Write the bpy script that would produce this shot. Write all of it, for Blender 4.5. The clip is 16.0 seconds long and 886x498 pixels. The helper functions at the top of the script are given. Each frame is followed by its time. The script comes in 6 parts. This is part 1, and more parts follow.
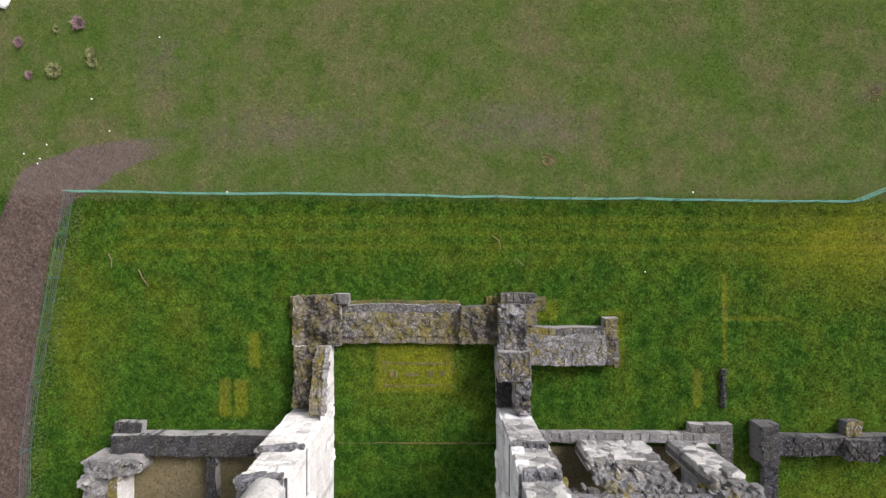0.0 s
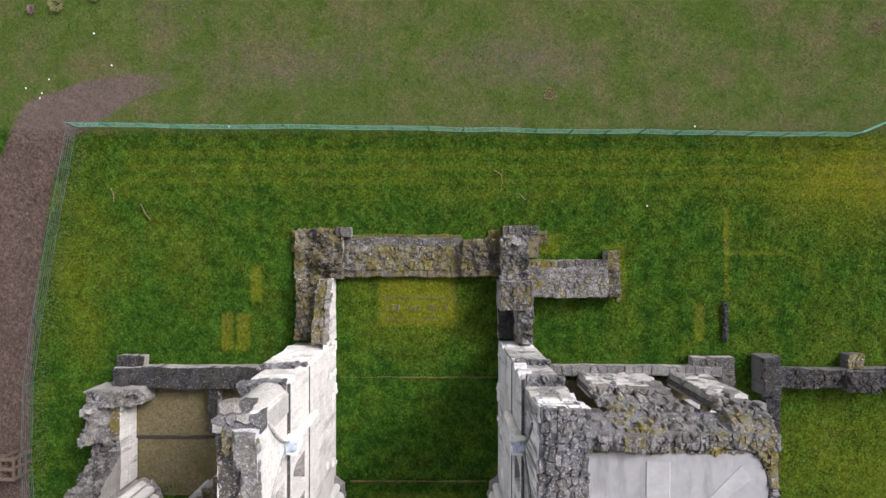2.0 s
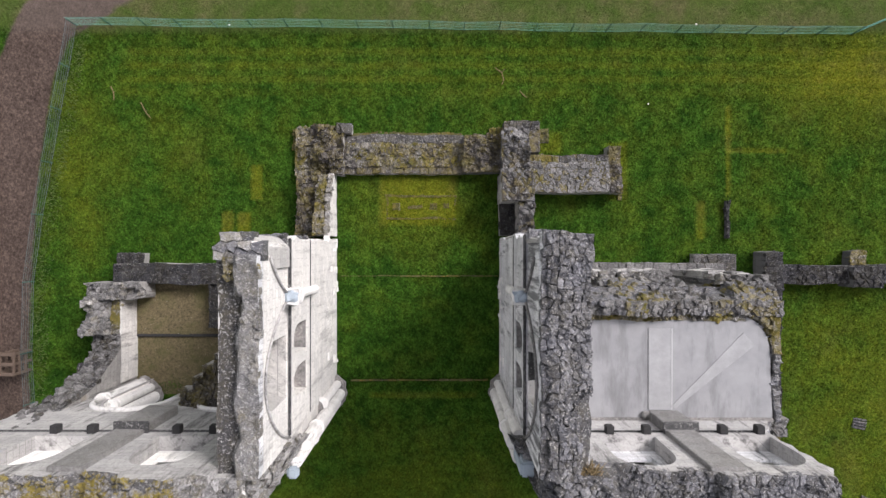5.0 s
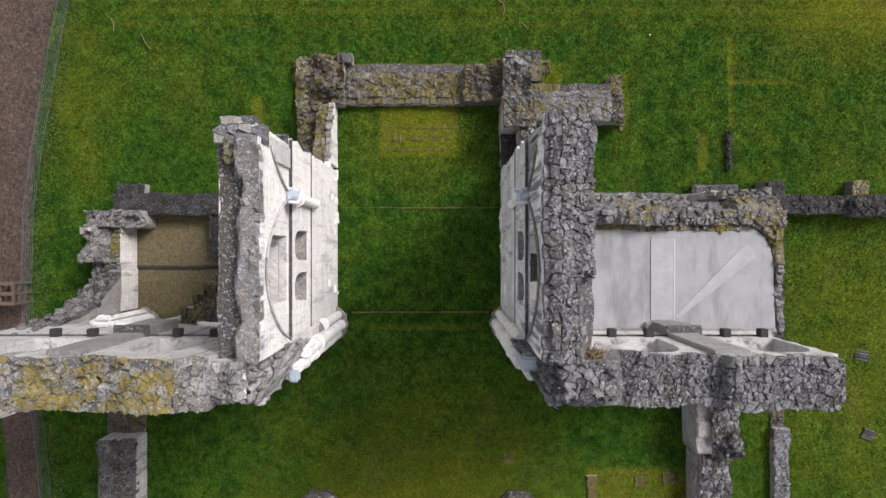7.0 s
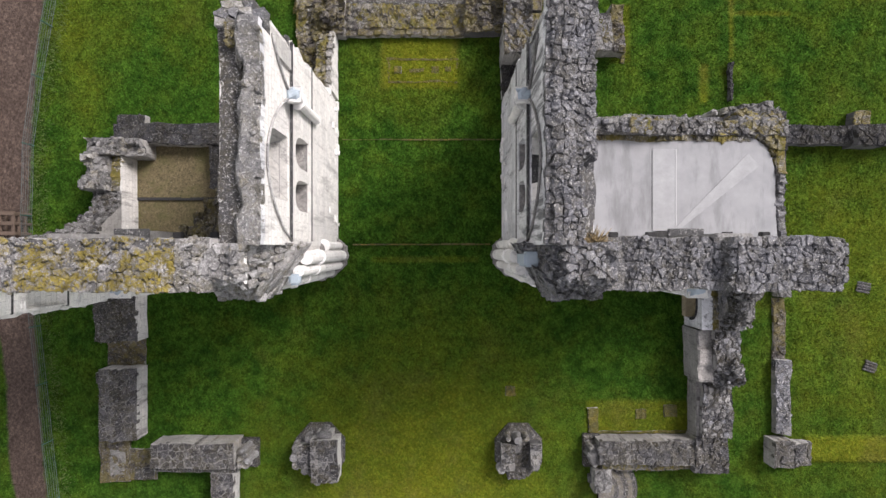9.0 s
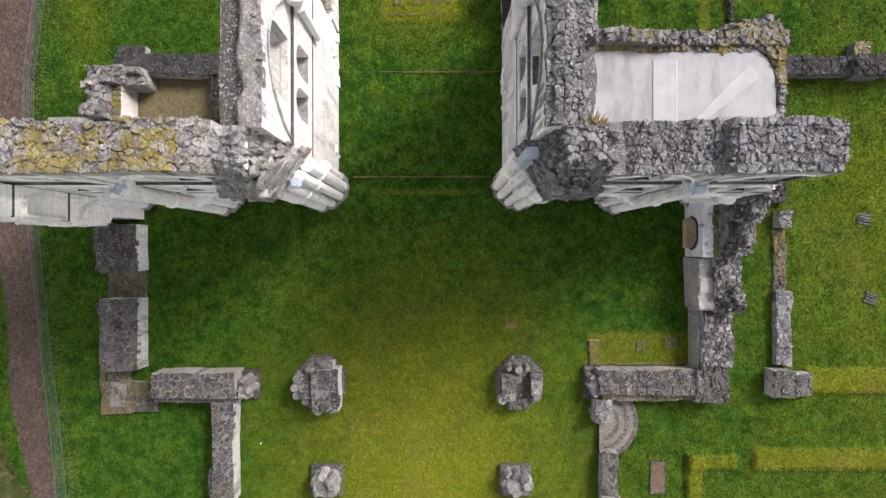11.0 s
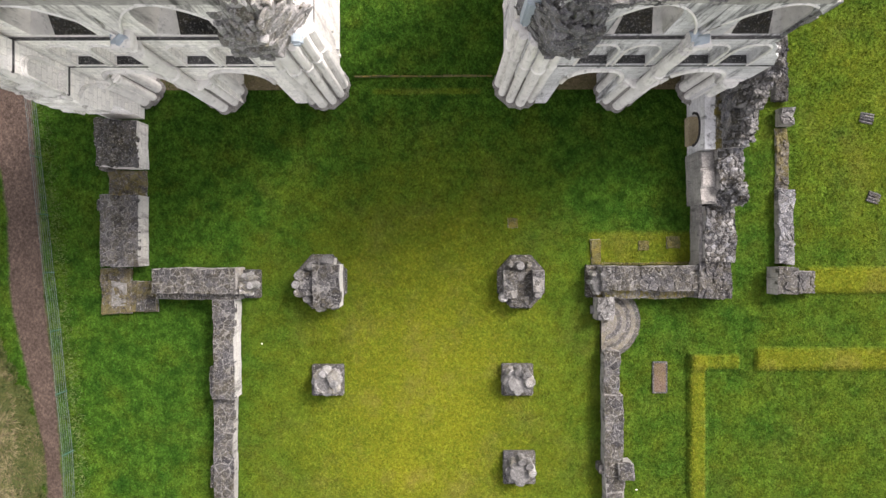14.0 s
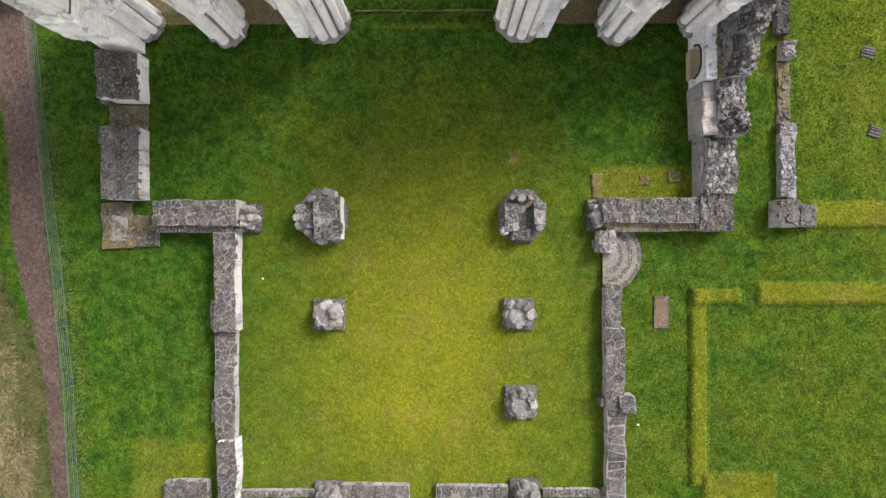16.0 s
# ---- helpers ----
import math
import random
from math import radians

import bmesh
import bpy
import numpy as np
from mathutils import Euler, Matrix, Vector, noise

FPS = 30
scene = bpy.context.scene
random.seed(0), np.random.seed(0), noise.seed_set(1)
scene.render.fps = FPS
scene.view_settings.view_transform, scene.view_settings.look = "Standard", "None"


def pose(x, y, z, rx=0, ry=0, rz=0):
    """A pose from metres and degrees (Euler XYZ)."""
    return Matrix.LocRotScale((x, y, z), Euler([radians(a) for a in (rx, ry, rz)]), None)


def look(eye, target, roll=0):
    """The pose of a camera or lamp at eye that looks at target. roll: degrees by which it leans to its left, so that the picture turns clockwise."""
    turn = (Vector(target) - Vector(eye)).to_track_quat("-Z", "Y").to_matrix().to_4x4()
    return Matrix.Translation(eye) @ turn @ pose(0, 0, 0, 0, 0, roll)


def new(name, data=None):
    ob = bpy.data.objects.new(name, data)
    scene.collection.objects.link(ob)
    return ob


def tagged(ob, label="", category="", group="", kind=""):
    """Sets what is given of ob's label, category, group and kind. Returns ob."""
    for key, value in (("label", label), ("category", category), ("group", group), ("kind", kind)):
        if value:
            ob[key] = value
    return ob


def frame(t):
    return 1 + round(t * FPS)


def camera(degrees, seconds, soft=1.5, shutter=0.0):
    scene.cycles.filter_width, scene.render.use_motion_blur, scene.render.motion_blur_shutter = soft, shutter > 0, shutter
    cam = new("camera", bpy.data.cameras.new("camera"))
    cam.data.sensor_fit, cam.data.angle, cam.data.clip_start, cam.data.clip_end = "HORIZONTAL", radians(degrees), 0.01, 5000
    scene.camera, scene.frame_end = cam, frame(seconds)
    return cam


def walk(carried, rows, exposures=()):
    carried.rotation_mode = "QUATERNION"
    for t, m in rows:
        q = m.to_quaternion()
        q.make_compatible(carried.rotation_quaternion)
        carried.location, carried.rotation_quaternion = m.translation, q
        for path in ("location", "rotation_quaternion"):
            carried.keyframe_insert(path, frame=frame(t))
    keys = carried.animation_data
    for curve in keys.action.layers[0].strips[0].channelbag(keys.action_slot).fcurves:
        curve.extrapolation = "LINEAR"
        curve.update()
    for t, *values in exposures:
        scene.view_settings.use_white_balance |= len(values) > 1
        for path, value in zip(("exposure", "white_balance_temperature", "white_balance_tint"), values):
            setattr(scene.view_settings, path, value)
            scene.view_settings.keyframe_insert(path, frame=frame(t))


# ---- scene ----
from mathutils.geometry import tessellate_polygon

# camera: looks straight down, glides west at a steady height; rows of t, x, y, z, turn
cam = camera(72.0, 16.0, 1.5)
PATH = [
    (0, 0.154, 0.066, 30.619, 0.150),
    (0.5, 0.131, -0.740, 30.628, 0.141),
    (1, 0.114, -1.571, 30.632, 0.131),
    (1.5, 0.090, -2.390, 30.647, 0.122),
    (2, 0.062, -3.236, 30.639, 0.112),
    (2.5, 0.048, -4.076, 30.615, 0.103),
    (3, 0.044, -4.918, 30.597, 0.094),
    (3.5, 0.045, -5.767, 30.595, 0.084),
    (4, 0.043, -6.612, 30.600, 0.075),
    (6.5, -0.023, -10.905, 30.484, 0.028),
    (7, -0.033, -11.745, 30.467, 0.018),
    (7.5, -0.050, -12.582, 30.460, 0.009),
    (8, -0.061, -13.437, 30.453, -0.000),
    (8.5, -0.062, -14.286, 30.440, -0.010),
    (9, -0.074, -15.133, 30.417, -0.019),
    (11.5, -0.115, -19.346, 30.417, -0.066),
    (12, -0.127, -20.181, 30.404, -0.076),
    (12.5, -0.144, -21.012, 30.380, -0.085),
    (13, -0.149, -21.847, 30.361, -0.095),
    (13.5, -0.166, -22.679, 30.340, -0.104),
    (14, -0.185, -23.505, 30.329, -0.113),
    (14.5, -0.208, -24.330, 30.321, -0.123),
    (15, -0.229, -25.095, 30.309, -0.132),
    (15.5, -0.241, -25.922, 30.291, -0.142),
    (16, -0.250, -26.752, 30.285, -0.151),
]
walk(cam, [(t, pose(x, y, z, 0, 0, turn)) for t, x, y, z, turn in PATH],
     [(t, stops, kelvin, 16) for t, stops, kelvin in ((0, 0.78, 6350), (2, 0.7, 6350), (4, 0.62, 6350), (7, 0.6, 6400), (9, 0.72, 6450), (11.5, 1.12, 6600), (12.5, 1.26, 6700), (13.5, 1.32, 6750), (14.5, 1.4, 6750), (16, 1.36, 6700))])

# ---- world, sun, exposure ----
SUN_AZ, SUN_EL = 50.0, 41.0            # degrees from +y towards +x; height of the hazy sun
world = bpy.data.worlds.new("world")
scene.world = world
world.use_nodes = True
wn = world.node_tree
sky = wn.nodes.new("ShaderNodeTexSky")
sky.sky_type, sky.sun_disc = "NISHITA", False
sky.sun_elevation, sky.sun_rotation = radians(SUN_EL), radians(SUN_AZ)
sky.dust_density = 2.0
back = wn.nodes["Background"]
back.inputs["Strength"].default_value = 0.15
veil = wn.nodes.new("ShaderNodeHueSaturation")      # thin cloud takes out part of the blue
veil.inputs["Saturation"].default_value = 0.12
wn.links.new(sky.outputs["Color"], veil.inputs["Color"])
wn.links.new(veil.outputs["Color"], back.inputs["Color"])
lamp = bpy.data.lights.new("sun", "SUN")
lamp.energy, lamp.angle, lamp.color = 2.6, radians(20), (1.0, 0.95, 0.89)
sun = new("sun", lamp)
sx, sy = math.sin(radians(SUN_AZ)), math.cos(radians(SUN_AZ))
sun.matrix_world = look((sx * 60, sy * 60, 60 * math.tan(radians(SUN_EL))), (0, 0, 0))


# ---- materials ----
class Mat:
    """A node material with short calls for its nodes."""

    def __init__(self, name, rough=0.9):
        self.m = bpy.data.materials.new(name)
        self.m.use_nodes = True
        self.t = self.m.node_tree
        self.b = self.t.nodes["Principled BSDF"]
        self.b.inputs["Roughness"].default_value = rough
        self.b.inputs["Specular IOR Level"].default_value = 0.25
        self.pos = self.n("ShaderNodeNewGeometry").outputs["Position"]

    def n(self, kind, **k):
        node = self.t.nodes.new(kind)
        for key, v in k.items():
            node.inputs[key.replace("_", " ")].default_value = v
        return node

    def link(self, a, b):
        self.t.links.new(a, b)

    def noise(self, scale, detail=4.0, rough=0.6, vec=None):
        node = self.n("ShaderNodeTexNoise", Scale=scale, Detail=detail, Roughness=rough)
        self.link(vec or self.pos, node.inputs["Vector"])
        return node.outputs["Fac"]

    def ramp(self, fac, a, b):
        node = self.n("ShaderNodeMapRange")
        node.inputs["From Min"].default_value, node.inputs["From Max"].default_value = a, b
        self.link(fac, node.inputs["Value"])
        return node.outputs["Result"]

    def math(self, op, a, b=None):
        node = self.t.nodes.new("ShaderNodeMath")
        node.operation = op
        for i, v in enumerate((a, b)):
            if v is None:
                continue
            if isinstance(v, (int, float)):
                node.inputs[i].default_value = v
            else:
                self.link(v, node.inputs[i])
        return node.outputs[0]

    def mix(self, fac, a, b, blend="MIX"):
        node = self.t.nodes.new("ShaderNodeMix")
        node.data_type, node.blend_type = "RGBA", blend
        for sock, v in ((node.inputs[0], fac), (node.inputs[6], a), (node.inputs[7], b)):
            if isinstance(v, tuple):
                sock.default_value = (*v, 1.0)
            elif isinstance(v, (int, float)):
                sock.default_value = v
            else:
                self.link(v, sock)
        return node.outputs[2]

    def speckle(self, c, fac, a, b, lo, hi):
        """Grain: multiplies the colour by lo to hi as fac goes from a to b."""
        node = self.n("ShaderNodeMapRange")
        for key, v in (("From Min", a), ("From Max", b), ("To Min", lo), ("To Max", hi)):
            node.inputs[key].default_value = v
        self.link(fac, node.inputs["Value"])
        return self.mix(1.0, c, node.outputs["Result"], "MULTIPLY")

    def attr(self, name):
        node = self.t.nodes.new("ShaderNodeAttribute")
        node.attribute_name = name
        return node.outputs["Fac"]

    def done(self, colour, height=None, strength=0.5, dist=0.03):
        if isinstance(colour, tuple):
            self.b.inputs["Base Color"].default_value = (*colour, 1)
        else:
            self.link(colour, self.b.inputs["Base Color"])
        if height is not None:
            bump = self.n("ShaderNodeBump", Strength=strength, Distance=dist)
            self.link(height, bump.inputs["Height"])
            self.link(bump.outputs["Normal"], self.b.inputs["Normal"])
        return self.m


def masonry(name, pale, dark, course, stain, lichen=0.0, streak=(1.7, 0.53)):
    """Coursed limestone: joints, blocks of slightly different tone, streaks and stains."""
    m = Mat(name)
    sep = m.n("ShaderNodeSeparateXYZ")
    m.link(m.pos, sep.inputs[0])
    u = m.math("ADD", sep.outputs[0], sep.outputs[1])
    com = m.n("ShaderNodeCombineXYZ")
    m.link(u, com.inputs[0])
    m.link(sep.outputs[2], com.inputs[1])
    brick = m.n("ShaderNodeTexBrick", Scale=1.0, Mortar_Size=0.012, Mortar_Smooth=0.4, Bias=0.0, Brick_Width=course * 1.9, Row_Height=course)
    brick.inputs["Color1"].default_value, brick.inputs["Color2"].default_value = (0.82, 0.82, 0.83, 1), (1.08, 1.07, 1.05, 1)
    brick.inputs["Mortar"].default_value = (0.4, 0.39, 0.38, 1)
    m.link(com.outputs[0], brick.inputs["Vector"])
    tone = m.ramp(m.noise(0.55, 5, 0.65), 0.38, 0.72)
    grain = m.noise(14, 6, 0.7)
    c = m.mix(m.math("MULTIPLY", tone, stain * 0.7), pale, dark)
    c = m.mix(0.6, c, brick.outputs["Color"], "MULTIPLY")
    c = m.mix(m.math("MULTIPLY", m.ramp(m.noise(3.5, 6, 0.75), 0.56, 0.7), 0.55 * stain), c, (0.06, 0.06, 0.062))
    c = m.speckle(c, grain, 0.35, 0.65, 0.8, 1.12)
    mp = m.n("ShaderNodeMapping")
    mp.inputs["Scale"].default_value = (streak[0], streak[0], 0.22)
    m.link(m.pos, mp.inputs["Vector"])
    c = m.mix(m.math("MULTIPLY", m.ramp(m.noise(1.0, 7, 0.76, mp.outputs[0]), streak[1], streak[1] + 0.1), 0.85 * stain), c, tuple(v * 0.25 for v in dark))
    if lichen:
        c = m.mix(m.math("MULTIPLY", m.ramp(m.noise(0.8, 6, 0.7), 0.56, 0.66), lichen), c, (0.22, 0.15, 0.04))
    h = m.math("ADD", m.math("MULTIPLY", brick.outputs["Fac"], -0.6), m.math("MULTIPLY", grain, 0.5))
    return m.done(c, h, 0.6, 0.02)


def rubble(name, dark, pale, lichen, moss=0.0, specks=0.75, rug=1.0):
    """Weathered wall tops: grey stones, each of its own tone, with white specks, ochre lichen and moss."""
    m = Mat(name, 0.95)
    rand = m.n("ShaderNodeObjectInfo").outputs["Random"]
    isl = m.n("ShaderNodeNewGeometry").outputs["Random Per Island"]
    own = m.math("FRACT", m.math("ADD", rand, isl))
    c = m.mix(own, dark, pale)
    c = m.mix(m.math("MULTIPLY", m.ramp(m.noise(1.1, 6, 0.75), 0.42, 0.66), 0.6), c, tuple(v * 0.5 for v in dark))
    grain = m.noise(13, 6, 0.85)
    c = m.speckle(c, grain, 0.36, 0.64, 1 - 0.45 * rug, 1 + 0.45 * rug)
    c = m.mix(m.math("MULTIPLY", m.ramp(m.noise(8.5, 5, 0.8), 0.56, 0.61), specks), c, (0.46, 0.45, 0.44))
    c = m.mix(m.math("MULTIPLY", m.ramp(m.noise(10.5, 5, 0.8), 0.58, 0.64), 0.5 * rug), c, (0.04, 0.039, 0.04))
    c = m.mix(m.math("MULTIPLY", m.ramp(m.noise(21, 4, 0.75), 0.58, 0.63), 0.5 * rug), c, (0.035, 0.034, 0.036))
    c = m.mix(m.math("MULTIPLY", m.ramp(m.noise(17, 4, 0.75), 0.58, 0.63), 0.8 * specks), c, (0.52, 0.51, 0.50))
    if lichen:
        spot = m.math("MULTIPLY", m.ramp(m.noise(0.85, 6, 0.72), 0.43, 0.51), m.ramp(m.noise(5.0, 6, 0.85), 0.42, 0.52))
        c = m.mix(m.math("MULTIPLY", spot, lichen), c, m.mix(m.ramp(m.noise(3, 5, 0.7), 0.35, 0.65), (0.11, 0.088, 0.028), (0.31, 0.245, 0.04)))
    if moss:
        c = m.mix(m.math("MULTIPLY", m.ramp(m.noise(1.4, 6, 0.75), 0.50, 0.56), moss), c, m.mix(m.ramp(m.noise(4, 4, 0.7), 0.35, 0.65), (0.075, 0.075, 0.015), (0.19, 0.15, 0.035)))
    return m.done(c, m.math("ADD", grain, m.math("MULTIPLY", m.noise(6.0, 4, 0.65), 0.8)), 1.0, 0.06)


PALE = masonry("pale_limestone", (0.70, 0.685, 0.66), (0.43, 0.415, 0.40), 0.32, 0.8)
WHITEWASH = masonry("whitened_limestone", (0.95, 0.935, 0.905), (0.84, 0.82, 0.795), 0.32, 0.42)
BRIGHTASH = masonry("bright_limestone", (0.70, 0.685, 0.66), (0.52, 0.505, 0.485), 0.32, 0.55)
MIDASH = masonry("grey_back_masonry", (0.47, 0.463, 0.455), (0.27, 0.266, 0.263), 0.3, 0.9)
STAINED = masonry("rain_stained_limestone", (0.86, 0.85, 0.83), (0.5, 0.49, 0.48), 0.32, 0.9, streak=(2.6, 0.5))
# stained greys; their blue tint holds the sky-lit shade of the south side
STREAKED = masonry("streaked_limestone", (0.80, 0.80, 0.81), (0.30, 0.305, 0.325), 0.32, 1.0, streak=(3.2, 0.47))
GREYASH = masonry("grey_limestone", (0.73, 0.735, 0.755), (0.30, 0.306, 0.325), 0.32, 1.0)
LOWWALL = masonry("weathered_limestone", (0.36, 0.35, 0.335), (0.12, 0.118, 0.12), 0.28, 1.0, 0.25)
PLAIN = Mat("dressed_limestone")
_g = PLAIN.noise(9, 6, 0.7)
_c = PLAIN.mix(PLAIN.ramp(PLAIN.noise(0.9, 5, 0.7), 0.4, 0.7), (0.76, 0.747, 0.725), (0.56, 0.547, 0.533))
_mp = PLAIN.n("ShaderNodeMapping")
_mp.inputs["Scale"].default_value = (3.5, 3.5, 0.5)
PLAIN.link(PLAIN.pos, _mp.inputs["Vector"])
_c = PLAIN.mix(PLAIN.math("MULTIPLY", PLAIN.ramp(PLAIN.noise(1.0, 6, 0.75, _mp.outputs[0]), 0.54, 0.66), 0.6), _c, (0.19, 0.187, 0.185))
_c = PLAIN.mix(PLAIN.math("MULTIPLY", PLAIN.ramp(PLAIN.noise(2.6, 7, 0.78), 0.57, 0.72), 0.6), _c, (0.08, 0.08, 0.085))
PLAIN = PLAIN.done(_c, _g, 0.4, 0.015)
DARKSTONE = Mat("dark_weathered_stone")
_g = DARKSTONE.noise(12, 6, 0.7)
DARKSTONE = DARKSTONE.done(DARKSTONE.mix(_g, (0.012, 0.012, 0.013), (0.055, 0.054, 0.055)), _g, 0.6, 0.02)
TOP_LICHEN = rubble("rubble_with_lichen", (0.12, 0.116, 0.115), (0.36, 0.35, 0.345), 0.95, 0.0)
TOP_PALE = rubble("pale_rubble", (0.13, 0.127, 0.126), (0.37, 0.362, 0.358), 0.2)
CAPPED = rubble("mortar_capped_rubble", (0.17, 0.167, 0.168), (0.22, 0.217, 0.217), 0.12, 0.0, 1.0, 1.0)
TOP_GREY = rubble("grey_rubble", (0.072, 0.073, 0.083), (0.25, 0.252, 0.273), 0.1, 0.0, 0.65)
TOP_WHITE = rubble("broken_white_stone", (0.62, 0.6, 0.57), (0.85, 0.83, 0.8), 0.0)
TOP_MOSS = rubble("mossy_rubble", (0.085, 0.08, 0.07), (0.21, 0.2, 0.18), 0.5, 0.9)
TOP_DARK = rubble("dark_weathered_rubble", (0.017, 0.017, 0.02), (0.05, 0.05, 0.055), 0.05, 0.0, 0.22)
BACKFACE = masonry("rough_grey_masonry", (0.46, 0.45, 0.44), (0.2, 0.197, 0.195), 0.26, 1.0)
MOSSY = rubble("moss_and_earth", (0.07, 0.07, 0.025), (0.12, 0.11, 0.045), 0.2, 0.8, 0.1, 0.7)
FOOTING = rubble("mossy_footing", (0.045, 0.04, 0.038), (0.12, 0.11, 0.103), 0.3, 0.5, 0.4, 1.0)
SAND = rubble("sandy_stone", (0.46, 0.39, 0.26), (0.54, 0.46, 0.31), 0.0, 0.0, 0.1, 0.4)
CORE = rubble("dark_core", (0.10, 0.099, 0.104), (0.15, 0.149, 0.154), 0.1)
TOP_BRIGHT = rubble("bright_broken_stone", (0.22, 0.217, 0.215), (0.44, 0.432, 0.425), 0.0, 0.0, 0.6, 1.0)
# darkened twin of CAPPED: shade on the north wall's lower outer half
CAPSHADE = rubble("shaded_mortar_cap", (0.055, 0.053, 0.055), (0.09, 0.088, 0.09), 0.1, 0.0, 0.9, 1.0)
SLAB = rubble("weathered_slabs", (0.034, 0.033, 0.036), (0.105, 0.103, 0.108), 0.1, 0.0, 0.35, 1.0)
SLAB_DARK = rubble("dark_weathered_slabs", (0.045, 0.044, 0.046), (0.10, 0.098, 0.10), 0.1, 0.0, 0.5, 0.9)
MORTAR = rubble("weathered_mortar", (0.15, 0.147, 0.145), (0.22, 0.215, 0.211), 0.1, 0.0, 0.4, 0.8)
LOWDARK = masonry("dark_low_masonry", (0.14, 0.138, 0.14), (0.055, 0.054, 0.057), 0.28, 1.0)
LOWPALE = masonry("pale_low_masonry", (0.52, 0.51, 0.49), (0.27, 0.265, 0.26), 0.32, 0.8)
EARTH = rubble("reddish_earth", (0.10, 0.065, 0.045), (0.13, 0.09, 0.065), 0.0, 0.2, 0.15, 0.5)
STUMP = rubble("stump_stone", (0.13, 0.127, 0.126), (0.25, 0.245, 0.24), 0.0, 0.0, 0.3, 0.9)
WORN = Mat("worn_dressed_stone")
_g = WORN.noise(10, 8, 0.78)
_c = WORN.mix(WORN.ramp(WORN.noise(1.2, 6, 0.72), 0.38, 0.68), (0.29, 0.275, 0.262), (0.13, 0.127, 0.126))
_c = WORN.speckle(_c, _g, 0.35, 0.65, 0.45, 1.4)
WORN = WORN.done(_c, _g, 0.8, 0.04)
LEAD = Mat("lead_cap", 0.75)
LEAD = LEAD.done(LEAD.mix(LEAD.noise(5, 5, 0.7), (0.26, 0.31, 0.36), (0.40, 0.455, 0.50)), LEAD.noise(8), 0.4, 0.03)
ROOF = Mat("roof_screed", 0.7)
_n = ROOF.noise(0.9, 6, 0.68)
_mp = ROOF.n("ShaderNodeMapping")
_mp.inputs["Scale"].default_value = (1.3, 0.28, 1)
ROOF.link(ROOF.pos, _mp.inputs["Vector"])
_s = ROOF.noise(1.2, 5, 0.65, _mp.outputs[0])
_c = ROOF.mix(ROOF.ramp(_n, 0.3, 0.72), (0.215, 0.217, 0.226), (0.30, 0.302, 0.312))
_c = ROOF.mix(ROOF.math("MULTIPLY", ROOF.ramp(_s, 0.5, 0.7), 0.65), _c, (0.12, 0.118, 0.124))
ROOF = ROOF.done(_c, ROOF.noise(20), 0.15, 0.01)
ROOF2 = Mat("pale_screed", 0.7)
ROOF2 = ROOF2.done(ROOF2.mix(ROOF2.ramp(ROOF2.noise(1.5, 7, 0.72), 0.3, 0.7), (0.24, 0.242, 0.25), (0.34, 0.342, 0.35)), ROOF2.noise(20), 0.15, 0.01)
LEADLINE = Mat("pale_mortar_line", 0.8).done((0.42, 0.42, 0.43))
GRAVEL = Mat("gravel", 0.95)
_g = GRAVEL.noise(9, 6, 0.9)
_c = GRAVEL.mix(GRAVEL.ramp(_g, 0.35, 0.65), (0.03, 0.025, 0.012), (0.20, 0.162, 0.092))
_c = GRAVEL.mix(GRAVEL.math("MULTIPLY", GRAVEL.ramp(GRAVEL.noise(0.9, 6, 0.75), 0.46, 0.64), 0.7), _c, (0.075, 0.075, 0.026))
_c = GRAVEL.mix(GRAVEL.ramp(GRAVEL.noise(15, 3, 0.7), 0.68, 0.72), _c, (0.38, 0.36, 0.32))
GRAVEL = GRAVEL.done(_c, _g, 0.8, 0.03)
WIRE = Mat("galvanised_wire", 0.5).done((0.085, 0.105, 0.107))
MESHGREEN = Mat("bright_green_mesh", 0.5).done((0.12, 0.30, 0.23))
RAIL = Mat("pale_green_rail", 0.5).done((0.11, 0.23, 0.19))
POST = Mat("green_painted_steel", 0.45).done((0.015, 0.075, 0.06))
WOOD = Mat("weathered_timber", 0.8)
WOOD = WOOD.done(WOOD.mix(WOOD.noise(8, 5, 0.7), (0.06, 0.042, 0.032), (0.15, 0.11, 0.085)), WOOD.noise(20), 0.4, 0.01)
STRAW = Mat("dry_grass", 0.9)
_r = STRAW.n("ShaderNodeNewGeometry").outputs["Random Per Island"]
STRAW = STRAW.done(STRAW.mix(_r, (0.065, 0.048, 0.024), (0.30, 0.225, 0.12)))


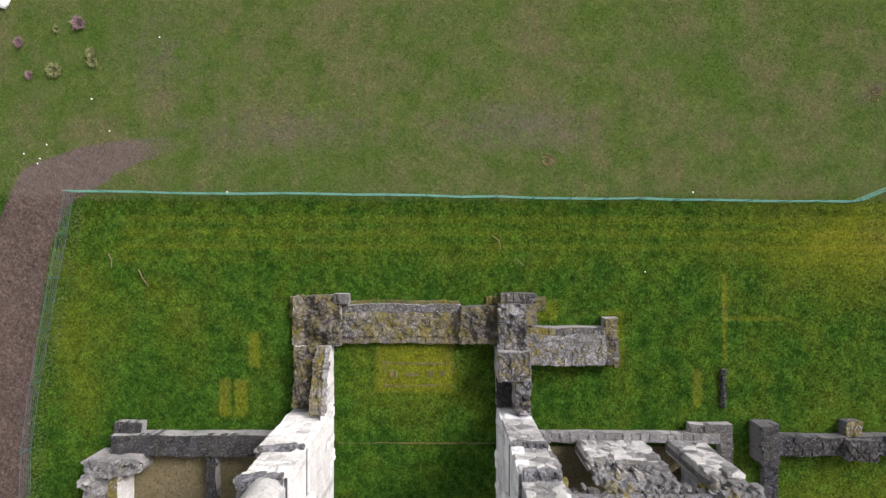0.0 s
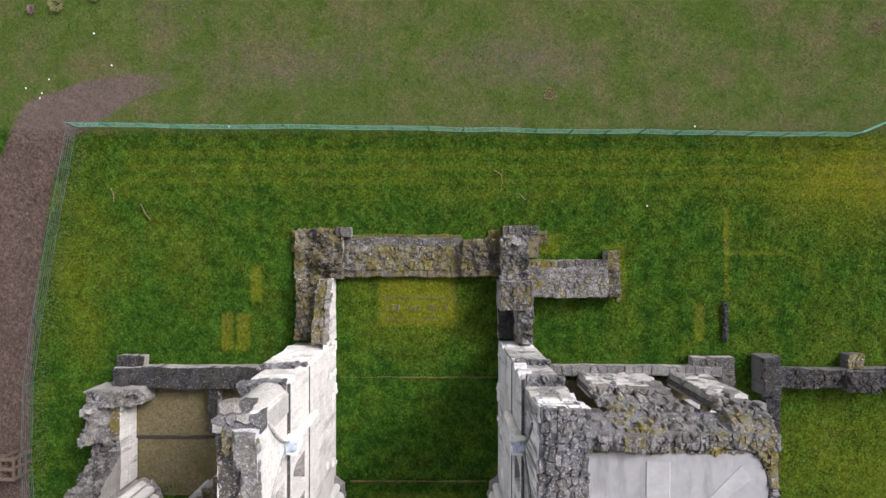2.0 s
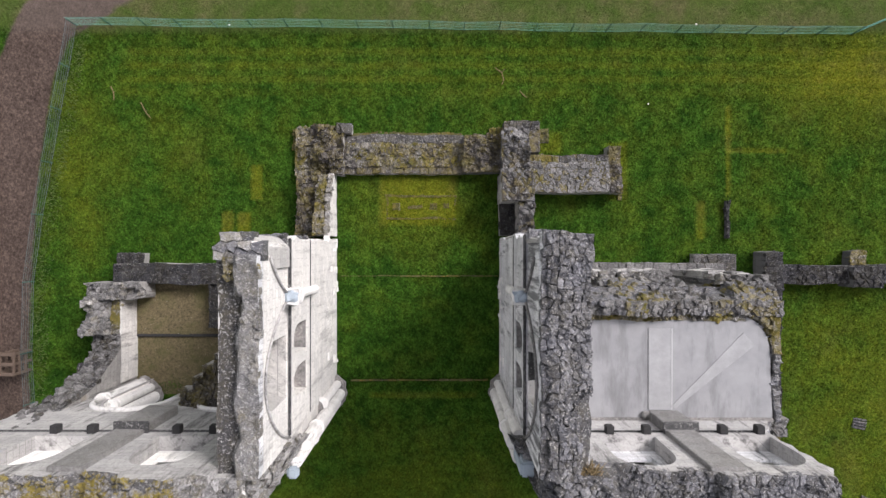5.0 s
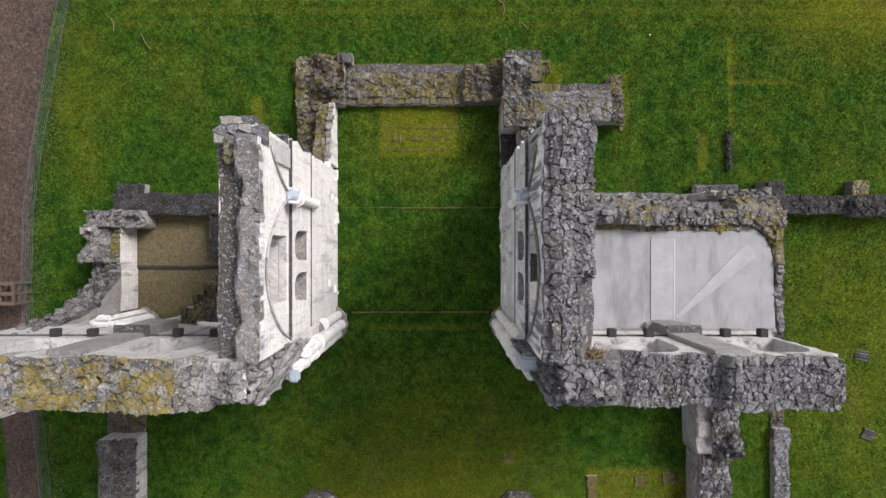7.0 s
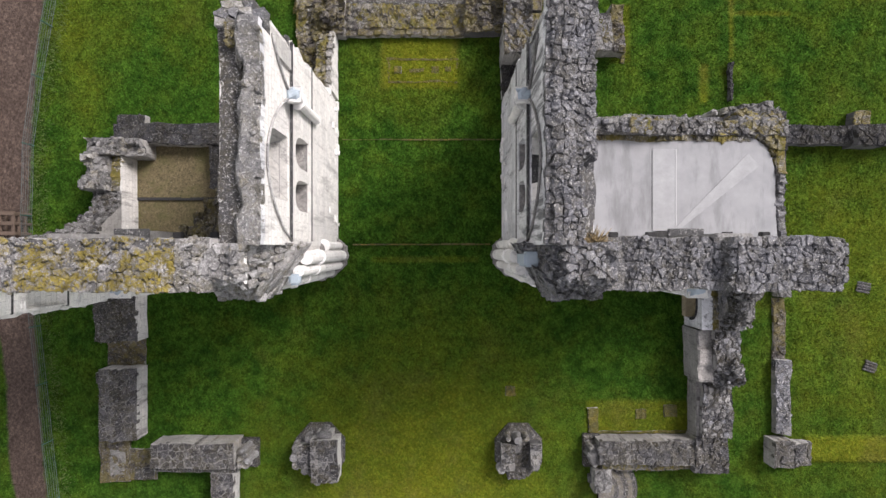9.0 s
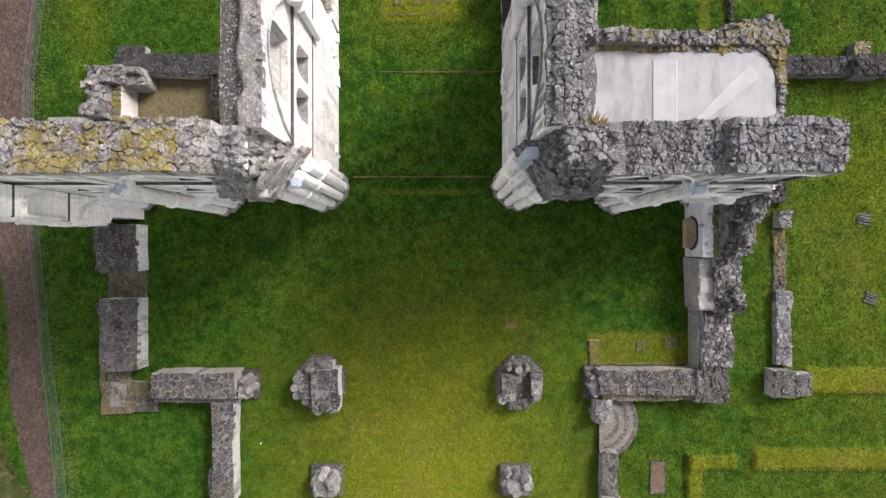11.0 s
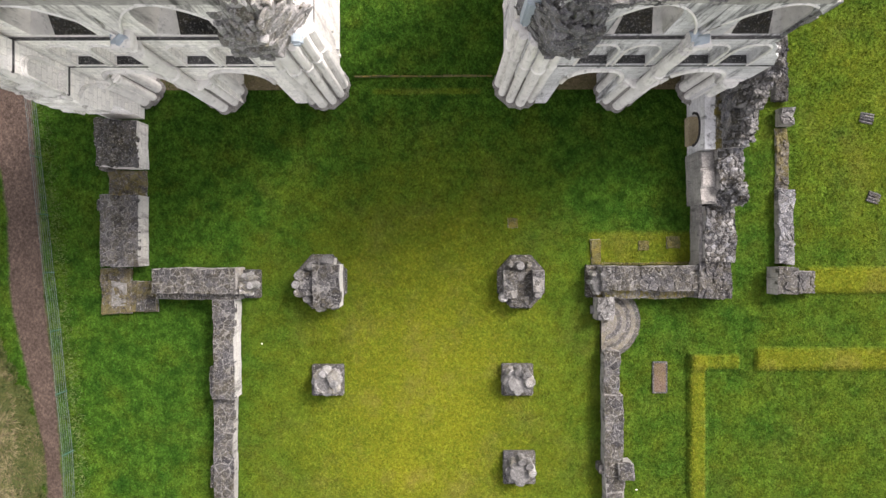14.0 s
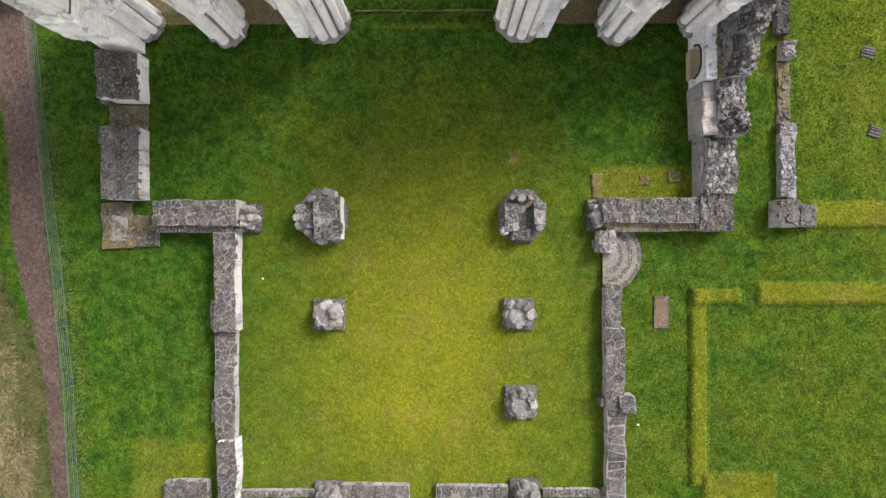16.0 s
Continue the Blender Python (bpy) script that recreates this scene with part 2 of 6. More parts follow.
def turf(name, tuft):
    """Lawn, field, worn earth and parched grass, laid out by the sheet's own attributes."""
    m = Mat(name, 0.95)
    path, parch, field, even = m.attr("path"), m.attr("parch"), m.attr("field"), m.attr("even")
    mid = m.noise(0.9, 5, 0.65)
    fine = m.noise(7.0, 6, 0.75)
    lush = m.mix(m.ramp(mid, 0.32, 0.68), (0.0185, 0.055, 0.0065), (0.049, 0.107, 0.0115))
    lush = m.mix(m.math("MULTIPLY", m.ramp(m.noise(1.9, 4, 0.6), 0.42, 0.66), 0.7), lush, (0.009, 0.030, 0.003))
    dry = m.mix(m.ramp(fine, 0.3, 0.7), (0.104, 0.135, 0.007), (0.182, 0.168, 0.016))
    dry = m.mix(m.math("MULTIPLY", m.ramp(m.noise(0.38, 6, 0.7), 0.5, 0.66), 0.55), dry, (0.165, 0.132, 0.035))
    p = m.math("ADD", parch, m.math("MULTIPLY", m.math("SUBTRACT", m.noise(0.6, 4, 0.6), 0.5), 0.75))
    p = m.math("ADD", p, m.math("MULTIPLY", m.math("SUBTRACT", fine, 0.5), 0.2))
    c = m.mix(m.ramp(p, 0.0, 1.0), lush, dry)
    wild = m.mix(m.ramp(mid, 0.35, 0.66), (0.046, 0.080, 0.014), (0.080, 0.104, 0.027))
    wild = m.mix(m.math("MULTIPLY", m.ramp(m.noise(0.3, 6, 0.72), 0.44, 0.62), 0.75), wild, (0.108, 0.096, 0.048))
    wild = m.mix(m.math("MULTIPLY", m.ramp(m.noise(0.16, 5, 0.65), 0.5, 0.62), 0.6), wild, (0.048, 0.09, 0.014))
    c = m.mix(field, c, wild)
    e = m.math("ADD", path, m.math("MULTIPLY", m.math("SUBTRACT", m.noise(1.5, 7, 0.75), 0.5), 0.75))
    soil = m.mix(m.ramp(m.noise(0.8, 8, 0.7), 0.25, 0.75), (0.062, 0.045, 0.037), (0.104, 0.077, 0.064))
    soil = m.mix(m.math("MULTIPLY", field, 0.5), soil, m.mix(m.ramp(m.noise(1.1, 7, 0.75), 0.3, 0.7), (0.092, 0.075, 0.062), (0.15, 0.12, 0.106)))
    c = m.mix(m.ramp(e, 0.36, 0.68), c, soil)
    own = m.n("ShaderNodeNewGeometry").outputs["Random Per Island"] if tuft else m.ramp(fine, 0.25, 0.75)
    flat = c
    c = m.speckle(c, own, 0.0, 1.0, 0.6, 1.36)
    lie = m.n("ShaderNodeMapping")
    lie.inputs["Rotation"].default_value = (0, 0, 0.6)
    lie.inputs["Scale"].default_value = (1.2, 0.95, 1)
    m.link(m.pos, lie.inputs["Vector"])
    c = m.speckle(c, m.noise(3.4, 6, 0.72, lie.outputs[0]), 0.32, 0.68, 0.62, 1.36)
    c = m.speckle(c, m.noise(8.5, 3, 0.6, lie.outputs[0]), 0.35, 0.65, 0.66, 1.38)
    c = m.mix(m.math("MAXIMUM", m.math("MAXIMUM", m.math("MULTIPLY", m.ramp(p, 0.1, 0.7), 0.55), even), m.math("MULTIPLY", field, 0.55)), c, flat)      # dry turf is finer and more even
    m.b.inputs["Specular IOR Level"].default_value = 0.05
    return m.done(c, None if tuft else m.math("ADD", fine, m.noise(28, 4, 0.7)), 0.7, 0.06)


TURF, TUFT = turf("turf", False), turf("grass_blades", True)


# ---- building helpers ----
def mesh_of(bm, name):
    me = bpy.data.meshes.new(name)
    bm.to_mesh(me)
    bm.free()
    return me


def part(name, bm, material, parent, label="", smooth=False):
    me = mesh_of(bm, name) if isinstance(bm, bmesh.types.BMesh) else bm
    if not me.materials:
        me.materials.append(material)
    if smooth:
        for f in me.polygons:
            f.use_smooth = True
    ob = new(name, me)
    ob.parent = parent
    if label:
        tagged(ob, label)
    return ob


def thing(name, label, category, x=0.0, y=0.0, z=0.0, group="", kind=""):
    ob = new(name)
    ob.empty_display_size = 0.3
    ob.location = (x, y, z)
    return tagged(ob, label, category, group, kind)


def at(parent):
    """World metres into the parent's own."""
    return Matrix.Translation(-Vector(parent.location))


def box(bm, x0, y0, z0, x1, y1, z1, bevel=0.0):
    r = bmesh.ops.create_cube(bm, size=1.0)
    bmesh.ops.transform(bm, verts=r["verts"], matrix=Matrix.Translation(((x0 + x1) / 2, (y0 + y1) / 2, (z0 + z1) / 2)) @ Matrix.Diagonal((abs(x1 - x0), abs(y1 - y0), abs(z1 - z0), 1)))
    if bevel:
        edges = list({e for v in r["verts"] for e in v.link_edges})
        bmesh.ops.bevel(bm, geom=edges, offset=bevel, segments=2, affect="EDGES")
    return bm


def boxpart(name, ext, material, parent, bevel=0.0, label="", under=None):
    """A bevelled block of a thing, or, with under, of one of its parts."""
    bm = box(bmesh.new(), *ext, bevel)
    bm.transform(at(parent))
    return part(name, bm, material, under or parent, label)


def prism(outline, holes, depth, put):
    """A slab with holes right through it: outline and holes in (u, v), made solid over depth, put() turns (u, v, d) into the world."""
    loops = [outline, *holes]
    flat = [p for lp in loops for p in lp]
    tris = tessellate_polygon([[Vector((u, v, 0)) for u, v in lp] for lp in loops])
    n = len(flat)
    verts = [put(u, v, 0) for u, v in flat] + [put(u, v, depth) for u, v in flat]
    faces = [tuple(t) for t in tris] + [tuple(n + i for i in reversed(t)) for t in tris]
    k = 0
    for lp in loops:
        for i in range(len(lp)):
            a, b = k + i, k + (i + 1) % len(lp)
            faces.append((a, b, n + b, n + a))
        k += len(lp)
    bm = bmesh.new()
    vs = [bm.verts.new(v) for v in verts]
    for f in faces:
        if len(set(f)) > 2:
            try:
                bm.faces.new([vs[i] for i in f])
            except ValueError:
                pass
    bmesh.ops.recalc_face_normals(bm, faces=bm.faces)
    return bm


def pointed(c, w, z0, zs, za, n=7):
    """The outline of a pointed opening: sill z0, springing zs, apex za."""
    right = [(c + w / 2 * math.cos(a) ** 0.8, zs + (za - zs) * math.sin(a) ** 0.95) for a in [i * math.pi / 2 / n for i in range(n)]]
    left = [(2 * c - u, v) for u, v in reversed(right)]
    return [(c + w / 2, z0), *right, (c, za), *left, (c - w / 2, z0)]


def ragged(u0, u1, z, amp, step, seed):
    """A broken skyline from u0 to u1 round the height z (a number or a function of u)."""
    rng = random.Random(seed)
    n = max(2, int(abs(u1 - u0) / step))
    hz = z if callable(z) else (lambda u: z)
    out = []
    for i in range(n + 1):
        u = u0 + (u1 - u0) * i / n
        out.append((u, hz(u) + rng.uniform(-amp, amp)))
    return out


def tube(bm, pts, r, seg=8):
    """A round moulding along points."""
    rings = []
    pts = [Vector(p) for p in pts]
    for i, p in enumerate(pts):
        d = (pts[min(i + 1, len(pts) - 1)] - pts[max(i - 1, 0)]).normalized()
        a = d.orthogonal().normalized() if abs(d.z) > 0.95 else d.cross(Vector((0, 0, 1))).normalized()
        b = d.cross(a)
        rr = r[i] if isinstance(r, (list, tuple)) else r
        rings.append([bm.verts.new(p + (a * math.cos(t) + b * math.sin(t)) * rr) for t in [k * 2 * math.pi / seg for k in range(seg)]])
    for q, s in zip(rings, rings[1:]):
        for k in range(seg):
            bm.faces.new((q[k], q[(k + 1) % seg], s[(k + 1) % seg], s[k]))
    bm.faces.new(list(reversed(rings[0])))
    bm.faces.new(rings[-1])
    return bm


def lathe(bm, cx, cy, profile, seg=8, turn=0.0):
    rings = [[bm.verts.new((cx + r * math.cos(a), cy + r * math.sin(a), z)) for a in [turn + k * 2 * math.pi / seg for k in range(seg)]] for r, z in profile]
    for q, s in zip(rings, rings[1:]):
        for k in range(seg):
            bm.faces.new((q[k], q[(k + 1) % seg], s[(k + 1) % seg], s[k]))
    bm.faces.new(list(reversed(rings[0])))
    bm.faces.new(rings[-1])
    return bm


def lerp(x, table):
    for (a, h), (b, g) in zip(table, table[1:]):
        if x <= b:
            return h + (g - h) * max(0.0, (x - a)) / (b - a)
    return table[-1][1]


def rough(x, y, s, seed=0.0):
    return noise.noise(Vector((x * s + seed, y * s - seed, seed * 0.37)))


def clip(poly, side):
    """The part of a convex outline where side is not above zero."""
    cut = []
    for k in range(len(poly)):
        (u0, v0), (u1, v1), s0, s1 = poly[k], poly[(k + 1) % len(poly)], side[k], side[(k + 1) % len(poly)]
        if s0 <= 0:
            cut.append((u0, v0))
        if s0 * s1 < 0:
            f = s0 / (s0 - s1)
            cut.append((u0 + (u1 - u0) * f, v0 + (v1 - v0) * f))
    return cut


def cells(x0, y0, x1, y1, size, seed, aspect=0.0, split=0.3):
    """Irregular stones that fill a rectangle: each a convex outline round a jittered seed. aspect: their length across to their length along x."""
    rng = random.Random(seed)
    wide = aspect or (1.3 if x1 - x0 > y1 - y0 else 0.78)
    nx, ny = max(1, round((x1 - x0) / size * wide)), max(1, round((y1 - y0) / size / wide))
    dx, dy = (x1 - x0) / nx, (y1 - y0) / ny
    pts = {}
    jit = (0.44 if aspect < 1.05 else 0.26) if min(nx, ny) > 1 else 0.16
    for j in range(ny):
        for i in range(nx):
            pts[i, j] = (x0 + (i + 0.5 + rng.uniform(-jit, jit) + (0.25 if j % 2 else -0.25) * (nx > 1)) * dx, y0 + (j + 0.5 + rng.uniform(-jit, jit)) * dy)
    for (i, j), (px, py) in pts.items():
        poly = [(x0, y0), (x1, y0), (x1, y1), (x0, y1)]
        for a in range(-2, 3):
            for b in range(-2, 3):
                q = pts.get((i + a, j + b))
                if q is None or (a == 0 and b == 0):
                    continue
                mx, my, vx, vy = (px + q[0]) / 2, (py + q[1]) / 2, q[0] - px, q[1] - py
                poly = clip(poly, [(u - mx) * vx + (v - my) * vy for u, v in poly])
                if len(poly) < 3:
                    break
            if len(poly) < 3:
                break
        if len(poly) < 3:
            continue
        t = rng.uniform(0, math.pi)
        halves = [poly]
        if rng.random() < (split if aspect < 1.05 else split * 0.4) and min(nx, ny) > 1:        # some are broken in two
            cu, cv = sum(q[0] for q in poly) / len(poly), sum(q[1] for q in poly) / len(poly)
            halves = [clip(poly, [s * ((u - cu) * math.cos(t) + (v - cv) * math.sin(t)) for u, v in poly]) for s in (1, -1)]
        for half in halves:
            if len(half) >= 3:
                yield (sum(q[0] for q in half) / len(half), sum(q[1] for q in half) / len(half)), half, rng


def warp(x, y, amp=1.0):
    """Bends straight plan lines into those of a ruin."""
    return (x + amp * (0.09 * rough(x, y, 0.8, 17.3) + 0.06 * rough(x, y, 2.9, 5.1)), y + amp * (0.09 * rough(x, y, 0.8, 41.7) + 0.06 * rough(x, y, 2.9, 23.9)))


def chips(parent, rect, h, material, seed, per=16.0, big=0.13, skip=None):
    """Small broken stones lying between the larger ones, joined."""
    rng = random.Random(seed)
    o = parent.location
    co, faces = [], []
    for _ in range(int((rect[2] - rect[0]) * (rect[3] - rect[1]) * per)):
        x, y = warp(rng.uniform(rect[0], rect[2]), rng.uniform(rect[1], rect[3]))
        if skip and skip(x, y):
            continue
        r = rng.uniform(0.03, big) * rng.uniform(0.5, 1.0)
        z = h(x, y) + r * 0.1
        k, t = len(co), rng.uniform(0, 6.28)
        n = rng.choice((4, 5, 5, 6))
        sx_, sy_ = rng.uniform(0.7, 1.4), rng.uniform(0.7, 1.4)
        for lev, f in ((-1.0, 1.0), (0.12, 1.0), (0.35, 0.75)):
            for q in range(n):
                a = t + q * 6.283 / n + rng.uniform(-0.25, 0.25)
                co.append((x + r * f * sx_ * math.cos(a) - o.x, y + r * f * sy_ * math.sin(a) - o.y, z + r * (lev + rng.uniform(-0.1, 0.1)) - o.z))
        for lv in (0, 1):
            faces += [(k + lv * n + q, k + lv * n + (q + 1) % n, k + lv * n + n + (q + 1) % n, k + lv * n + n + q) for q in range(n)]
        faces.append(tuple(k + 2 * n + q for q in range(n)))
    if not faces:
        return
    me = bpy.data.meshes.new("rubble")
    me.from_pydata(co, [], faces)
    tagged(part("rubble", me, material, parent, "small broken rubble between the stones"), kind="stuff")


def stone_top(parent, rect, h, size, material, seed, proud=0.06, gap=0.98, cap=300, sink=0.3, skip=None, loose=18.0, big=0.13, aspect=0.0):
    """The stones of a broken wall top, each a piece of its own that follows the height h(x, y)."""
    o = parent.location
    made = 0
    if loose:
        chips(parent, rect, h, material((rect[0] + rect[2]) / 2, (rect[1] + rect[3]) / 2) if callable(material) else material, seed + 999, skip=skip, per=loose if size < 0.5 else 5.0, big=big)
    for (px, py), poly, rng in cells(*rect, size * 0.74, seed, aspect):
        if skip and skip(px, py):
            continue
        if made >= cap:
            break
        poly = [warp(u, v) for u, v in poly]
        fine = []
        for (u0, v0), (u1, v1) in zip(poly, poly[1:] + poly[:1]):
            fine.append((u0, v0))
            if math.hypot(u1 - u0, v1 - v0) > 0.14:
                f = rng.uniform(0.3, 0.7)
                fine.append((u0 + (u1 - u0) * f + rng.uniform(-0.035, 0.035), v0 + (v1 - v0) * f + rng.uniform(-0.035, 0.035)))
        poly = fine
        cx, cy = sum(p[0] for p in poly) / len(poly), sum(p[1] for p in poly) / len(poly)
        lift = (rng.random() ** 1.6 * 1.5 - 0.5) * proud
        tilt = 0.085 if proud > 0.065 else 0.035
        tx, ty = rng.gauss(0, tilt), rng.gauss(0, tilt)
        shrink = gap * rng.uniform(0.93, 1.05)
        n = len(poly)
        mid = h(cx, cy)
        bm = bmesh.new()
        rings = []
        inner = rng.uniform(0.8, 0.93)
        for f, dz in ((shrink, -sink), (shrink, -0.03), (shrink * inner, 0.012 + rng.uniform(0, 0.02))):
            ring = []
            for u, v in poly:
                g = f * rng.uniform(0.95, 1.04)
                x, y = cx + (u - cx) * g, cy + (v - cy) * g
                z = mid + (max(-0.07, min(0.07, h(x, y) - mid)) if dz > -0.2 else 0.0)
                ring.append(bm.verts.new((x - o.x, y - o.y, z + lift + dz + (tx * (x - cx) + ty * (y - cy) + rng.uniform(-0.01, 0.01)) * (dz > -0.2) - o.z)))
            rings.append(ring)
        for a, b in zip(rings, rings[1:]):
            for k in range(n):
                bm.faces.new((a[k], a[(k + 1) % n], b[(k + 1) % n], b[k]))
        top = bm.faces.new(rings[-1])
        bmesh.ops.poke(bm, faces=[top])
        part("stone", bm, material(cx, cy) if callable(material) else material, parent)
        made += 1


def body(parent, rect, h, material, base=0.0, res=0.3, name="masonry", batter=0.0, wob=0.03, label="", top_material=None):
    """The solid of a wall under its top: a rectangle on plan, its top at h(x, y). top_material: one, or two and a test that picks the second."""
    two = top_material if isinstance(top_material, tuple) else None
    x0, y0, x1, y1 = rect
    nx, ny = max(2, round((x1 - x0) / res)), max(2, round((y1 - y0) / res))
    bm = bmesh.new()
    o = parent.location
    top = [[None] * (ny + 1) for _ in range(nx + 1)]
    foot = {}
    for i in range(nx + 1):
        for j in range(ny + 1):
            x, y = x0 + (x1 - x0) * i / nx, y0 + (y1 - y0) * j / ny
            edge = i in (0, nx) or j in (0, ny)
            jx, jy = warp(x, y, wob / 0.03)
            jx, jy = jx - x, jy - y
            top[i][j] = bm.verts.new((x + jx - o.x, y + jy - o.y, max(h(x, y), base + 0.04) - o.z))
            if edge:
                bx = batter * ((i == nx) - (i == 0))
                by = batter * ((j == ny) - (j == 0))
                foot[i, j] = bm.verts.new((x + jx * 0.5 + bx - o.x, y + jy * 0.5 + by - o.y, base - o.z))
    for i in range(nx):
        for j in range(ny):
            second = two and two[2](x0 + (x1 - x0) * (i + 0.5) / nx, y0 + (y1 - y0) * (j + 0.5) / ny)
            bm.faces.new((top[i][j], top[i + 1][j], top[i + 1][j + 1], top[i][j + 1])).material_index = 2 if second else (1 if top_material else 0)
    rim = [(i, 0) for i in range(nx)] + [(nx, j) for j in range(ny)] + [(i, ny) for i in range(nx, 0, -1)] + [(0, j) for j in range(ny, 0, -1)]
    for a, b in zip(rim, rim[1:] + rim[:1]):
        bm.faces.new((foot[a], foot[b], top[b[0]][b[1]], top[a[0]][a[1]]))
    bm.faces.new([foot[a] for a in reversed(rim)])
    me = mesh_of(bm, name)
    me.materials.append(material)
    if top_material:
        me.materials.append(two[0] if two else top_material)
    if two:
        me.materials.append(two[1])
    return part(name, me, material, parent, label)


def low_wall(name, label, pieces, material=LOWWALL, top=TOP_GREY, size=0.36, seed=1, group="", proud=0.06, base=-0.05, loose=22.0, big=0.13, bed=None, rugged=0.0, gap=0.96, aspect=0.0):
    """A ruined wall of one or more rectangles (x0, y0, x1, y1, height, stone size, top stone, face) with its stones on top."""
    x0, y0, x1, y1 = pieces[0][:4]
    w = thing(name, label, "ruined wall", (x0 + x1) / 2, (y0 + y1) / 2, 0.0, group, "structure")
    for k, (a, b, c, d, hh, *rest) in enumerate(pieces):
        f = hh if callable(hh) else (lambda x, y, q=hh: q + 0.07 * rough(x, y, 0.9, seed + k))
        f_top = f
        s = rest[0] if rest else size
        tm = rest[1] if len(rest) > 1 else top
        body(w, (a, b, c, d), lambda x, y: min(f(x + u, y + v) for u, v in ((0, 0), (0.13, 0), (-0.13, 0), (0, 0.13), (0, -0.13))) - 0.004, rest[2] if len(rest) > 2 else material, base, 0.2, top_material=bed or (CORE if callable(tm) else tm))
        stone_top(w, (a, b, c, d), f, s, tm, seed * 17 + k, proud, gap, loose=loose, big=big, aspect=aspect)
        if rugged:
            rng = random.Random(seed * 31 + k)
            for _ in range(int(rugged * 2 * (c - a + d - b))):
                side, f = "w", rng.random()
                px, py = (a if side == "w" else c, b + (d - b) * f) if side in "we" else (a + (c - a) * f, b if side == "s" else d)
                u, v, z = rng.uniform(0.12, 0.28), rng.uniform(0.12, 0.28), max(0.08, f_top(px, py) * rng.choice((0.35, 0.6, 0.85)))
                bm = box(bmesh.new(), px - u, py - v, -0.05, px + u, py + v, z, 0.03)
                for q in bm.verts:
                    q.co += Vector((rng.uniform(-0.03, 0.03), rng.uniform(-0.03, 0.03), rng.uniform(-0.03, 0.03)))
                bm.transform(at(w))
                part("stone", bm, tm, w)
    return w


def face_stones(parent, put, rect, size, material, seed, proud=0.1, keep=None):
    """Rough stones that stand out of an upright broken face; put(u, v, d) gives their place, d into the wall."""
    for (pu, pv), poly, rng in cells(*rect, size, seed):
        if keep and not keep(pu, pv):
            continue
        cu, cv = sum(q[0] for q in poly) / len(poly), sum(q[1] for q in poly) / len(poly)
        out = proud * rng.random() ** 1.4
        bm = bmesh.new()
        rings = []
        for f, d in ((1.0, 0.12), (1.0, -out * 0.6), (rng.uniform(0.7, 0.9), -out - 0.015)):
            rings.append([bm.verts.new(Vector(put(cu + (u - cu) * f * rng.uniform(0.94, 1.03), cv + (v - cv) * f * rng.uniform(0.94, 1.03), d + rng.uniform(-0.02, 0.02))) - parent.location) for u, v in poly])
        n = len(poly)
        for a, b in zip(rings, rings[1:]):
            for k in range(n):
                bm.faces.new((a[k], a[(k + 1) % n], b[(k + 1) % n], b[k]))
        bmesh.ops.poke(bm, faces=[bm.faces.new(rings[-1])])
        bmesh.ops.recalc_face_normals(bm, faces=bm.faces)
        part("stone", bm, material(pu, pv) if callable(material) else material, parent)


# ---- ground ----
TRACK = [(-6.0, 5.9, 0.12), (-9.5, 5.8, 0.2), (-13.0, 5.4, 0.3), (-15.5, 4.9, 0.55), (-17.8, 4.1, 0.85), (-19.9, 3.0, 1.15), (-21.0, 0.4, 1.25), (-21.7, -4, 1.25), (-22.0, -10, 1.15), (-22.0, -14, 1.0), (-21.58, -17, 0.78),
         (-21.05, -21.8, 0.56), (-20.85, -25.9, 0.62), (-20.6, -27.5, 0.54), (-20.0, -31, 0.34), (-19.6, -34.2, 0.15), (-19.42, -37, 0.2), (-19.3, -40, 0.28), (-18.9, -46, 0.3)]


def soft_rect(x, y, x0, y0, x1, y1, s):
    """1 inside the rectangle, falling to 0 over s metres outside it."""
    dx = np.maximum(np.maximum(x0 - x, x - x1), 0)
    dy = np.maximum(np.maximum(y0 - y, y - y1), 0)
    return np.clip(1 - np.hypot(dx, dy) / s, 0, 1)


def blob(x, y, cx, cy, rx, ry):
    return np.exp(-((x - cx) / rx) ** 2 - ((y - cy) / ry) ** 2)


# turf banks over buried walls, grave plots and other parched marks: x0, y0, x1, y1, strength
BANKS = [(12.1, -38.4, 12.7, -28.8, 0.72), (12.1, -29.4, 14.4, -28.85, 0.68), (15.45, -29.4, 30, -28.6, 0.75), (12.7, -40, 16.1, -38.0, 0.62), (18.0, -25.6, 30, -24.6, 0.75),
         (-3.05, -7.0, 0.55, -4.8, 0.72), (-9.55, -5.8, -9.1, -4.2, 0.7), (-11.0, -8.3, -10.55, -6.5, 0.7), (-10.25, -8.3, -9.7, -6.55, 0.7), (14.25, -5.6, 14.38, -1.2, 0.7),
         (14.4, -3.42, 17.2, -3.3, 0.6), (12.75, -7.8, 13.1, -6.0, 0.6), (-15.4, -40, -12.2, -36.6, 0.45), (-3.6, -15.75, 1.6, -15.6, 0.4), (7.2, -24.3, 12.1, -22.8, 0.62),
         (2.9, -22.6, 3.6, -21.9, 0.4), (8.4, -5.7, 9.1, -3.1, 0.5), (4.8, -3.4, 5.8, -2.6, 0.5)]


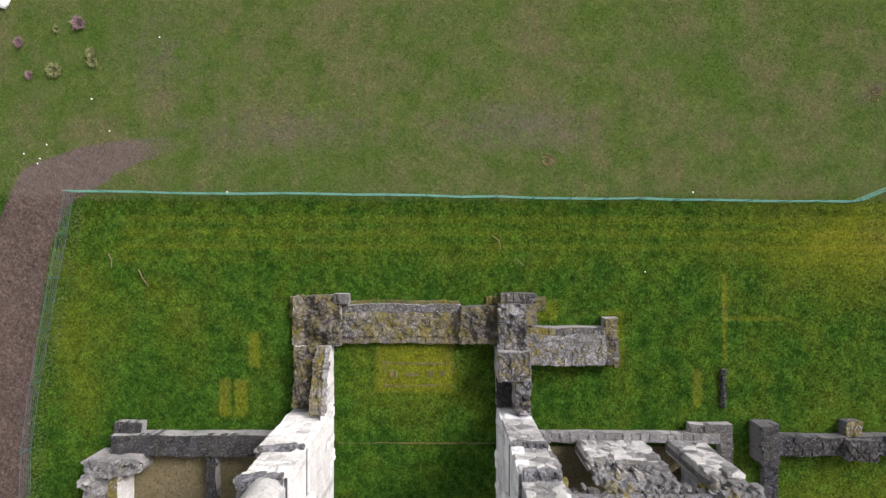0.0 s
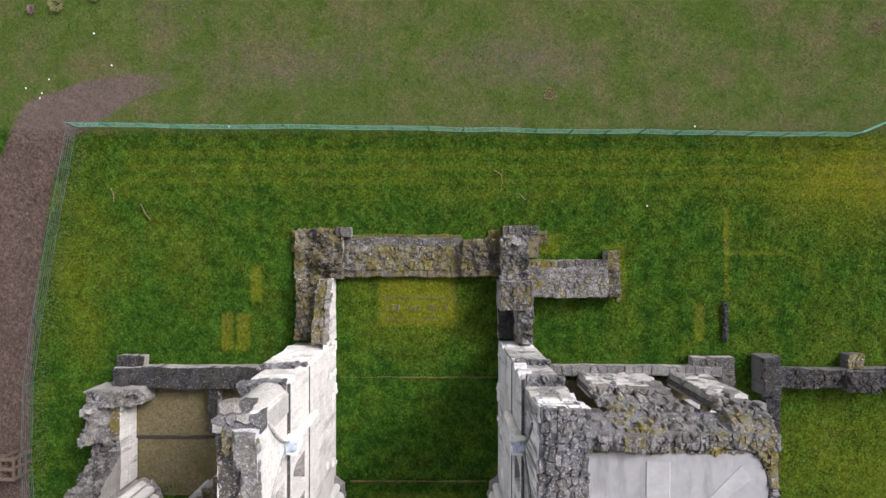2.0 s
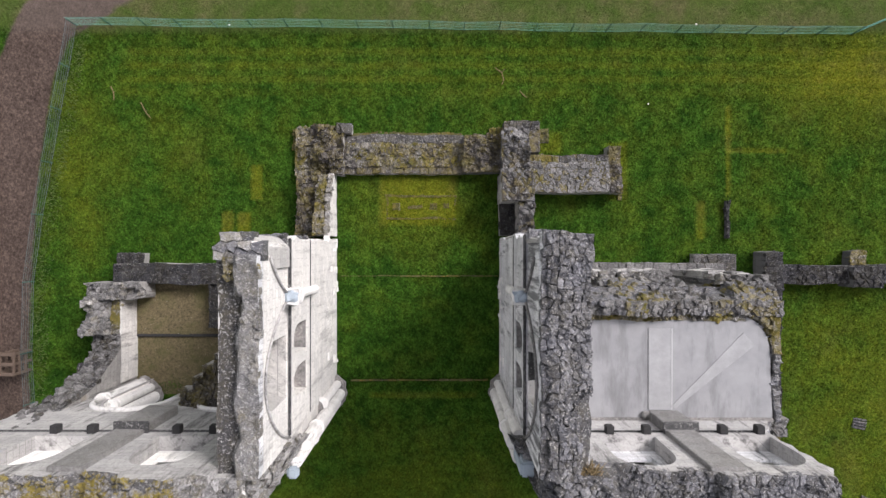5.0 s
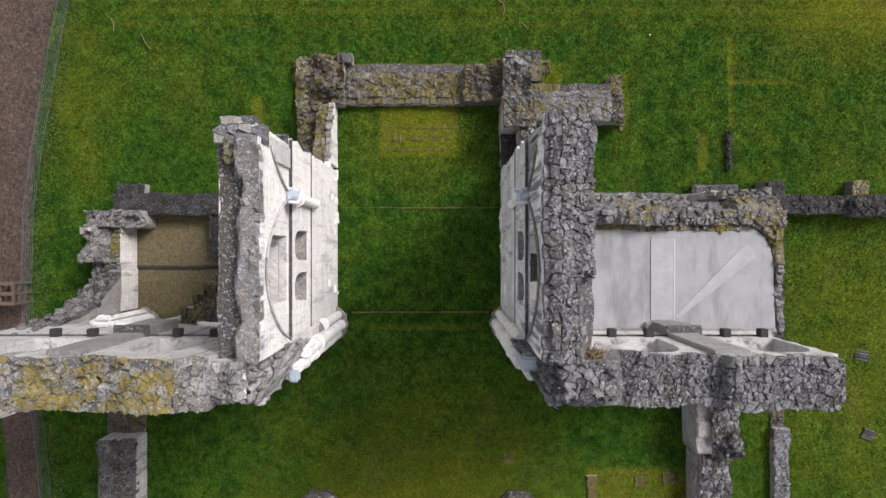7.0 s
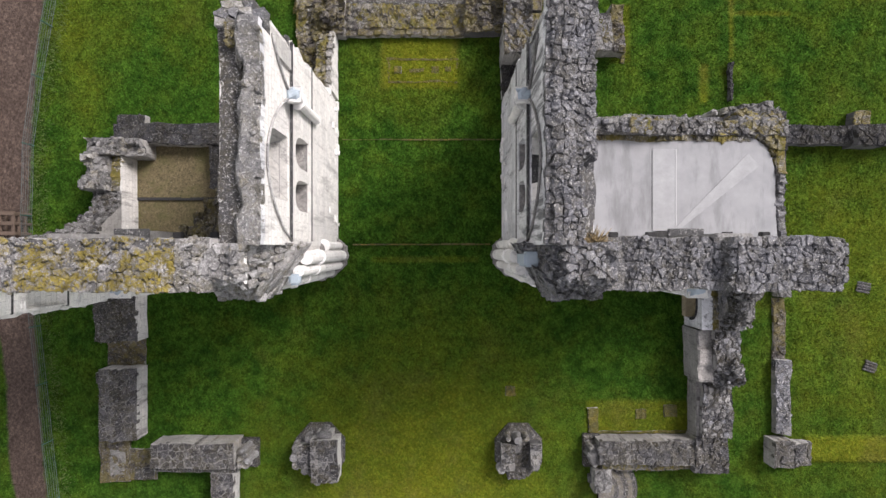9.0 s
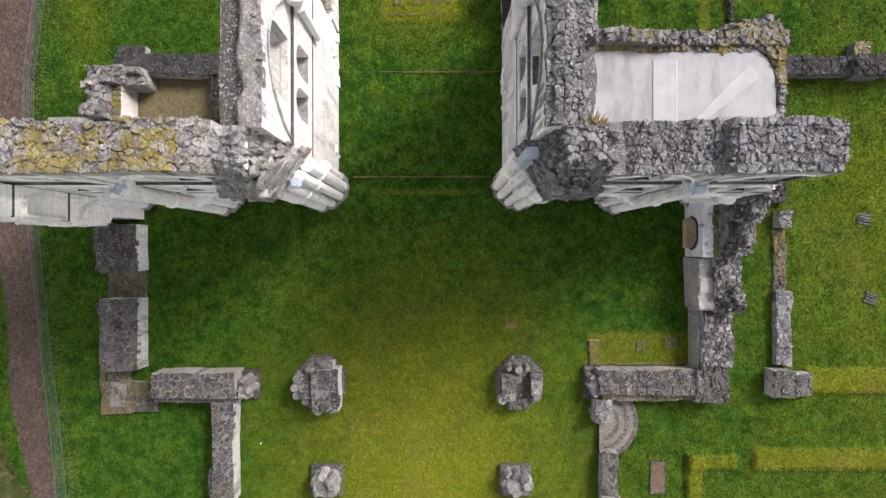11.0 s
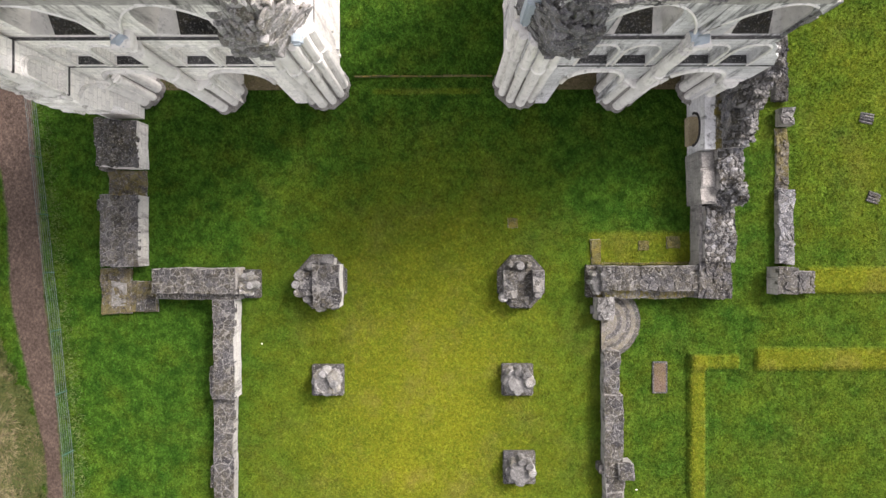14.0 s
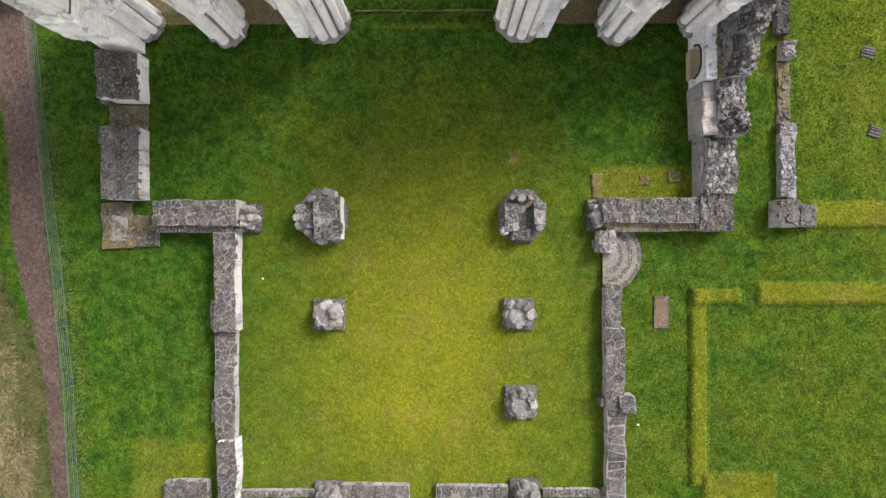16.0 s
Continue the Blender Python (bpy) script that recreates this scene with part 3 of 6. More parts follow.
def layout(x, y):
    """Worn path, parched grass and rough field at places x, y."""
    path = np.zeros_like(x)
    for (ax, ay, aw), (bx, by, bw) in zip(TRACK, TRACK[1:]):
        t = np.clip(((x - ax) * (bx - ax) + (y - ay) * (by - ay)) / ((bx - ax) ** 2 + (by - ay) ** 2), 0, 1)
        d = np.hypot(x - ax - t * (bx - ax), y - ay - t * (by - ay))
        path = np.maximum(path, np.clip(1 - (d - (aw + t * (bw - aw))) / 0.6, 0, 1) ** 1.3)
    path = path * np.where(y > 3.6, np.clip((-10.5 - x) / 8.5, 0, 1) ** 0.8, 1.0)
    path = np.maximum(path, 0.47 * blob(x, y, -8, 6.0, 11, 2.4))
    path = np.maximum(path, 0.51 * blob(x, y, 4, 6.2, 8, 2.6))
    path = np.maximum(path, 0.44 * blob(x, y, -14, 9.5, 4, 4.5))
    path = np.maximum(path, 0.42 * blob(x, y, 22, 8, 5, 2.2))
    field = np.clip((y - 2.35) / 0.5, 0, 1)
    field = np.maximum(field, np.clip((-22.9 - x) / 0.8, 0, 1) * 0.5)
    # outside the fence along the path
    parch = 0.05 + 0.68 * blob(x, y, -1.0, -31, 6.8, 7) + 0.24 * blob(x, y, -0.5, -23.5, 6, 5) + 0.25 * blob(x, y, -2, -38, 12, 5)
    parch += 0.24 * soft_rect(x, y, -15.5, 0.1, 24, 1.5, 1.2) * (0.6 + 0.4 * np.sin(y * 9.0)) + 0.55 * blob(x, y, 21, 0.2, 4.5, 2.2) + 0.3 * blob(x, y, -18, -5, 1.6, 5)
    parch += 0.18 * blob(x, y, -13.2, -3.2, 1.6, 2.2) + 0.3 * blob(x, y, -1.2, -6.5, 3.0, 2.6) + 0.15 * blob(x, y, 21, -34, 8, 7) + 0.32 * blob(x, y, 21, -17, 5, 8)
    parch += 0.25 * blob(x, y, -1.6, -34.9, 1.4, 0.8)
    # the blob at (10, -19.5) deepens the green for the shade in the crossing
    parch -= 0.35 * blob(x, y, -15, -14, 3.5, 6) + 0.3 * blob(x, y, 10, -19.5, 3.5, 3.5) + 0.3 * blob(x, y, -1.2, -12.5, 5, 3.5) + 0.2 * blob(x, y, -14, -30, 3, 5)
    for x0, y0, x1, y1, s in BANKS:
        parch = np.maximum(parch, parch * 0.5 + 0.8 * s * soft_rect(x, y, x0, y0, x1, y1, (0.7 if x1 - x0 > 3 and y1 - y0 > 2.5 else 0.25) if x1 - x0 > 0.6 and y1 - y0 > 0.6 else 0.1))
    even = 0.42 * np.clip((-16.0 - y) / 8.0, 0, 1) * np.where((x > 8.5) | (x < -10.5), 0.45, 1.0)        # the nave is mown closer
    return path, np.clip(parch, -0.4, 1), field, even


def rise(x, y):
    """The lie of the land: nearly flat, a low bank over each buried wall."""
    z = 0.03 * np.sin(x * 0.21 + 1.3) * np.cos(y * 0.17) + 0.018 * np.sin(x * 0.9 + y * 0.7) + 0.012 * np.sin(x * 1.7 - y * 2.1)
    for x0, y0, x1, y1, s in BANKS[:5]:
        z = np.maximum(z, z + 0.22 * soft_rect(x, y, x0, y0, x1, y1, 0.22))
    z -= 0.10 * soft_rect(x, y, -4.8, -15.4, 2.4, -14.95, 0.25)
    return z


def set_attributes(me, xs, ys):
    for name, values in zip(("path", "parch", "field", "even"), layout(xs, ys)):
        a = me.attributes.new(name, "FLOAT", "POINT")
        a.data.foreach_set("value", values.astype(np.float32))


def make_ground():
    fx = np.concatenate([[-2500, -900, -300, -120, -60, -40, -32], np.arange(-27, 27.01, 0.16), [32, 40, 60, 120, 300, 900, 2500]])
    fy = np.concatenate([[-2500, -900, -300, -120, -70, -52], np.arange(-45, 17.01, 0.16), [22, 32, 60, 120, 300, 900, 2500]])
    gx, gy = np.meshgrid(fx, fy)
    nx, ny = len(fx), len(fy)
    x, y = gx.ravel(), gy.ravel()
    co = np.stack([x, y, rise(x, y)], 1)
    k = np.arange(nx * ny).reshape(ny, nx)
    quads = np.stack([k[:-1, :-1], k[:-1, 1:], k[1:, 1:], k[1:, :-1]], -1).reshape(-1, 4)
    me = bpy.data.meshes.new("ground")
    me.from_pydata(co.tolist(), [], quads.tolist())
    set_attributes(me, x, y)
    me.materials.append(TURF)
    ob = new("ground", me)
    tagged(ob, "mown green lawn, rough field and worn earth path", "ground", kind="structure")


make_ground()

# bare floors inside the ruins: x0, y0, x1, y1
BARE = [(-15.3, -15.0, -6.9, -9.9), (4.3, -15.0, 12.0, -9.8)]
SOLID = [(-16.6, -10, -7, -9), (-7.3, -15.5, -5.3, -2.2), (-5, -4.5, 2.4, -2.5), (2.8, -15.5, 4.3, -2.2), (4.2, -5.3, 8.5, -3.7), (-16.7, -19.4, -14.9, -15), (12, -25.9, 13.6, -16), (4.3, -10, 13, -9)]


def make_grass(n, seed):
    """Blades in small leaning tufts, thin on worn earth, none on bare floors."""
    rng = np.random.default_rng(seed)
    x, y = rng.uniform(-24.5, 24.5, n), rng.uniform(-40.5, 14.5, n)
    path, _, field, even = layout(x, y)
    keep = rng.random(n) > np.clip((path - 0.3) * 2.2, 0, 0.97)
    for x0, y0, x1, y1 in BARE + SOLID:
        keep &= ~((x > x0) & (x < x1) & (y > y0) & (y < y1))
    x, y, field, even = x[keep], y[keep], field[keep], even[keep]
    n = len(x)
    a = rng.uniform(0, 2 * np.pi, n)
    w, hgt = rng.uniform(0.022, 0.05, n), rng.uniform(0.03, 0.09, n) * (1 - 0.35 * field) * (1 - 0.7 * even)
    lean = rng.uniform(0.03, 0.11, n)
    z = rise(x, y) - 0.01
    ca, sa = np.cos(a), np.sin(a)
    p0 = np.stack([x - ca * w, y - sa * w, z], 1)
    p1 = np.stack([x + ca * w, y + sa * w, z], 1)
    p2 = np.stack([x - sa * lean, y + ca * lean, z + hgt], 1)
    co = np.stack([p0, p1, p2], 1).reshape(-1, 3)
    me = bpy.data.meshes.new("grass")
    me.vertices.add(3 * n)
    me.vertices.foreach_set("co", co.astype(np.float32).ravel())
    me.loops.add(3 * n)
    me.loops.foreach_set("vertex_index", np.arange(3 * n, dtype=np.int32))
    me.polygons.add(n)
    me.polygons.foreach_set("loop_start", np.arange(0, 3 * n, 3, dtype=np.int32))
    me.polygons.foreach_set("loop_total", np.full(n, 3, dtype=np.int32))
    me.update(calc_edges=True)
    set_attributes(me, np.repeat(x, 3), np.repeat(y, 3))
    me.materials.append(TUFT)
    tagged(new("grass", me), "short green and yellowing grass blades on the lawn", "grass", kind="stuff")


make_grass(620000, 4)


# ---- the presbytery's tall side walls ----
STR1, STR2 = 6.15, 9.3      # heights of the two string courses


# dark tone stands in for the thin shadow lines of the string courses
STRING = rubble("string_course_stone", (0.05, 0.05, 0.052), (0.10, 0.1, 0.102), 0.0, 0.0, 0.5, 0.8)


def string_course(parent, pts, r=0.11):
    """A projecting moulding with a drip, along points in the world."""
    bm = bmesh.new()
    for a, b in zip(pts, pts[1:]):
        a, b = Vector(a), Vector(b)
        lo, hi = Vector(map(min, a, b)), Vector(map(max, a, b))
        box(bm, lo.x - r, lo.y - r, lo.z - 0.06, hi.x + r, hi.y + r, hi.z + 0.05, 0.025)
    bm.transform(at(parent))
    return part("string_course", bm, STRING, parent, "projecting string course, its shadow line put into the dark tone")


def rib(parent, put, c, half, zs, za, r=0.055, d=-0.05, span=(0.0, 1.0), stone=None):
    """The wall rib of a lost vault: a pointed roll moulding on the face."""
    pts = []
    n = 18
    for i in range(n + 1):
        f = i / n
        if span[0] <= f <= span[1]:
            s = abs(2 * f - 1)
            u = c + (2 * f - 1) * half
            pts.append(put(u, zs + (za - zs) * (1 - s ** 1.9) ** 0.8 if s < 1 else zs, d))
    bm = tube(bmesh.new(), pts, r, 6)
    bm.transform(at(parent))
    return part("wall_rib", bm, stone or PLAIN, parent, smooth=True)


def shaft(parent, x, y, z0, z1, r, name="shaft", seg=10, cap=True):
    """A round shaft with a base ring and a moulded capital."""
    prof = [(r * 1.25, z0), (r * 1.25, z0 + 0.12), (r, z0 + 0.2)]
    if cap:
        prof += [(r, z1 - 0.45), (r * 1.15, z1 - 0.42), (r * 1.15, z1 - 0.36), (r, z1 - 0.33), (r * 1.1, z1 - 0.25), (r * 1.5, z1 - 0.08), (r * 1.55, z1)]
    else:
        prof += [(r, z1)]
    bm = lathe(bmesh.new(), x, y, prof, seg)
    bm.transform(at(parent))
    return part(name, bm, PLAIN, parent, smooth=False)


def springer(parent, put, u, z, w=0.5):
    """The stump of a vault on its corbelled shaft, capped with lead."""
    rng = random.Random(int(u * 100))
    bm = bmesh.new()
    for k in range(4):
        g, c = w * (0.62 + 0.16 * k), Vector(put(u + rng.uniform(-0.06, 0.06), z - 0.35 + 0.24 * k, -0.12 - 0.03 * k))
        block = box(bmesh.new(), c.x - g / 2, c.y - g / 2, c.z - 0.12, c.x + g / 2, c.y + g / 2, c.z + 0.12, 0.03)
        for v in block.verts:
            v.co += Vector([rng.uniform(-0.05, 0.05) for _ in range(3)])
        me = bpy.data.meshes.new("block")
        block.to_mesh(me)
        block.free()
        bm.from_mesh(me)
        bpy.data.meshes.remove(me)
    bm.transform(at(parent))
    part("vault_springer", bm, PLAIN, parent)
    bm = bmesh.new()
    bmesh.ops.create_grid(bm, x_segments=4, y_segments=4, size=0.5)
    for v in bm.verts:
        v.co = Vector((v.co.x * w * 1.05 + rng.uniform(-0.05, 0.05), v.co.y * w * 0.85 + rng.uniform(-0.05, 0.05), rng.uniform(-0.05, 0.05) - 0.25 * (v.co.x ** 2 + v.co.y ** 2)))
    bmesh.ops.solidify(bm, geom=bm.faces[:], thickness=0.03)
    bm.transform(Matrix.Translation(Vector(put(u, z + 0.56, -0.2)) - parent.location))
    part("lead_cap", bm, LEAD, parent, "pale blue-grey lead capping")
    a, b = Vector(put(u, STR1 - 0.2, -0.14)), Vector(put(u, z - 0.35, -0.14))
    bm = lathe(bmesh.new(), a.x, a.y, [(0.03, a.z - 0.45), (0.14, a.z - 0.25), (0.2, a.z), (0.17, a.z + 0.06), (0.17, b.z - 0.3), (0.22, b.z - 0.25), (0.19, b.z - 0.2), (0.34, b.z)], 10)
    bm.transform(at(parent))
    part("vault_shaft", bm, PLAIN, parent)


def splay(parent, put, wide, narrow, d0, d1, jamb, sill, cut=(0.0, 1.0)):
    """The splayed reveal of a window, from its wide opening at d0 to the narrow light at d1, with its sloping sill; cut: where the dark sill begins and ends across."""
    def along(pts, f):
        return (pts[-1][0] + (pts[0][0] - pts[-1][0]) * f, pts[0][1])
    foot = [along(wide, f) for f in (0.0, *cut, 1.0)]
    back_ = [along(narrow, f) for f in (0.0, *cut, 1.0)]
    for nm, a, b, mat, lab in (("window", wide, narrow, jamb, "splayed reveal of a pointed clerestory window"), ("jamb_foot", foot[:2], back_[:2], jamb, "pale sloping jamb foot"), ("jamb_foot", foot[2:], back_[2:], jamb, "pale sloping jamb foot"),
                               ("sill", foot[1:3], back_[1:3], sill, "sloping weathered window sill")):
        if abs(a[0][0] - a[-1][0]) < 0.01 and nm != "window":
            continue
        bm = bmesh.new()
        rows = [[bm.verts.new(put(u + (v_ - u) * f, z + (q - z) * f, d0 + (d1 - d0) * f)) for (u, z), (v_, q) in zip(a, b)] for f in (0.0, 0.5, 1.0)]
        for r0, r1 in zip(rows, rows[1:]):
            for k in range(len(a) - 1):
                bm.faces.new((r0[k], r0[k + 1], r1[k + 1], r1[k]))
        bmesh.ops.solidify(bm, geom=bm.faces[:], thickness=0.02)
        bm.transform(at(parent))
        if nm == "window":
            win = part(nm, bm, mat, parent, lab)
        else:
            part(nm, bm, mat, win, lab)


def side_wall(name, face, sgn, outer, label, material, top, seed, h_top):
    """One side of the presbytery: the plain lower stage, the gallery with its twin openings, the clerestory. sgn: way from the face into the wall."""
    w = thing(name, label, "ruined wall", face + sgn * 0.7, -11.5, 0, kind="structure")

    def put(u, v, d):
        return (face + sgn * d, u, v)
    y0, y1 = -15.0, (-7.95 if sgn < 0 else -7.8)
    rng = random.Random(seed)

    def stage(nm, z0, z1, holes, depth, d0=0.0, end=0.0, mat=None):
        jag = [(y1 + end + rng.uniform(-0.14, 0.12), z0 + (z1 - z0) * k / 7) for k in range(8)]
        bm = prism([(y0, z0), *jag, (y0, z1)], holes, depth, lambda u, v, d: put(u, v, d + d0))
        bm.transform(at(w))
        return part(nm, bm, mat or material, w)
    t1, t2, t3 = outer
    bay = -12.4
    stage("lower_stage", -0.1, STR1, [], t1)
    # low plinth and torn out stones along the foot
    bm = bmesh.new()
    for k in range(14):
        y = rng.uniform(-14.4, -8.0)
        a = rng.uniform(0.15, 0.5)
        zz = rng.choice((0.0, 0.0, 0.35, 0.7, 1.4, 2.1))
        d = rng.uniform(0.03, 0.1)
        box(bm, min(face - sgn * d, face + sgn * 0.2), y, zz, max(face - sgn * d, face + sgn * 0.2), y + a, zz + 0.3, 0.02)
    bm.transform(at(w))
    part("toothing", bm, PLAIN, w, "projecting broken toothing stones")
    holes = [pointed(bay + s * 0.78, 1.12, STR1 + 0.55, STR1 + 1.75, STR1 + 2.65) for s in (-1, 1)]
    stage("gallery_stage", STR1, STR2, holes, 0.5)
    stage("gallery_back", STR1, STR2, [], t2 - 0.5, 0.5, -0.1)
    wide, narrow = pointed(bay, 2.2, STR2 + 0.14, STR2 + 1.7, STR2 + 2.75), pointed(bay, 1.15, STR2 + 0.85, STR2 + 1.8, STR2 + 2.5)
    zt = 12.55
    ends = -0.75 if sgn < 0 else -0.2
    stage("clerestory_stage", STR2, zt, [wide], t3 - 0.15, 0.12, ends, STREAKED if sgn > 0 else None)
    stage("clerestory_back", STR2, zt, [narrow], 0.15, t3 - 0.03, ends)
    if sgn < 0:     # the broken end is worn to a round nose
        nose = [(face + sgn * (0.02 + 1.3 * k / 10), y1 - 0.78 + 0.85 * math.sin(math.pi * (0.06 + 0.88 * k / 10)) ** 0.4) for k in range(11)]
        bm = prism([(nose[0][0], y1 - 1.0), *nose, (nose[-1][0], y1 - 1.0)], [], zt - 0.3 - STR2, lambda u, v, d: (u, v, STR2 + d))
        bm.transform(at(w))
        part("broken_end", bm, LOWPALE, w, "rounded broken end with pale streaks")
        stone_top(w, (face - 1.05, y1 - 1.3, face - 0.2, y1 - 0.62), lambda x, y: zt + 0.3, 0.26, TOP_MOSS, seed + 9, 0.06, 1.0, loose=30.0, big=0.08)
        stone_top(w, (face - 1.38, y1 - 0.75, face + 0.04, y1 + 0.12), lambda x, y: zt + 0.2 - 0.5 * max(0.0, y - y1 + 0.3), 0.4, lambda x, y: TOP_GREY if (x * 9.1 + y * 5.3) % 1 < 0.6 else TOP_PALE, seed + 8, 0.05, 1.0, loose=0, sink=0.7, aspect=0.9,
                  skip=lambda x, y: y > y1 + 0.08 - 0.5 * ((x - face + 0.67) / 0.66) ** 4)
    # spandrels stand proud above the wall ribs
    half = 2.45
    arch = [(bay + half * (2 * i / 16 - 1), STR2 + 0.2 + 2.95 * (1 - abs(2 * i / 16 - 1) ** 1.9) ** 0.8) for i in range(17)]
    bm = prism([(y0, zt + 0.02), (y0, STR2 + 0.2), *arch[1:-1], (bay + half, STR2 + 0.2), (bay + half + 0.5, STR2 + 1.2), (bay + half + 1.2, STR2 + 2.2), (y1 - 0.4, STR2 + 2.9), (y1 - 0.4, zt + 0.02)], [], 0.14, lambda u, v, d: put(u, v, d))
    bm.transform(at(w))
    part("spandrel", bm, material if sgn < 0 else STREAKED, w)
    rib(w, put, bay, half, STR2 + 0.2, STR2 + 3.15, 0.045, stone=WORN if sgn > 0 else BACKFACE)
    rib(w, put, bay + 2 * half, half, STR2 + 0.2, STR2 + 3.15, 0.045, span=(0.0, 0.3), stone=WORN if sgn > 0 else BACKFACE)
    for z in (STR1, STR2):
        string_course(w, [put(y0 + 0.2, z, 0.02), put(y1 - 0.05, z, 0.02)], 0.05)
    for q in (-1, 1):
        boxpart("gallery_sill", tuple(a for a in sum(zip(*[sorted(p) for p in zip(put(bay + q * 0.78 - 0.55, STR1 + 0.5, 0.05), put(bay + q * 0.78 + 0.55, STR1 + 0.565, 0.51))]), ())), WORN, w, 0.0, "weathered gallery sill")
    splay(w, put, wide, narrow, 0.13, t3 - 0.025, PLAIN, PALE if sgn < 0 else STRING, (0.0, 1.0) if sgn < 0 else (0.28, 0.74))
    springer(w, put, -9.95, STR2 + 0.25)
    # broken top
    xs = sorted((face + sgn * 0.0, face + sgn * (t3 + 0.12)))
    rect = (xs[0], y0, xs[1], y1 - (0.6 if sgn < 0 else 0.06))

    def h(x, y):
        e = (x - face) * sgn
        return h_top(e, y) + 0.12 * rough(x, y, 0.8, seed) + 0.1 * rough(x, y, 2.3, seed)
    body(w, rect, lambda x, y: h(x, y) - (0.0 if sgn < 0 else 0.06), GREYASH, zt - 0.02, 0.09 if sgn < 0 else 0.15, "wall_core", top_material=(CAPPED, CAPSHADE, lambda x, y: (x - face) * sgn > 0.72 + 0.3 * rough(y, (x - face) * sgn, 0.9)) if sgn < 0 else CORE)
    if sgn < 0:
        stone_top(w, rect, h, 0.3, lambda x, y: top((x - face) * sgn, y), seed, 0.09, 1.0, loose=14.0, big=0.1, skip=lambda x, y: 0.14 < (x - face) * sgn < 0.68 + 0.3 * rough(y, 0.7, 0.9) and rough(x, y, 1.6, 9) < 0.28)
    else:
        stone_top(w, (rect[0], y0, face + 0.48, rect[3]), h, 0.46, TOP_GREY, seed, 0.06, 1.0, loose=60.0, big=0.07, aspect=1.1)
        stone_top(w, (face + 0.48, y0, rect[2], rect[3]), h, 0.27, TOP_GREY, seed + 1, 0.06, 0.99, loose=90.0, big=0.08, aspect=1.0)
    # ledges where the wall steps in on its outer side
    for z, ta, tb in ((STR1, t2, t1), (STR2, t3 + 0.12, t2)):
        if tb - ta > 0.08:
            xs = sorted((face + sgn * ta, face + sgn * tb))
            stone_top(w, (xs[0], y0, xs[1], y1), lambda x, y: z + 0.05, 0.4, TOP_GREY, seed + 3, 0.05)
    for z0, z1, e, tb in ((2.4, STR1, 0.0, t1), (STR1 + 0.2, STR2, -0.1, t2), (STR2 + 0.2, zt, -0.2, t3)):
        a, b = sorted((face + sgn * 0.05, face + sgn * tb))
        face_stones(w, lambda u, v, d, e=e: (u, y1 + e - d, v), (a, z0, b, z1), 0.6, lambda u, v: (PLAIN if (u * 7 + v * 3) % 1 < 0.65 else TOP_WHITE) if sgn < 0 else (LOWPALE if (u * 7 + v * 3) % 1 < 0.5 else TOP_BRIGHT), seed + int(z0), 0.035)
    # rubble at the broken end, one shelf on each stage
    for z, tb in ((STR1, t1), (STR2, t2)):
        xs = sorted((face + sgn * 0.1, face + sgn * tb))
        stone_top(w, (xs[0], y1 - 0.35, xs[1], y1 + 0.12), lambda x, y: z + 0.12 + 0.15 * rough(x, y, 1.7, seed), 0.3, TOP_GREY, seed + 5, 0.12)
    return w


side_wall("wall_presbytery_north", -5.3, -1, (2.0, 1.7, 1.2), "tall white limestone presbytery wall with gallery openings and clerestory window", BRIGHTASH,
          lambda e, y: CAPSHADE if e > 0.72 + 0.3 * rough(y, e, 0.9) else (TOP_LICHEN if y > -8.9 or rough(y, e, 0.5, 3) > 0.25 else TOP_PALE), 11,
          lambda e, y: 12.95 - 0.75 * max(0.0, min(1.0, (e - 0.6 - 0.3 * rough(y, e, 0.9)) / 0.35)) + 0.25 * math.exp(-((y + 8.3) / 0.8) ** 2))
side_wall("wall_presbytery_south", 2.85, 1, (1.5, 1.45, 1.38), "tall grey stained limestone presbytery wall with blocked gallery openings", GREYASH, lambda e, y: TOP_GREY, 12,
          lambda e, y: 12.95 + (0.15 if 0.2 < e < 0.8 else 0.0) + (-0.6 if e > 1.15 and y < -12.5 else 0.0))


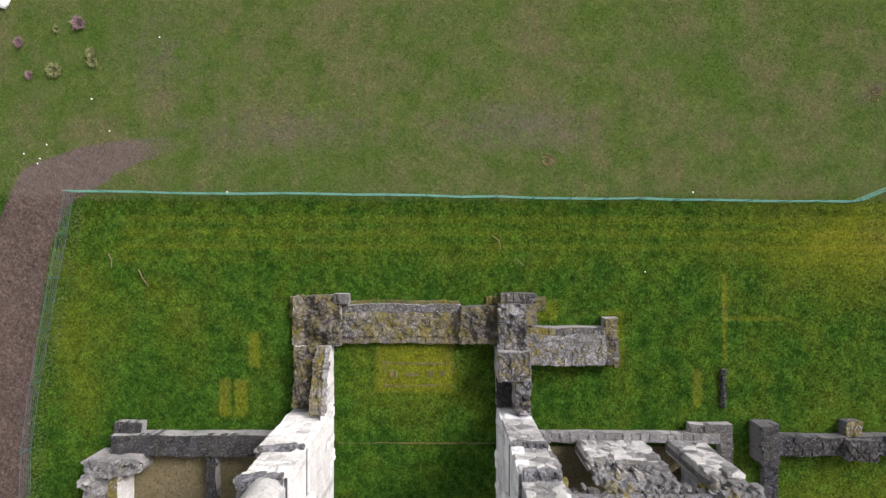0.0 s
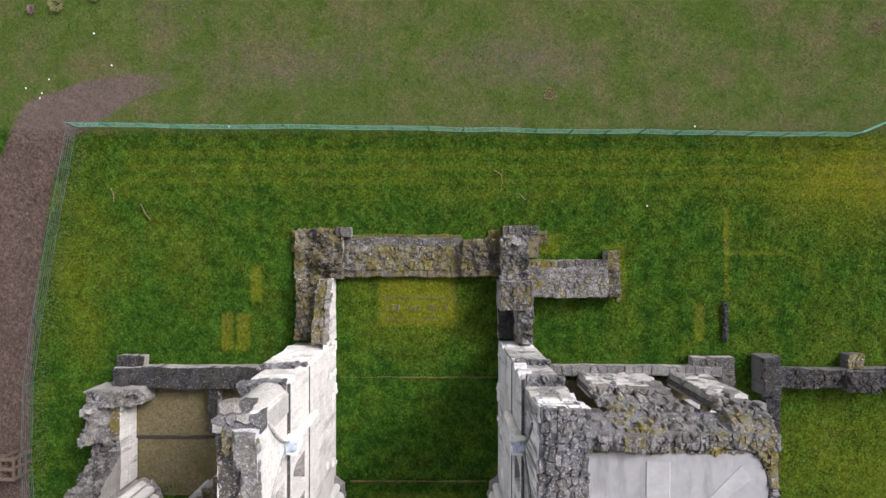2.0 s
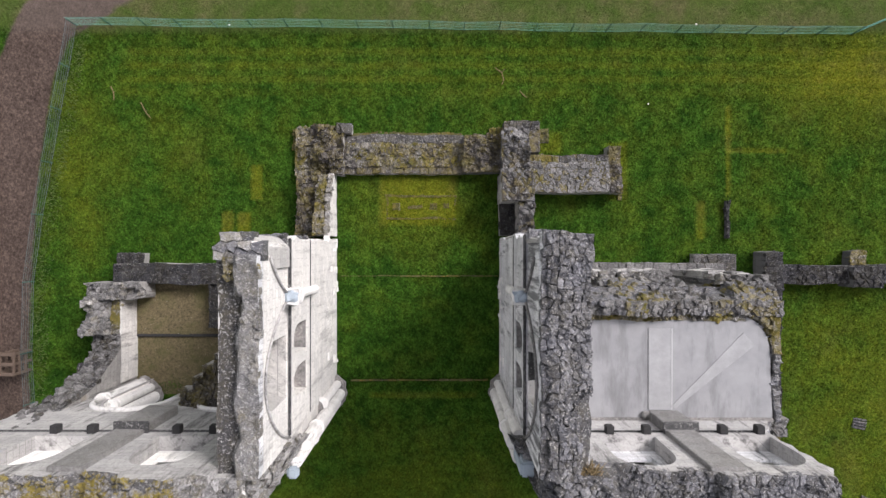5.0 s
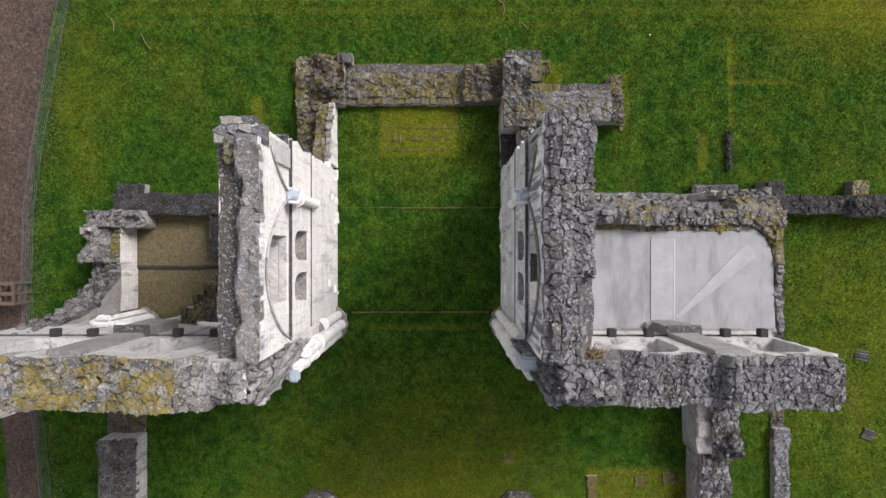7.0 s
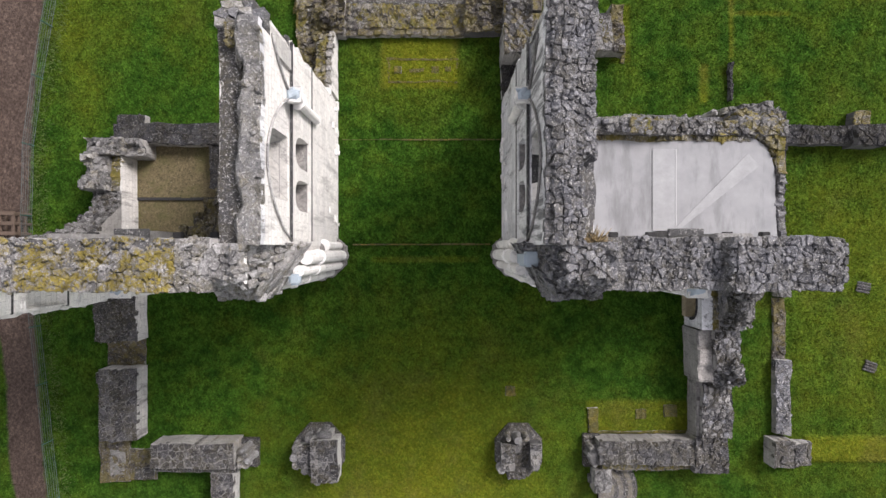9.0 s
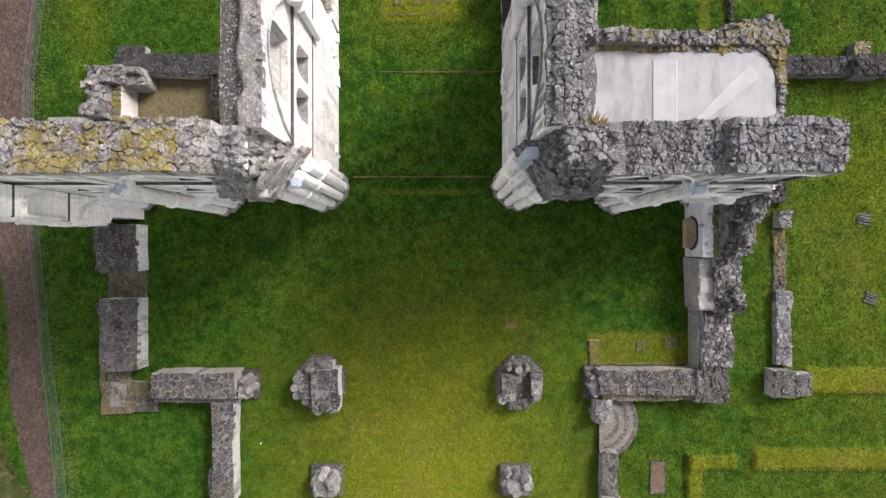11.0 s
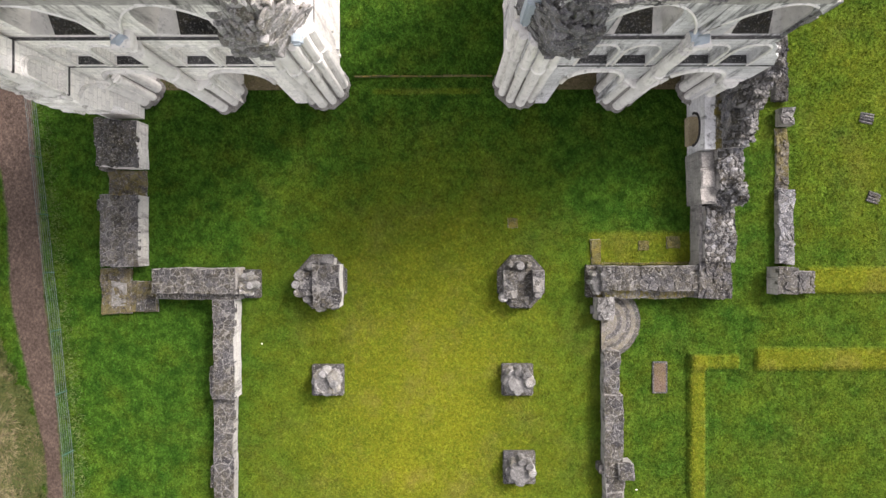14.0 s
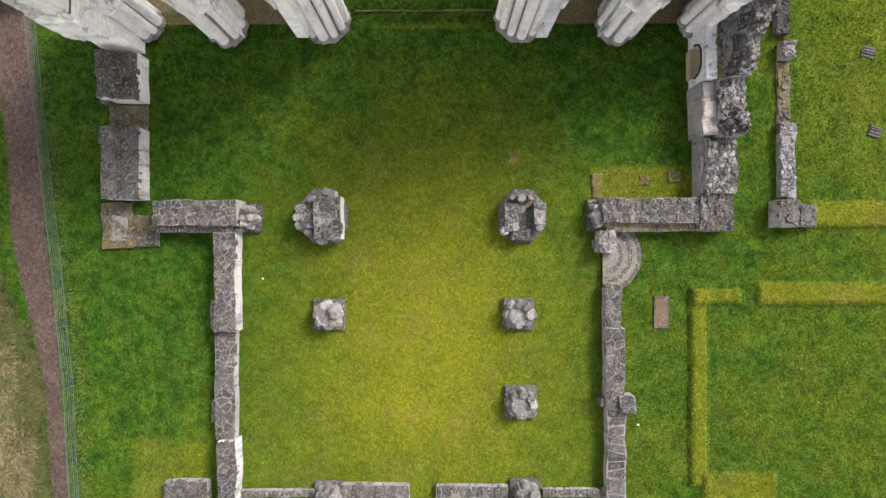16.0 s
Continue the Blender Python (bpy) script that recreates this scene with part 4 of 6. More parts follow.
# ---- the transepts' tall east walls ----
def pier(name, x, y, rx, ry, label, top=4.3, tall=()):
    """A clustered pier: stepped octagonal plinth, a core with shafts all round, moulded capitals. tall: angles of the shafts that climb on as vault shafts."""
    p = thing(name, label, "pier", x, y, 0, "clustered piers")
    for k, (g, z0, z1) in enumerate(((1.1, -0.1, 0.2), (1.03, 0.2, 0.36))):
        bm = lathe(bmesh.new(), 0, 0, [(g, z0), (g, z1 - 0.04), (g - 0.05, z1)], 8, math.pi / 8)
        bmesh.ops.scale(bm, vec=(rx, ry, 1), verts=bm.verts)
        part("plinth", bm, WORN, p)
    # the core's darker stone carries the shade between the pale shafts
    bm = lathe(bmesh.new(), 0, 0, [(0.87, 0.3), (0.87, top)], 12, 0)
    bmesh.ops.scale(bm, vec=(rx, ry, 1), verts=bm.verts)
    part("core", bm, WORN, p, "shadowed core between the shafts")
    n = 12 if rx > 1 else 8
    for k in range(n):
        a = k * 2 * math.pi / n
        r = (0.255 if k % 3 == 0 else 0.2) if n == 12 else (0.27 if k % 2 == 0 else 0.2)
        d = 0.86
        climbs = any(abs(k / n - q / 8) < (0.07 if len(tall) > 2 else 0.05) for q in tall)
        z1 = (8.3 + 0.6 * ((k * 7) % 3) / 2 if len(tall) > 2 else 8.9) if climbs else top
        sx_, sy_ = rx * d * math.cos(a), ry * d * math.sin(a)
        bm = lathe(bmesh.new(), sx_, sy_, [(r, 0.4), (r, top - 0.05)] + ([(r, STR1 - 0.1), (r * 1.25, STR1 - 0.05), (r * 1.25, STR1 + 0.08), (r, STR1 + 0.12), (r, z1)] if climbs else []), 12)
        sh = part("shaft", bm, PLAIN, p)
        bm = lathe(bmesh.new(), sx_, sy_, [(r * 1.3, 0.34), (r * 1.3, 0.42), (r * 1.08, 0.48), (r * 1.15, 0.54), (r * 1.02, 0.6)], 12)
        part("base", bm, WORN, sh, "worn moulded base")
        if climbs:
            continue
        bm = lathe(bmesh.new(), sx_, sy_, [(r * 1.02, top - 0.5), (r * 1.18, top - 0.47), (r * 1.18, top - 0.4), (r * 1.02, top - 0.36), (r * 1.1, top - 0.25), (r * 1.4, top - 0.1), (r * 1.35, top - 0.04)], 12)
        part("capital", bm, PLAIN, sh, "moulded capital")
    if not tall or len(tall) < 3:
        bm = lathe(bmesh.new(), 0, 0, [(1.0, top - 0.12), (1.1, top - 0.06), (1.1, top + 0.04), (1.02, top + 0.08)], 8, math.pi / 8)
        bmesh.ops.scale(bm, vec=(rx, ry, 1), verts=bm.verts)
        part("abacus", bm, PLAIN, p)
    return p


FACE, BACK = -16.25, -14.9
STRINGPALE = rubble("buttress_stone", (0.24, 0.236, 0.232), (0.31, 0.304, 0.3), 0.05, 0.0, 0.25, 0.6)


def east_wall(name, x0, x1, bays, holes1, label, material, tops, seed, h_top, edge=None, z_end=12.5):
    """The east wall of a transept arm: arches to the chapels, paired blind niches, clerestory windows under wall ribs."""
    w = thing(name, label, "ruined wall", (x0 + x1) / 2, (FACE + BACK) / 2, 0, kind="structure")
    depth = BACK - FACE

    def put(u, v, d):
        return (u, FACE + d, v)
    ed = edge or (lambda z: (x0, x1))

    def stage(nm, z0, z1, hs, dep, d0=0.0, mat=None):
        n = 6
        left = [(ed(z1 + (z0 - z1) * k / n)[0] + (0.06 * (-1) ** k), z1 + (z0 - z1) * k / n) for k in range(n + 1)]
        right = [(ed(z0 + (z1 - z0) * k / n)[1] + (0.06 * (-1) ** k), z0 + (z1 - z0) * k / n) for k in range(n + 1)]
        bm = prism(left + right, hs, dep, lambda u, v, d: put(u, v, d + d0))
        bm.transform(at(w))
        return part(nm, bm, mat or material, w)
    # open arches reach the ground: cut the stage into the parts between them
    arcs = [pointed((a + b) / 2, b - a, -0.1, 3.9, 5.7, 9) for a, b in holes1]
    xs0, xs1 = ed(0)
    outline = [(xs0, STR1), (xs0, -0.1)]
    for arc in sorted(arcs, key=lambda q: q[0][0]):
        outline += list(reversed(arc))
    outline += [(xs1, -0.1), (xs1, STR1)]
    bm = prism(outline, [], depth, put)
    bm.transform(at(w))
    part("arcade", bm, material, w)
    bm = prism(outline, [], 0.07, lambda u, v, d: put(u, v, d + depth))
    bm.transform(at(w))
    part("rough_back", bm, BACKFACE, w, "rough grey back of the wall")
    for arc in arcs:
        for d, r in ((-0.03, 0.11), (0.3, 0.09)):
            bm = tube(bmesh.new(), [put(u + (0.0 if d < 0 else (0.12 if u < sum(p[0] for p in arc) / len(arc) else -0.12)), v, d) for u, v in arc if v > 3.8], r, 6)
            bm.transform(at(w))
            part("arch_moulding", bm, PLAIN, w, smooth=True)
    for a, b in holes1:
        rim = pointed((a + b) / 2, b - a + 0.5, 3.4, 4.2, 6.2, 9)
        bm = tube(bmesh.new(), [put(u, v, depth + 0.12) for u, v in rim], 0.12, 6)
        bm.transform(at(w))
        part("arch_moulding", bm, PLAIN, w, "pale arch rim on the chapel side", smooth=True)
    niches = [pointed(c + s * 0.76, 1.3, STR1 + 0.12, STR1 + 1.5, STR1 + 2.55) for c in bays for s in (-1, 1)]
    stage("niche_stage", STR1, STR2, niches, 0.4)
    stage("niche_back", STR1, STR2, [], depth - 0.38, 0.38)
    windows = [pointed(c, 2.3 if x1 < 0 else 1.95, STR2 + 0.12, STR2 + 1.6, STR2 + 2.75) for c in bays]
    slits = [pointed(c, 1.25, STR2 + 0.9, STR2 + 1.75, STR2 + 2.5) for c in bays]
    stage("clerestory_stage", STR2, z_end, windows, depth - 0.65, 0.1)
    stage("clerestory_back", STR2, z_end, slits, 0.1, depth - 0.55)
    stage("rough_back", STR1, STR2, [], 0.07, depth, MIDASH)
    wide = [pointed(c, 1.95, STR2 + 0.1, STR2 + 1.7, STR2 + 2.95) for c in bays]
    stage("rough_back", STR2, z_end, wide, 0.52, depth - 0.45, MIDASH)
    # buttress between the bays, corbels and a thin string on the chapel side
    mid = sum(bays) / len(bays)
    boxpart("buttress", (mid - 0.55, BACK, STR1 + 0.4, mid + 0.6, BACK + 0.42, 9.0), STRINGPALE, w, 0.03, "stepped buttress with sloping top")
    boxpart("buttress", (mid - 0.55, BACK, 9.0, mid + 0.5, BACK + 0.22, z_end + 0.3), STRINGPALE, w, 0.03, "stepped buttress with sloping top")
    boxpart("buttress_cap", (mid - 0.6, BACK, 9.0, mid + 0.65, BACK + 0.48, 9.1), STRING, w, 0.02, "dark weathered offset stone")
    for c in bays:
        for q in (-0.5, 0.8):
            boxpart("corbel", (c + q - 0.14, BACK + 0.05, 8.85, c + q + 0.14, BACK + 0.36, 9.18), DARKSTONE, w, 0.02, "small dark corbel block")
    boxpart("back_string", (ed(9.0)[0] + 0.3, BACK + 0.05, 8.86, ed(9.0)[1] - 0.1, BACK + 0.13, 8.93), STRING, w, 0.01, "thin dark string course")
    for k, c in enumerate(bays):
        half = abs(bays[0] - bays[1]) / 2 - 0.005
        arch = [(c + half * (2 * i / 16 - 1), STR2 + 0.1 + 2.95 * (1 - abs(2 * i / 16 - 1) ** 1.9) ** 0.8) for i in range(17)]
        lo, hi = max(ed(z_end)[0], c - half), min(ed(z_end)[1], c + half)
        bm = prism([(lo, z_end), (lo, STR2 + 0.1), *[q for q in arch[1:-1] if lo < q[0] < hi], (hi, STR2 + 0.1 if hi > c + half else STR2 + 2.2), (hi, z_end)], [], 0.16, lambda u, v, d: put(u, v, d - 0.05))
        bm.transform(at(w))
        part("spandrel", bm, STAINED if x1 < 0 else STREAKED, w)
        rib(w, put, c, half, STR2 + 0.1, STR2 + 3.1, 0.05, -0.06, span=(0.0, min(1.0, (ed(STR2 + 2.6)[1] - c + half - 0.35) / (2 * half))))
        splay(w, put, windows[k], slits[k], 0.11, depth - 0.545, PLAIN, SLAB_DARK, (0.36, 0.98) if x1 < 0 else (0.14, 0.8))
        for s in (-1, 1):
            bm = tube(bmesh.new(), [put(u, v, -0.02) for u, v in niches[2 * k + (s > 0)]], 0.05, 6)
            bm.transform(at(w))
            nic = part("niche", bm, PLAIN, w, "pointed blind niche")
            boxpart("sill", (c + s * 0.76 - 0.64, FACE + 0.05, STR1 + 0.05, c + s * 0.76 + 0.64, FACE + 0.41, STR1 + 0.13), STRING, w, 0, "dark weathered niche sill", nic)
    for z in (STR1, STR2):
        a, b = ed(z)
        string_course(w, [put(a, z, 0.02), put(b, z, 0.02)], 0.05)
    zt = z_end
    rect = (ed(zt)[0] + (0.7 if x0 > 0 else 0.0), FACE - 0.1, ed(zt)[1] - (0.8 if x1 < 0 else 0.25), BACK + 0.1)

    def h(x, y):
        return h_top(x, y) + 0.14 * rough(x, y, 0.7, seed) + 0.1 * rough(x, y, 2.6, seed)
    body(w, rect, lambda x, y: h(x, y) - 0.05, BACKFACE, zt - 0.02, 0.15, "wall_core", top_material=CORE)
    for a, b, tm, s, asp, proud in tops:
        a, b = max(a, rect[0]), min(b, rect[2])
        stone_top(w, (a, rect[1], b, rect[3]), h, s, tm, seed + int(a * 3), proud, 0.99, loose=100.0, big=0.095, aspect=asp)
    return w, put


wn_, putn = east_wall("wall_transept_north", -16.75, -5.9, (-8.85, -13.15), ((-10.05, -7.45), (-14.45, -11.75)),
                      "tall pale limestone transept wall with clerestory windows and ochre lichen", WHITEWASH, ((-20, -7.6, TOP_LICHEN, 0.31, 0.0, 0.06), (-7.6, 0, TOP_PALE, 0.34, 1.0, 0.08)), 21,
                      lambda x, y: 13.1 + 0.35 * math.exp(-((x + 8.3) / 1.8) ** 2) - (0.35 if -10.7 < x < -9.3 and y > -15.6 else 0.0))
springer(wn_, putn, -11.0, STR2 + 0.1, 0.6)


def end_south(z):
    """How far south the transept wall stands at a height."""
    return min(12.9, 11.55 + 0.55 * max(0.0, 8.9 - z))


ws_, puts = east_wall("wall_transept_south", 3.4, 11.2, (6.4, 10.4), ((4.95, 7.45), (9.25, 11.7)),
                      "tall grey limestone transept wall with clerestory windows and rubble top", GREYASH, ((0, 8.2, TOP_GREY, 0.27, 1.6, 0.08), (8.2, 20, TOP_GREY, 0.28, 1.2, 0.07)), 22,
                      lambda x, y: 12.75 + (0.45 if x > 8.1 else 0.0) - 0.5 * math.exp(-((x - 4.6) / 0.9) ** 2),
                      edge=lambda z: (3.4, end_south(z)))
springer(ws_, puts, 8.45, STR2 + 0.1, 0.6)
face_stones(ws_, lambda u, v, d: (end_south(v) - 0.04 - d, u, v), (FACE + 0.02, 6.2, BACK, 12.5), 0.4, lambda u, v: TOP_GREY if (u * 7 + v * 3) % 1 < 0.6 else STUMP, 221, 0.18)

pier("crossing_pier", -6.05, -15.45, 1.18, 1.08, "clustered white limestone crossing pier with moulded shafts", 4.4, (5, 6, 7, 8, 0))
pier("crossing_pier", 3.6, -15.4, 1.18, 1.08, "clustered white limestone crossing pier with moulded shafts", 4.4, (4, 5, 6, 7, 3.7))
pier("arcade_pier", -10.9, -15.75, 0.92, 0.92, "clustered white limestone arcade pier beside the chapels", 4.2, (6,))
pier("arcade_pier", 8.35, -15.7, 0.92, 0.92, "clustered white limestone arcade pier beside the chapels", 4.2, (6,))
pier("respond_pier", -14.75, -15.6, 0.7, 0.75, "half clustered limestone respond against the transept wall", 4.2)
pier("respond_pier", 12.2, -15.6, 0.7, 0.75, "half clustered limestone respond against the transept wall", 4.2)


def crossing_corner(name, cx, sgn, seed, stone):
    """The ragged masonry where crossing arches sprang, over a crossing pier. sgn: way towards the crossing's middle."""
    w = thing(name, "ragged rubble corner where the crossing arches sprang", "ruined wall", cx, -15.6, 0, kind="structure")
    xs = sorted((cx - sgn * 1.4, cx + sgn * 1.27))
    rect = (xs[0], -16.68, xs[1], -14.95)

    def h(x, y):
        t = (x - cx) * sgn
        d = max(0.0, t - 0.15) * 5.0 + max(0.0, -16.05 - y) * 5.0
        z = max(8.9, 13.05 - d * (0.8 + 0.5 * rough(x, y, 0.8, seed))) + 0.3 * rough(x, y, 1.7, seed)
        return z if z > 12.6 else math.floor(z / 0.55) * 0.55 + 0.25 + 0.15 * rough(x, y, 2.5, seed)
    def cut_off(x, y):
        """Past the slanting line where the corner broke away."""
        return (x - cx) * sgn > 1.12 - 0.6 * (-15.0 - y)
    for k in range(6):
        ya, yb = rect[1] + (rect[3] - rect[1]) * k / 6, rect[1] + (rect[3] - rect[1]) * (k + 1) / 6
        xa, xb = sorted((cx - sgn * 1.4, cx + sgn * (1.12 - 0.6 * (-15.0 - (ya + yb) / 2))))
        body(w, (xa, ya, xb, yb), lambda x, y: min(h(x + u, y + v) for u, v in ((0, 0), (0.14, 0), (-0.14, 0), (0, 0.14), (0, -0.14))) - 0.03, CORE if sgn < 0 else LOWPALE, 8.7, 0.12, "corner_core", top_material=CORE if sgn < 0 else MIDASH)
    boxpart("corner_masonry", (rect[0] + (0.2 if sgn > 0 else 0.6), rect[1] + 0.45, 4.3, rect[2] - (0.6 if sgn > 0 else 0.2), rect[3], 8.75), PALE if sgn > 0 else GREYASH, w, 0.05)
    stone_top(w, rect, h, 0.3, stone, seed, 0.09, sink=0.45, loose=60.0, big=0.11, skip=cut_off)
    face_stones(w, lambda u, v, d: (u, rect[1] + d, v), (rect[0], 8.75, rect[2], 12.6), 0.3, stone, seed + 5, 0.16, lambda u, v: v < h(u, rect[1] + 0.1) - 0.1 and not cut_off(u, rect[1]))
    face_stones(w, lambda u, v, d: (cx + sgn * (1.12 - 0.6 * (-15.0 - u) - d), u - d * 0.5, v), (rect[1], 8.75, rect[3], 12.6), 0.3, stone, seed + 6, 0.14, lambda u, v: v < h(cx + sgn * (1.0 - 0.6 * (-15.0 - u)), u) - 0.1)
    boxpart("lead_cap", (cx + 0.55, -16.4, 8.9, cx + 0.95, -16.0, 9.25) if sgn > 0 else (cx - 1.02, -15.72, 8.9, cx - 0.5, -15.22, 10.9), LEAD, w, 0.08, "pale blue-grey lead capping")


crossing_corner("wall_crossing_north", -6.0, 1, 31, lambda u, v: TOP_BRIGHT if (u * 7.3 + v * 3.1) % 1 < 0.6 else TOP_PALE)
crossing_corner("wall_crossing_south", 3.55, -1, 32, TOP_GREY)

# ---- transept ends ----
wen = low_wall("wall_transept_end_north", "ruined pale transept end wall torn down steeply", [
    (-16.6, -19.5, -14.8, -17.3, lambda x, y: 1.15 + 0.35 * max(0.0, min(1.0, (-15.5 - x) / 0.3)) + 0.08 * rough(x, y, 1.1, 4)),
], PALE, SLAB_DARK, 0.4, 41, proud=0.07, rugged=0.5)
def end_wall_north(w):
    """The full height stub of the end wall: its inner face with string courses and part of a blind arch, its broken end."""
    rng = random.Random(411)
    edge_ = [(-17.42 + rng.uniform(-0.1, 0.12) + (0.45 if z < 3.0 else 0.0), z) for z in [0.0, 1.0, 2.0, 2.9, 3.1, 3.9, 4.7, 5.5, 6.3, 7.1, 7.9, 8.7, 9.5, 10.3, 11.1, 11.6]]

    def put(u, v, d):
        return (-15.0 - d, u, v)
    niche = pointed(-17.05, 1.15, STR1 + 0.15, STR1 + 1.5, STR1 + 2.6)
    cut = [(max(u, -17.3), v) for u, v in niche]
    for nm, d0, d1, holes in (("inner_face", 0.0, 0.3, [cut]), ("masonry", 0.3, 1.75, [])):
        bm = prism([(-16.28, -0.1), (-16.28, 12.4), (-16.6, 12.3), (-16.75, 11.9), *reversed(edge_), (-16.97, -0.1)], holes, d1 - d0, lambda u, v, d: put(u, v, d + d0))
        bm.transform(at(w))
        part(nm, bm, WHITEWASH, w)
    for z in (STR1, STR2):
        string_course(w, [put(-17.35, z, 0.02), put(-16.3, z, 0.02)], 0.05)
    for q, r_ in ((0.0, 0.07), (0.14, 0.05)):
        bm = tube(bmesh.new(), [put(max(u, -17.32), v + q, -0.03) for u, v in niche if v > STR1 + 0.4], r_, 6)
        bm.transform(at(w))
        part("arch_moulding", bm, PLAIN, w, "broken carved arch moulding")
    bm = tube(bmesh.new(), [put(-17.3 + 0.95 * math.sin(k * 0.157), 2.6 + 2.9 * math.cos(k * 0.157) ** 0.8, -0.02) for k in range(10)], 0.09, 6)
    bm.transform(at(w))
    part("arch_moulding", bm, PLAIN, w, "broken carved arch moulding")
    face_stones(w, lambda u, v, d: (u, -17.4 + d, v), (-16.7, 3.2, -15.05, 11.4), 0.5, lambda u, v: PLAIN if (u * 7 + v * 3) % 1 < 0.75 else TOP_WHITE, 412, 0.14)
    stone_top(w, (-16.75, -17.4, -15.0, -16.75), lambda x, y: 11.65 + 0.2 * rough(x, y, 1.2, 5), 0.4, TOP_PALE, 413, 0.1, loose=8.0)


end_wall_north(wen)
low_wall("wall_transept_west_north", "low weathered wall stump with pale inner face", [
    (-16.5, -24.3, -14.8, -20.9, lambda x, y: 1.12 + 0.25 * max(0.0, min(1.0, (-15.4 - x) / 0.3)) + 0.08 * rough(x, y, 1.1, 4)), (-16.8, -21.6, -16.5, -21.1, 1.0)], LOWPALE, SLAB, 0.45, 42, rugged=0.6, proud=0.04, bed=MORTAR, loose=22.0, big=0.09, gap=0.925)
low_wall("wall_footing", "flat mossy wall footing between two stumps", [(-16.75, -20.9, -14.9, -19.55, 0.12)], LOWWALL, FOOTING, 0.5, 43, proud=0.03)
low_wall("wall_footing_corner", "flat mossy corner footing of the transept", [(-17.1, -26.65, -15.6, -24.4, 0.2), (-15.6, -26.6, -14.3, -25.0, 0.16), (-16.55, -26.3, -15.75, -25.1, 0.27, 0.8, MORTAR), (-15.3, -26.55, -14.35, -25.95, 0.24, 0.8, SLAB_DARK)], LOWWALL, FOOTING, 0.42, 44, proud=0.04, loose=30.0, big=0.08)
low_wall("wall_aisle_corner_north", "low weathered wall turning into the nave", [(-14.0, -25.6, -10.0, -24.4, 1.4), (-14.0, -25.9, -10.0, -25.6, 1.0, 0.6, SLAB_DARK)], LOWWALL, SLAB, 0.42, 45, rugged=0.0, proud=0.04, bed=MORTAR, loose=22.0, big=0.09, gap=0.925)
wes = low_wall("wall_transept_end_south", "ruined rubble transept end wall stepping down", [
    (12.75, -18.9, 13.85, -15.6, lambda x, y: math.floor((lerp(y, [(-18.9, 2.9), (-17.6, 3.5), (-16.6, 4.4), (-15.6, 5.2)]) + 0.9 * rough(x, y, 1.0, 7)) / 0.4) * 0.4 + 0.15 * rough(x, y, 3.0, 7) - 1.2 * max(0.0, 13.15 - x), 0.3),
    (12.6, -21.5, 13.75, -18.9, lambda x, y: math.floor((2.3 + 0.7 * rough(x, y, 0.9, 8)) / 0.35) * 0.35 + 0.1 * rough(x, y, 3.0, 8), 0.32),
    (12.25, -24.2, 13.7, -21.5, lambda x, y: 1.35 + 0.2 * rough(x, y, 0.9, 9)),
    (12.0, -25.9, 13.6, -24.2, 1.2, 0.36, SLAB), (11.9, -21.4, 12.6, -18.9, 1.75, 1.6, WORN), (12.08, -24.2, 12.25, -21.4, 1.05, 1.4, WORN),
    (12.45, -18.9, 12.75, -16.2, 2.1, 0.4, TOP_MOSS)], LOWWALL, lambda x, y: TOP_GREY if (x * 8.3 + y * 5.9) % 1 < 0.2 else (SLAB if (x * 3.1 + y * 9.7) % 1 < 0.6 else STUMP), 0.29, 46, proud=0.07, loose=60.0, big=0.1)
face_stones(wes, lambda u, v, d: (12.72 + d, u, v), (-18.9, 2.1, -15.7, 5.2), 0.34, lambda u, v: TOP_GREY if (u * 5 + v * 3) % 1 < 0.6 else STUMP, 461, 0.12, lambda u, v: v < 2.0 + (u + 18.9) * 0.6)
low_wall("wall_aisle_corner_south", "low weathered wall between transept and nave", [(7.4, -25.5, 12.0, -24.35, 1.15), (7.6, -25.9, 12.0, -25.5, 0.7, 0.4, TOP_MOSS), (7.25, -26.95, 8.1, -25.9, lambda x, y: 0.85 + 0.3 * rough(x, y, 1.6, 4), 0.4, STUMP)], LOWWALL, SLAB, 0.36, 47, rugged=0.5, proud=0.05, bed=MORTAR, loose=22.0, big=0.09, gap=0.925)


def recess_tomb():
    """The round-headed wall recess in the transept's end wall."""
    w = thing("wall_recess", "round-headed tomb recess with pale sandy stone lining", "wall recess", 12.2, -17.6, 0, kind="structure")

    def put(u, v, d):
        return (11.95 + d, u, v)
    bm = prism([(-18.9, -0.05), (-16.2, -0.05), (-16.2, 2.1), (-18.9, 2.1)], [pointed(-17.75, 1.5, 0.35, 0.8, 1.55)], 0.5, put)
    bm.transform(at(w))
    part("wall", bm, GREYASH, w)
    bm = tube(bmesh.new(), [put(u, v, -0.02) for u, v in pointed(-17.75, 1.55, 0.4, 0.8, 1.6)][1:-1], 0.06, 6)
    bm.transform(at(w))
    part("arch_moulding", bm, DARKSTONE, w)
    boxpart("tomb_slab", (11.84, -18.46, -0.02, 12.44, -17.05, 0.46), SAND, w, 0.02, "sandy stone slab")
    boxpart("recess_back", (12.4, -18.5, 0.3, 12.444, -17.0, 1.58), SAND, w, 0.0, "pale sandy lining")


recess_tomb()

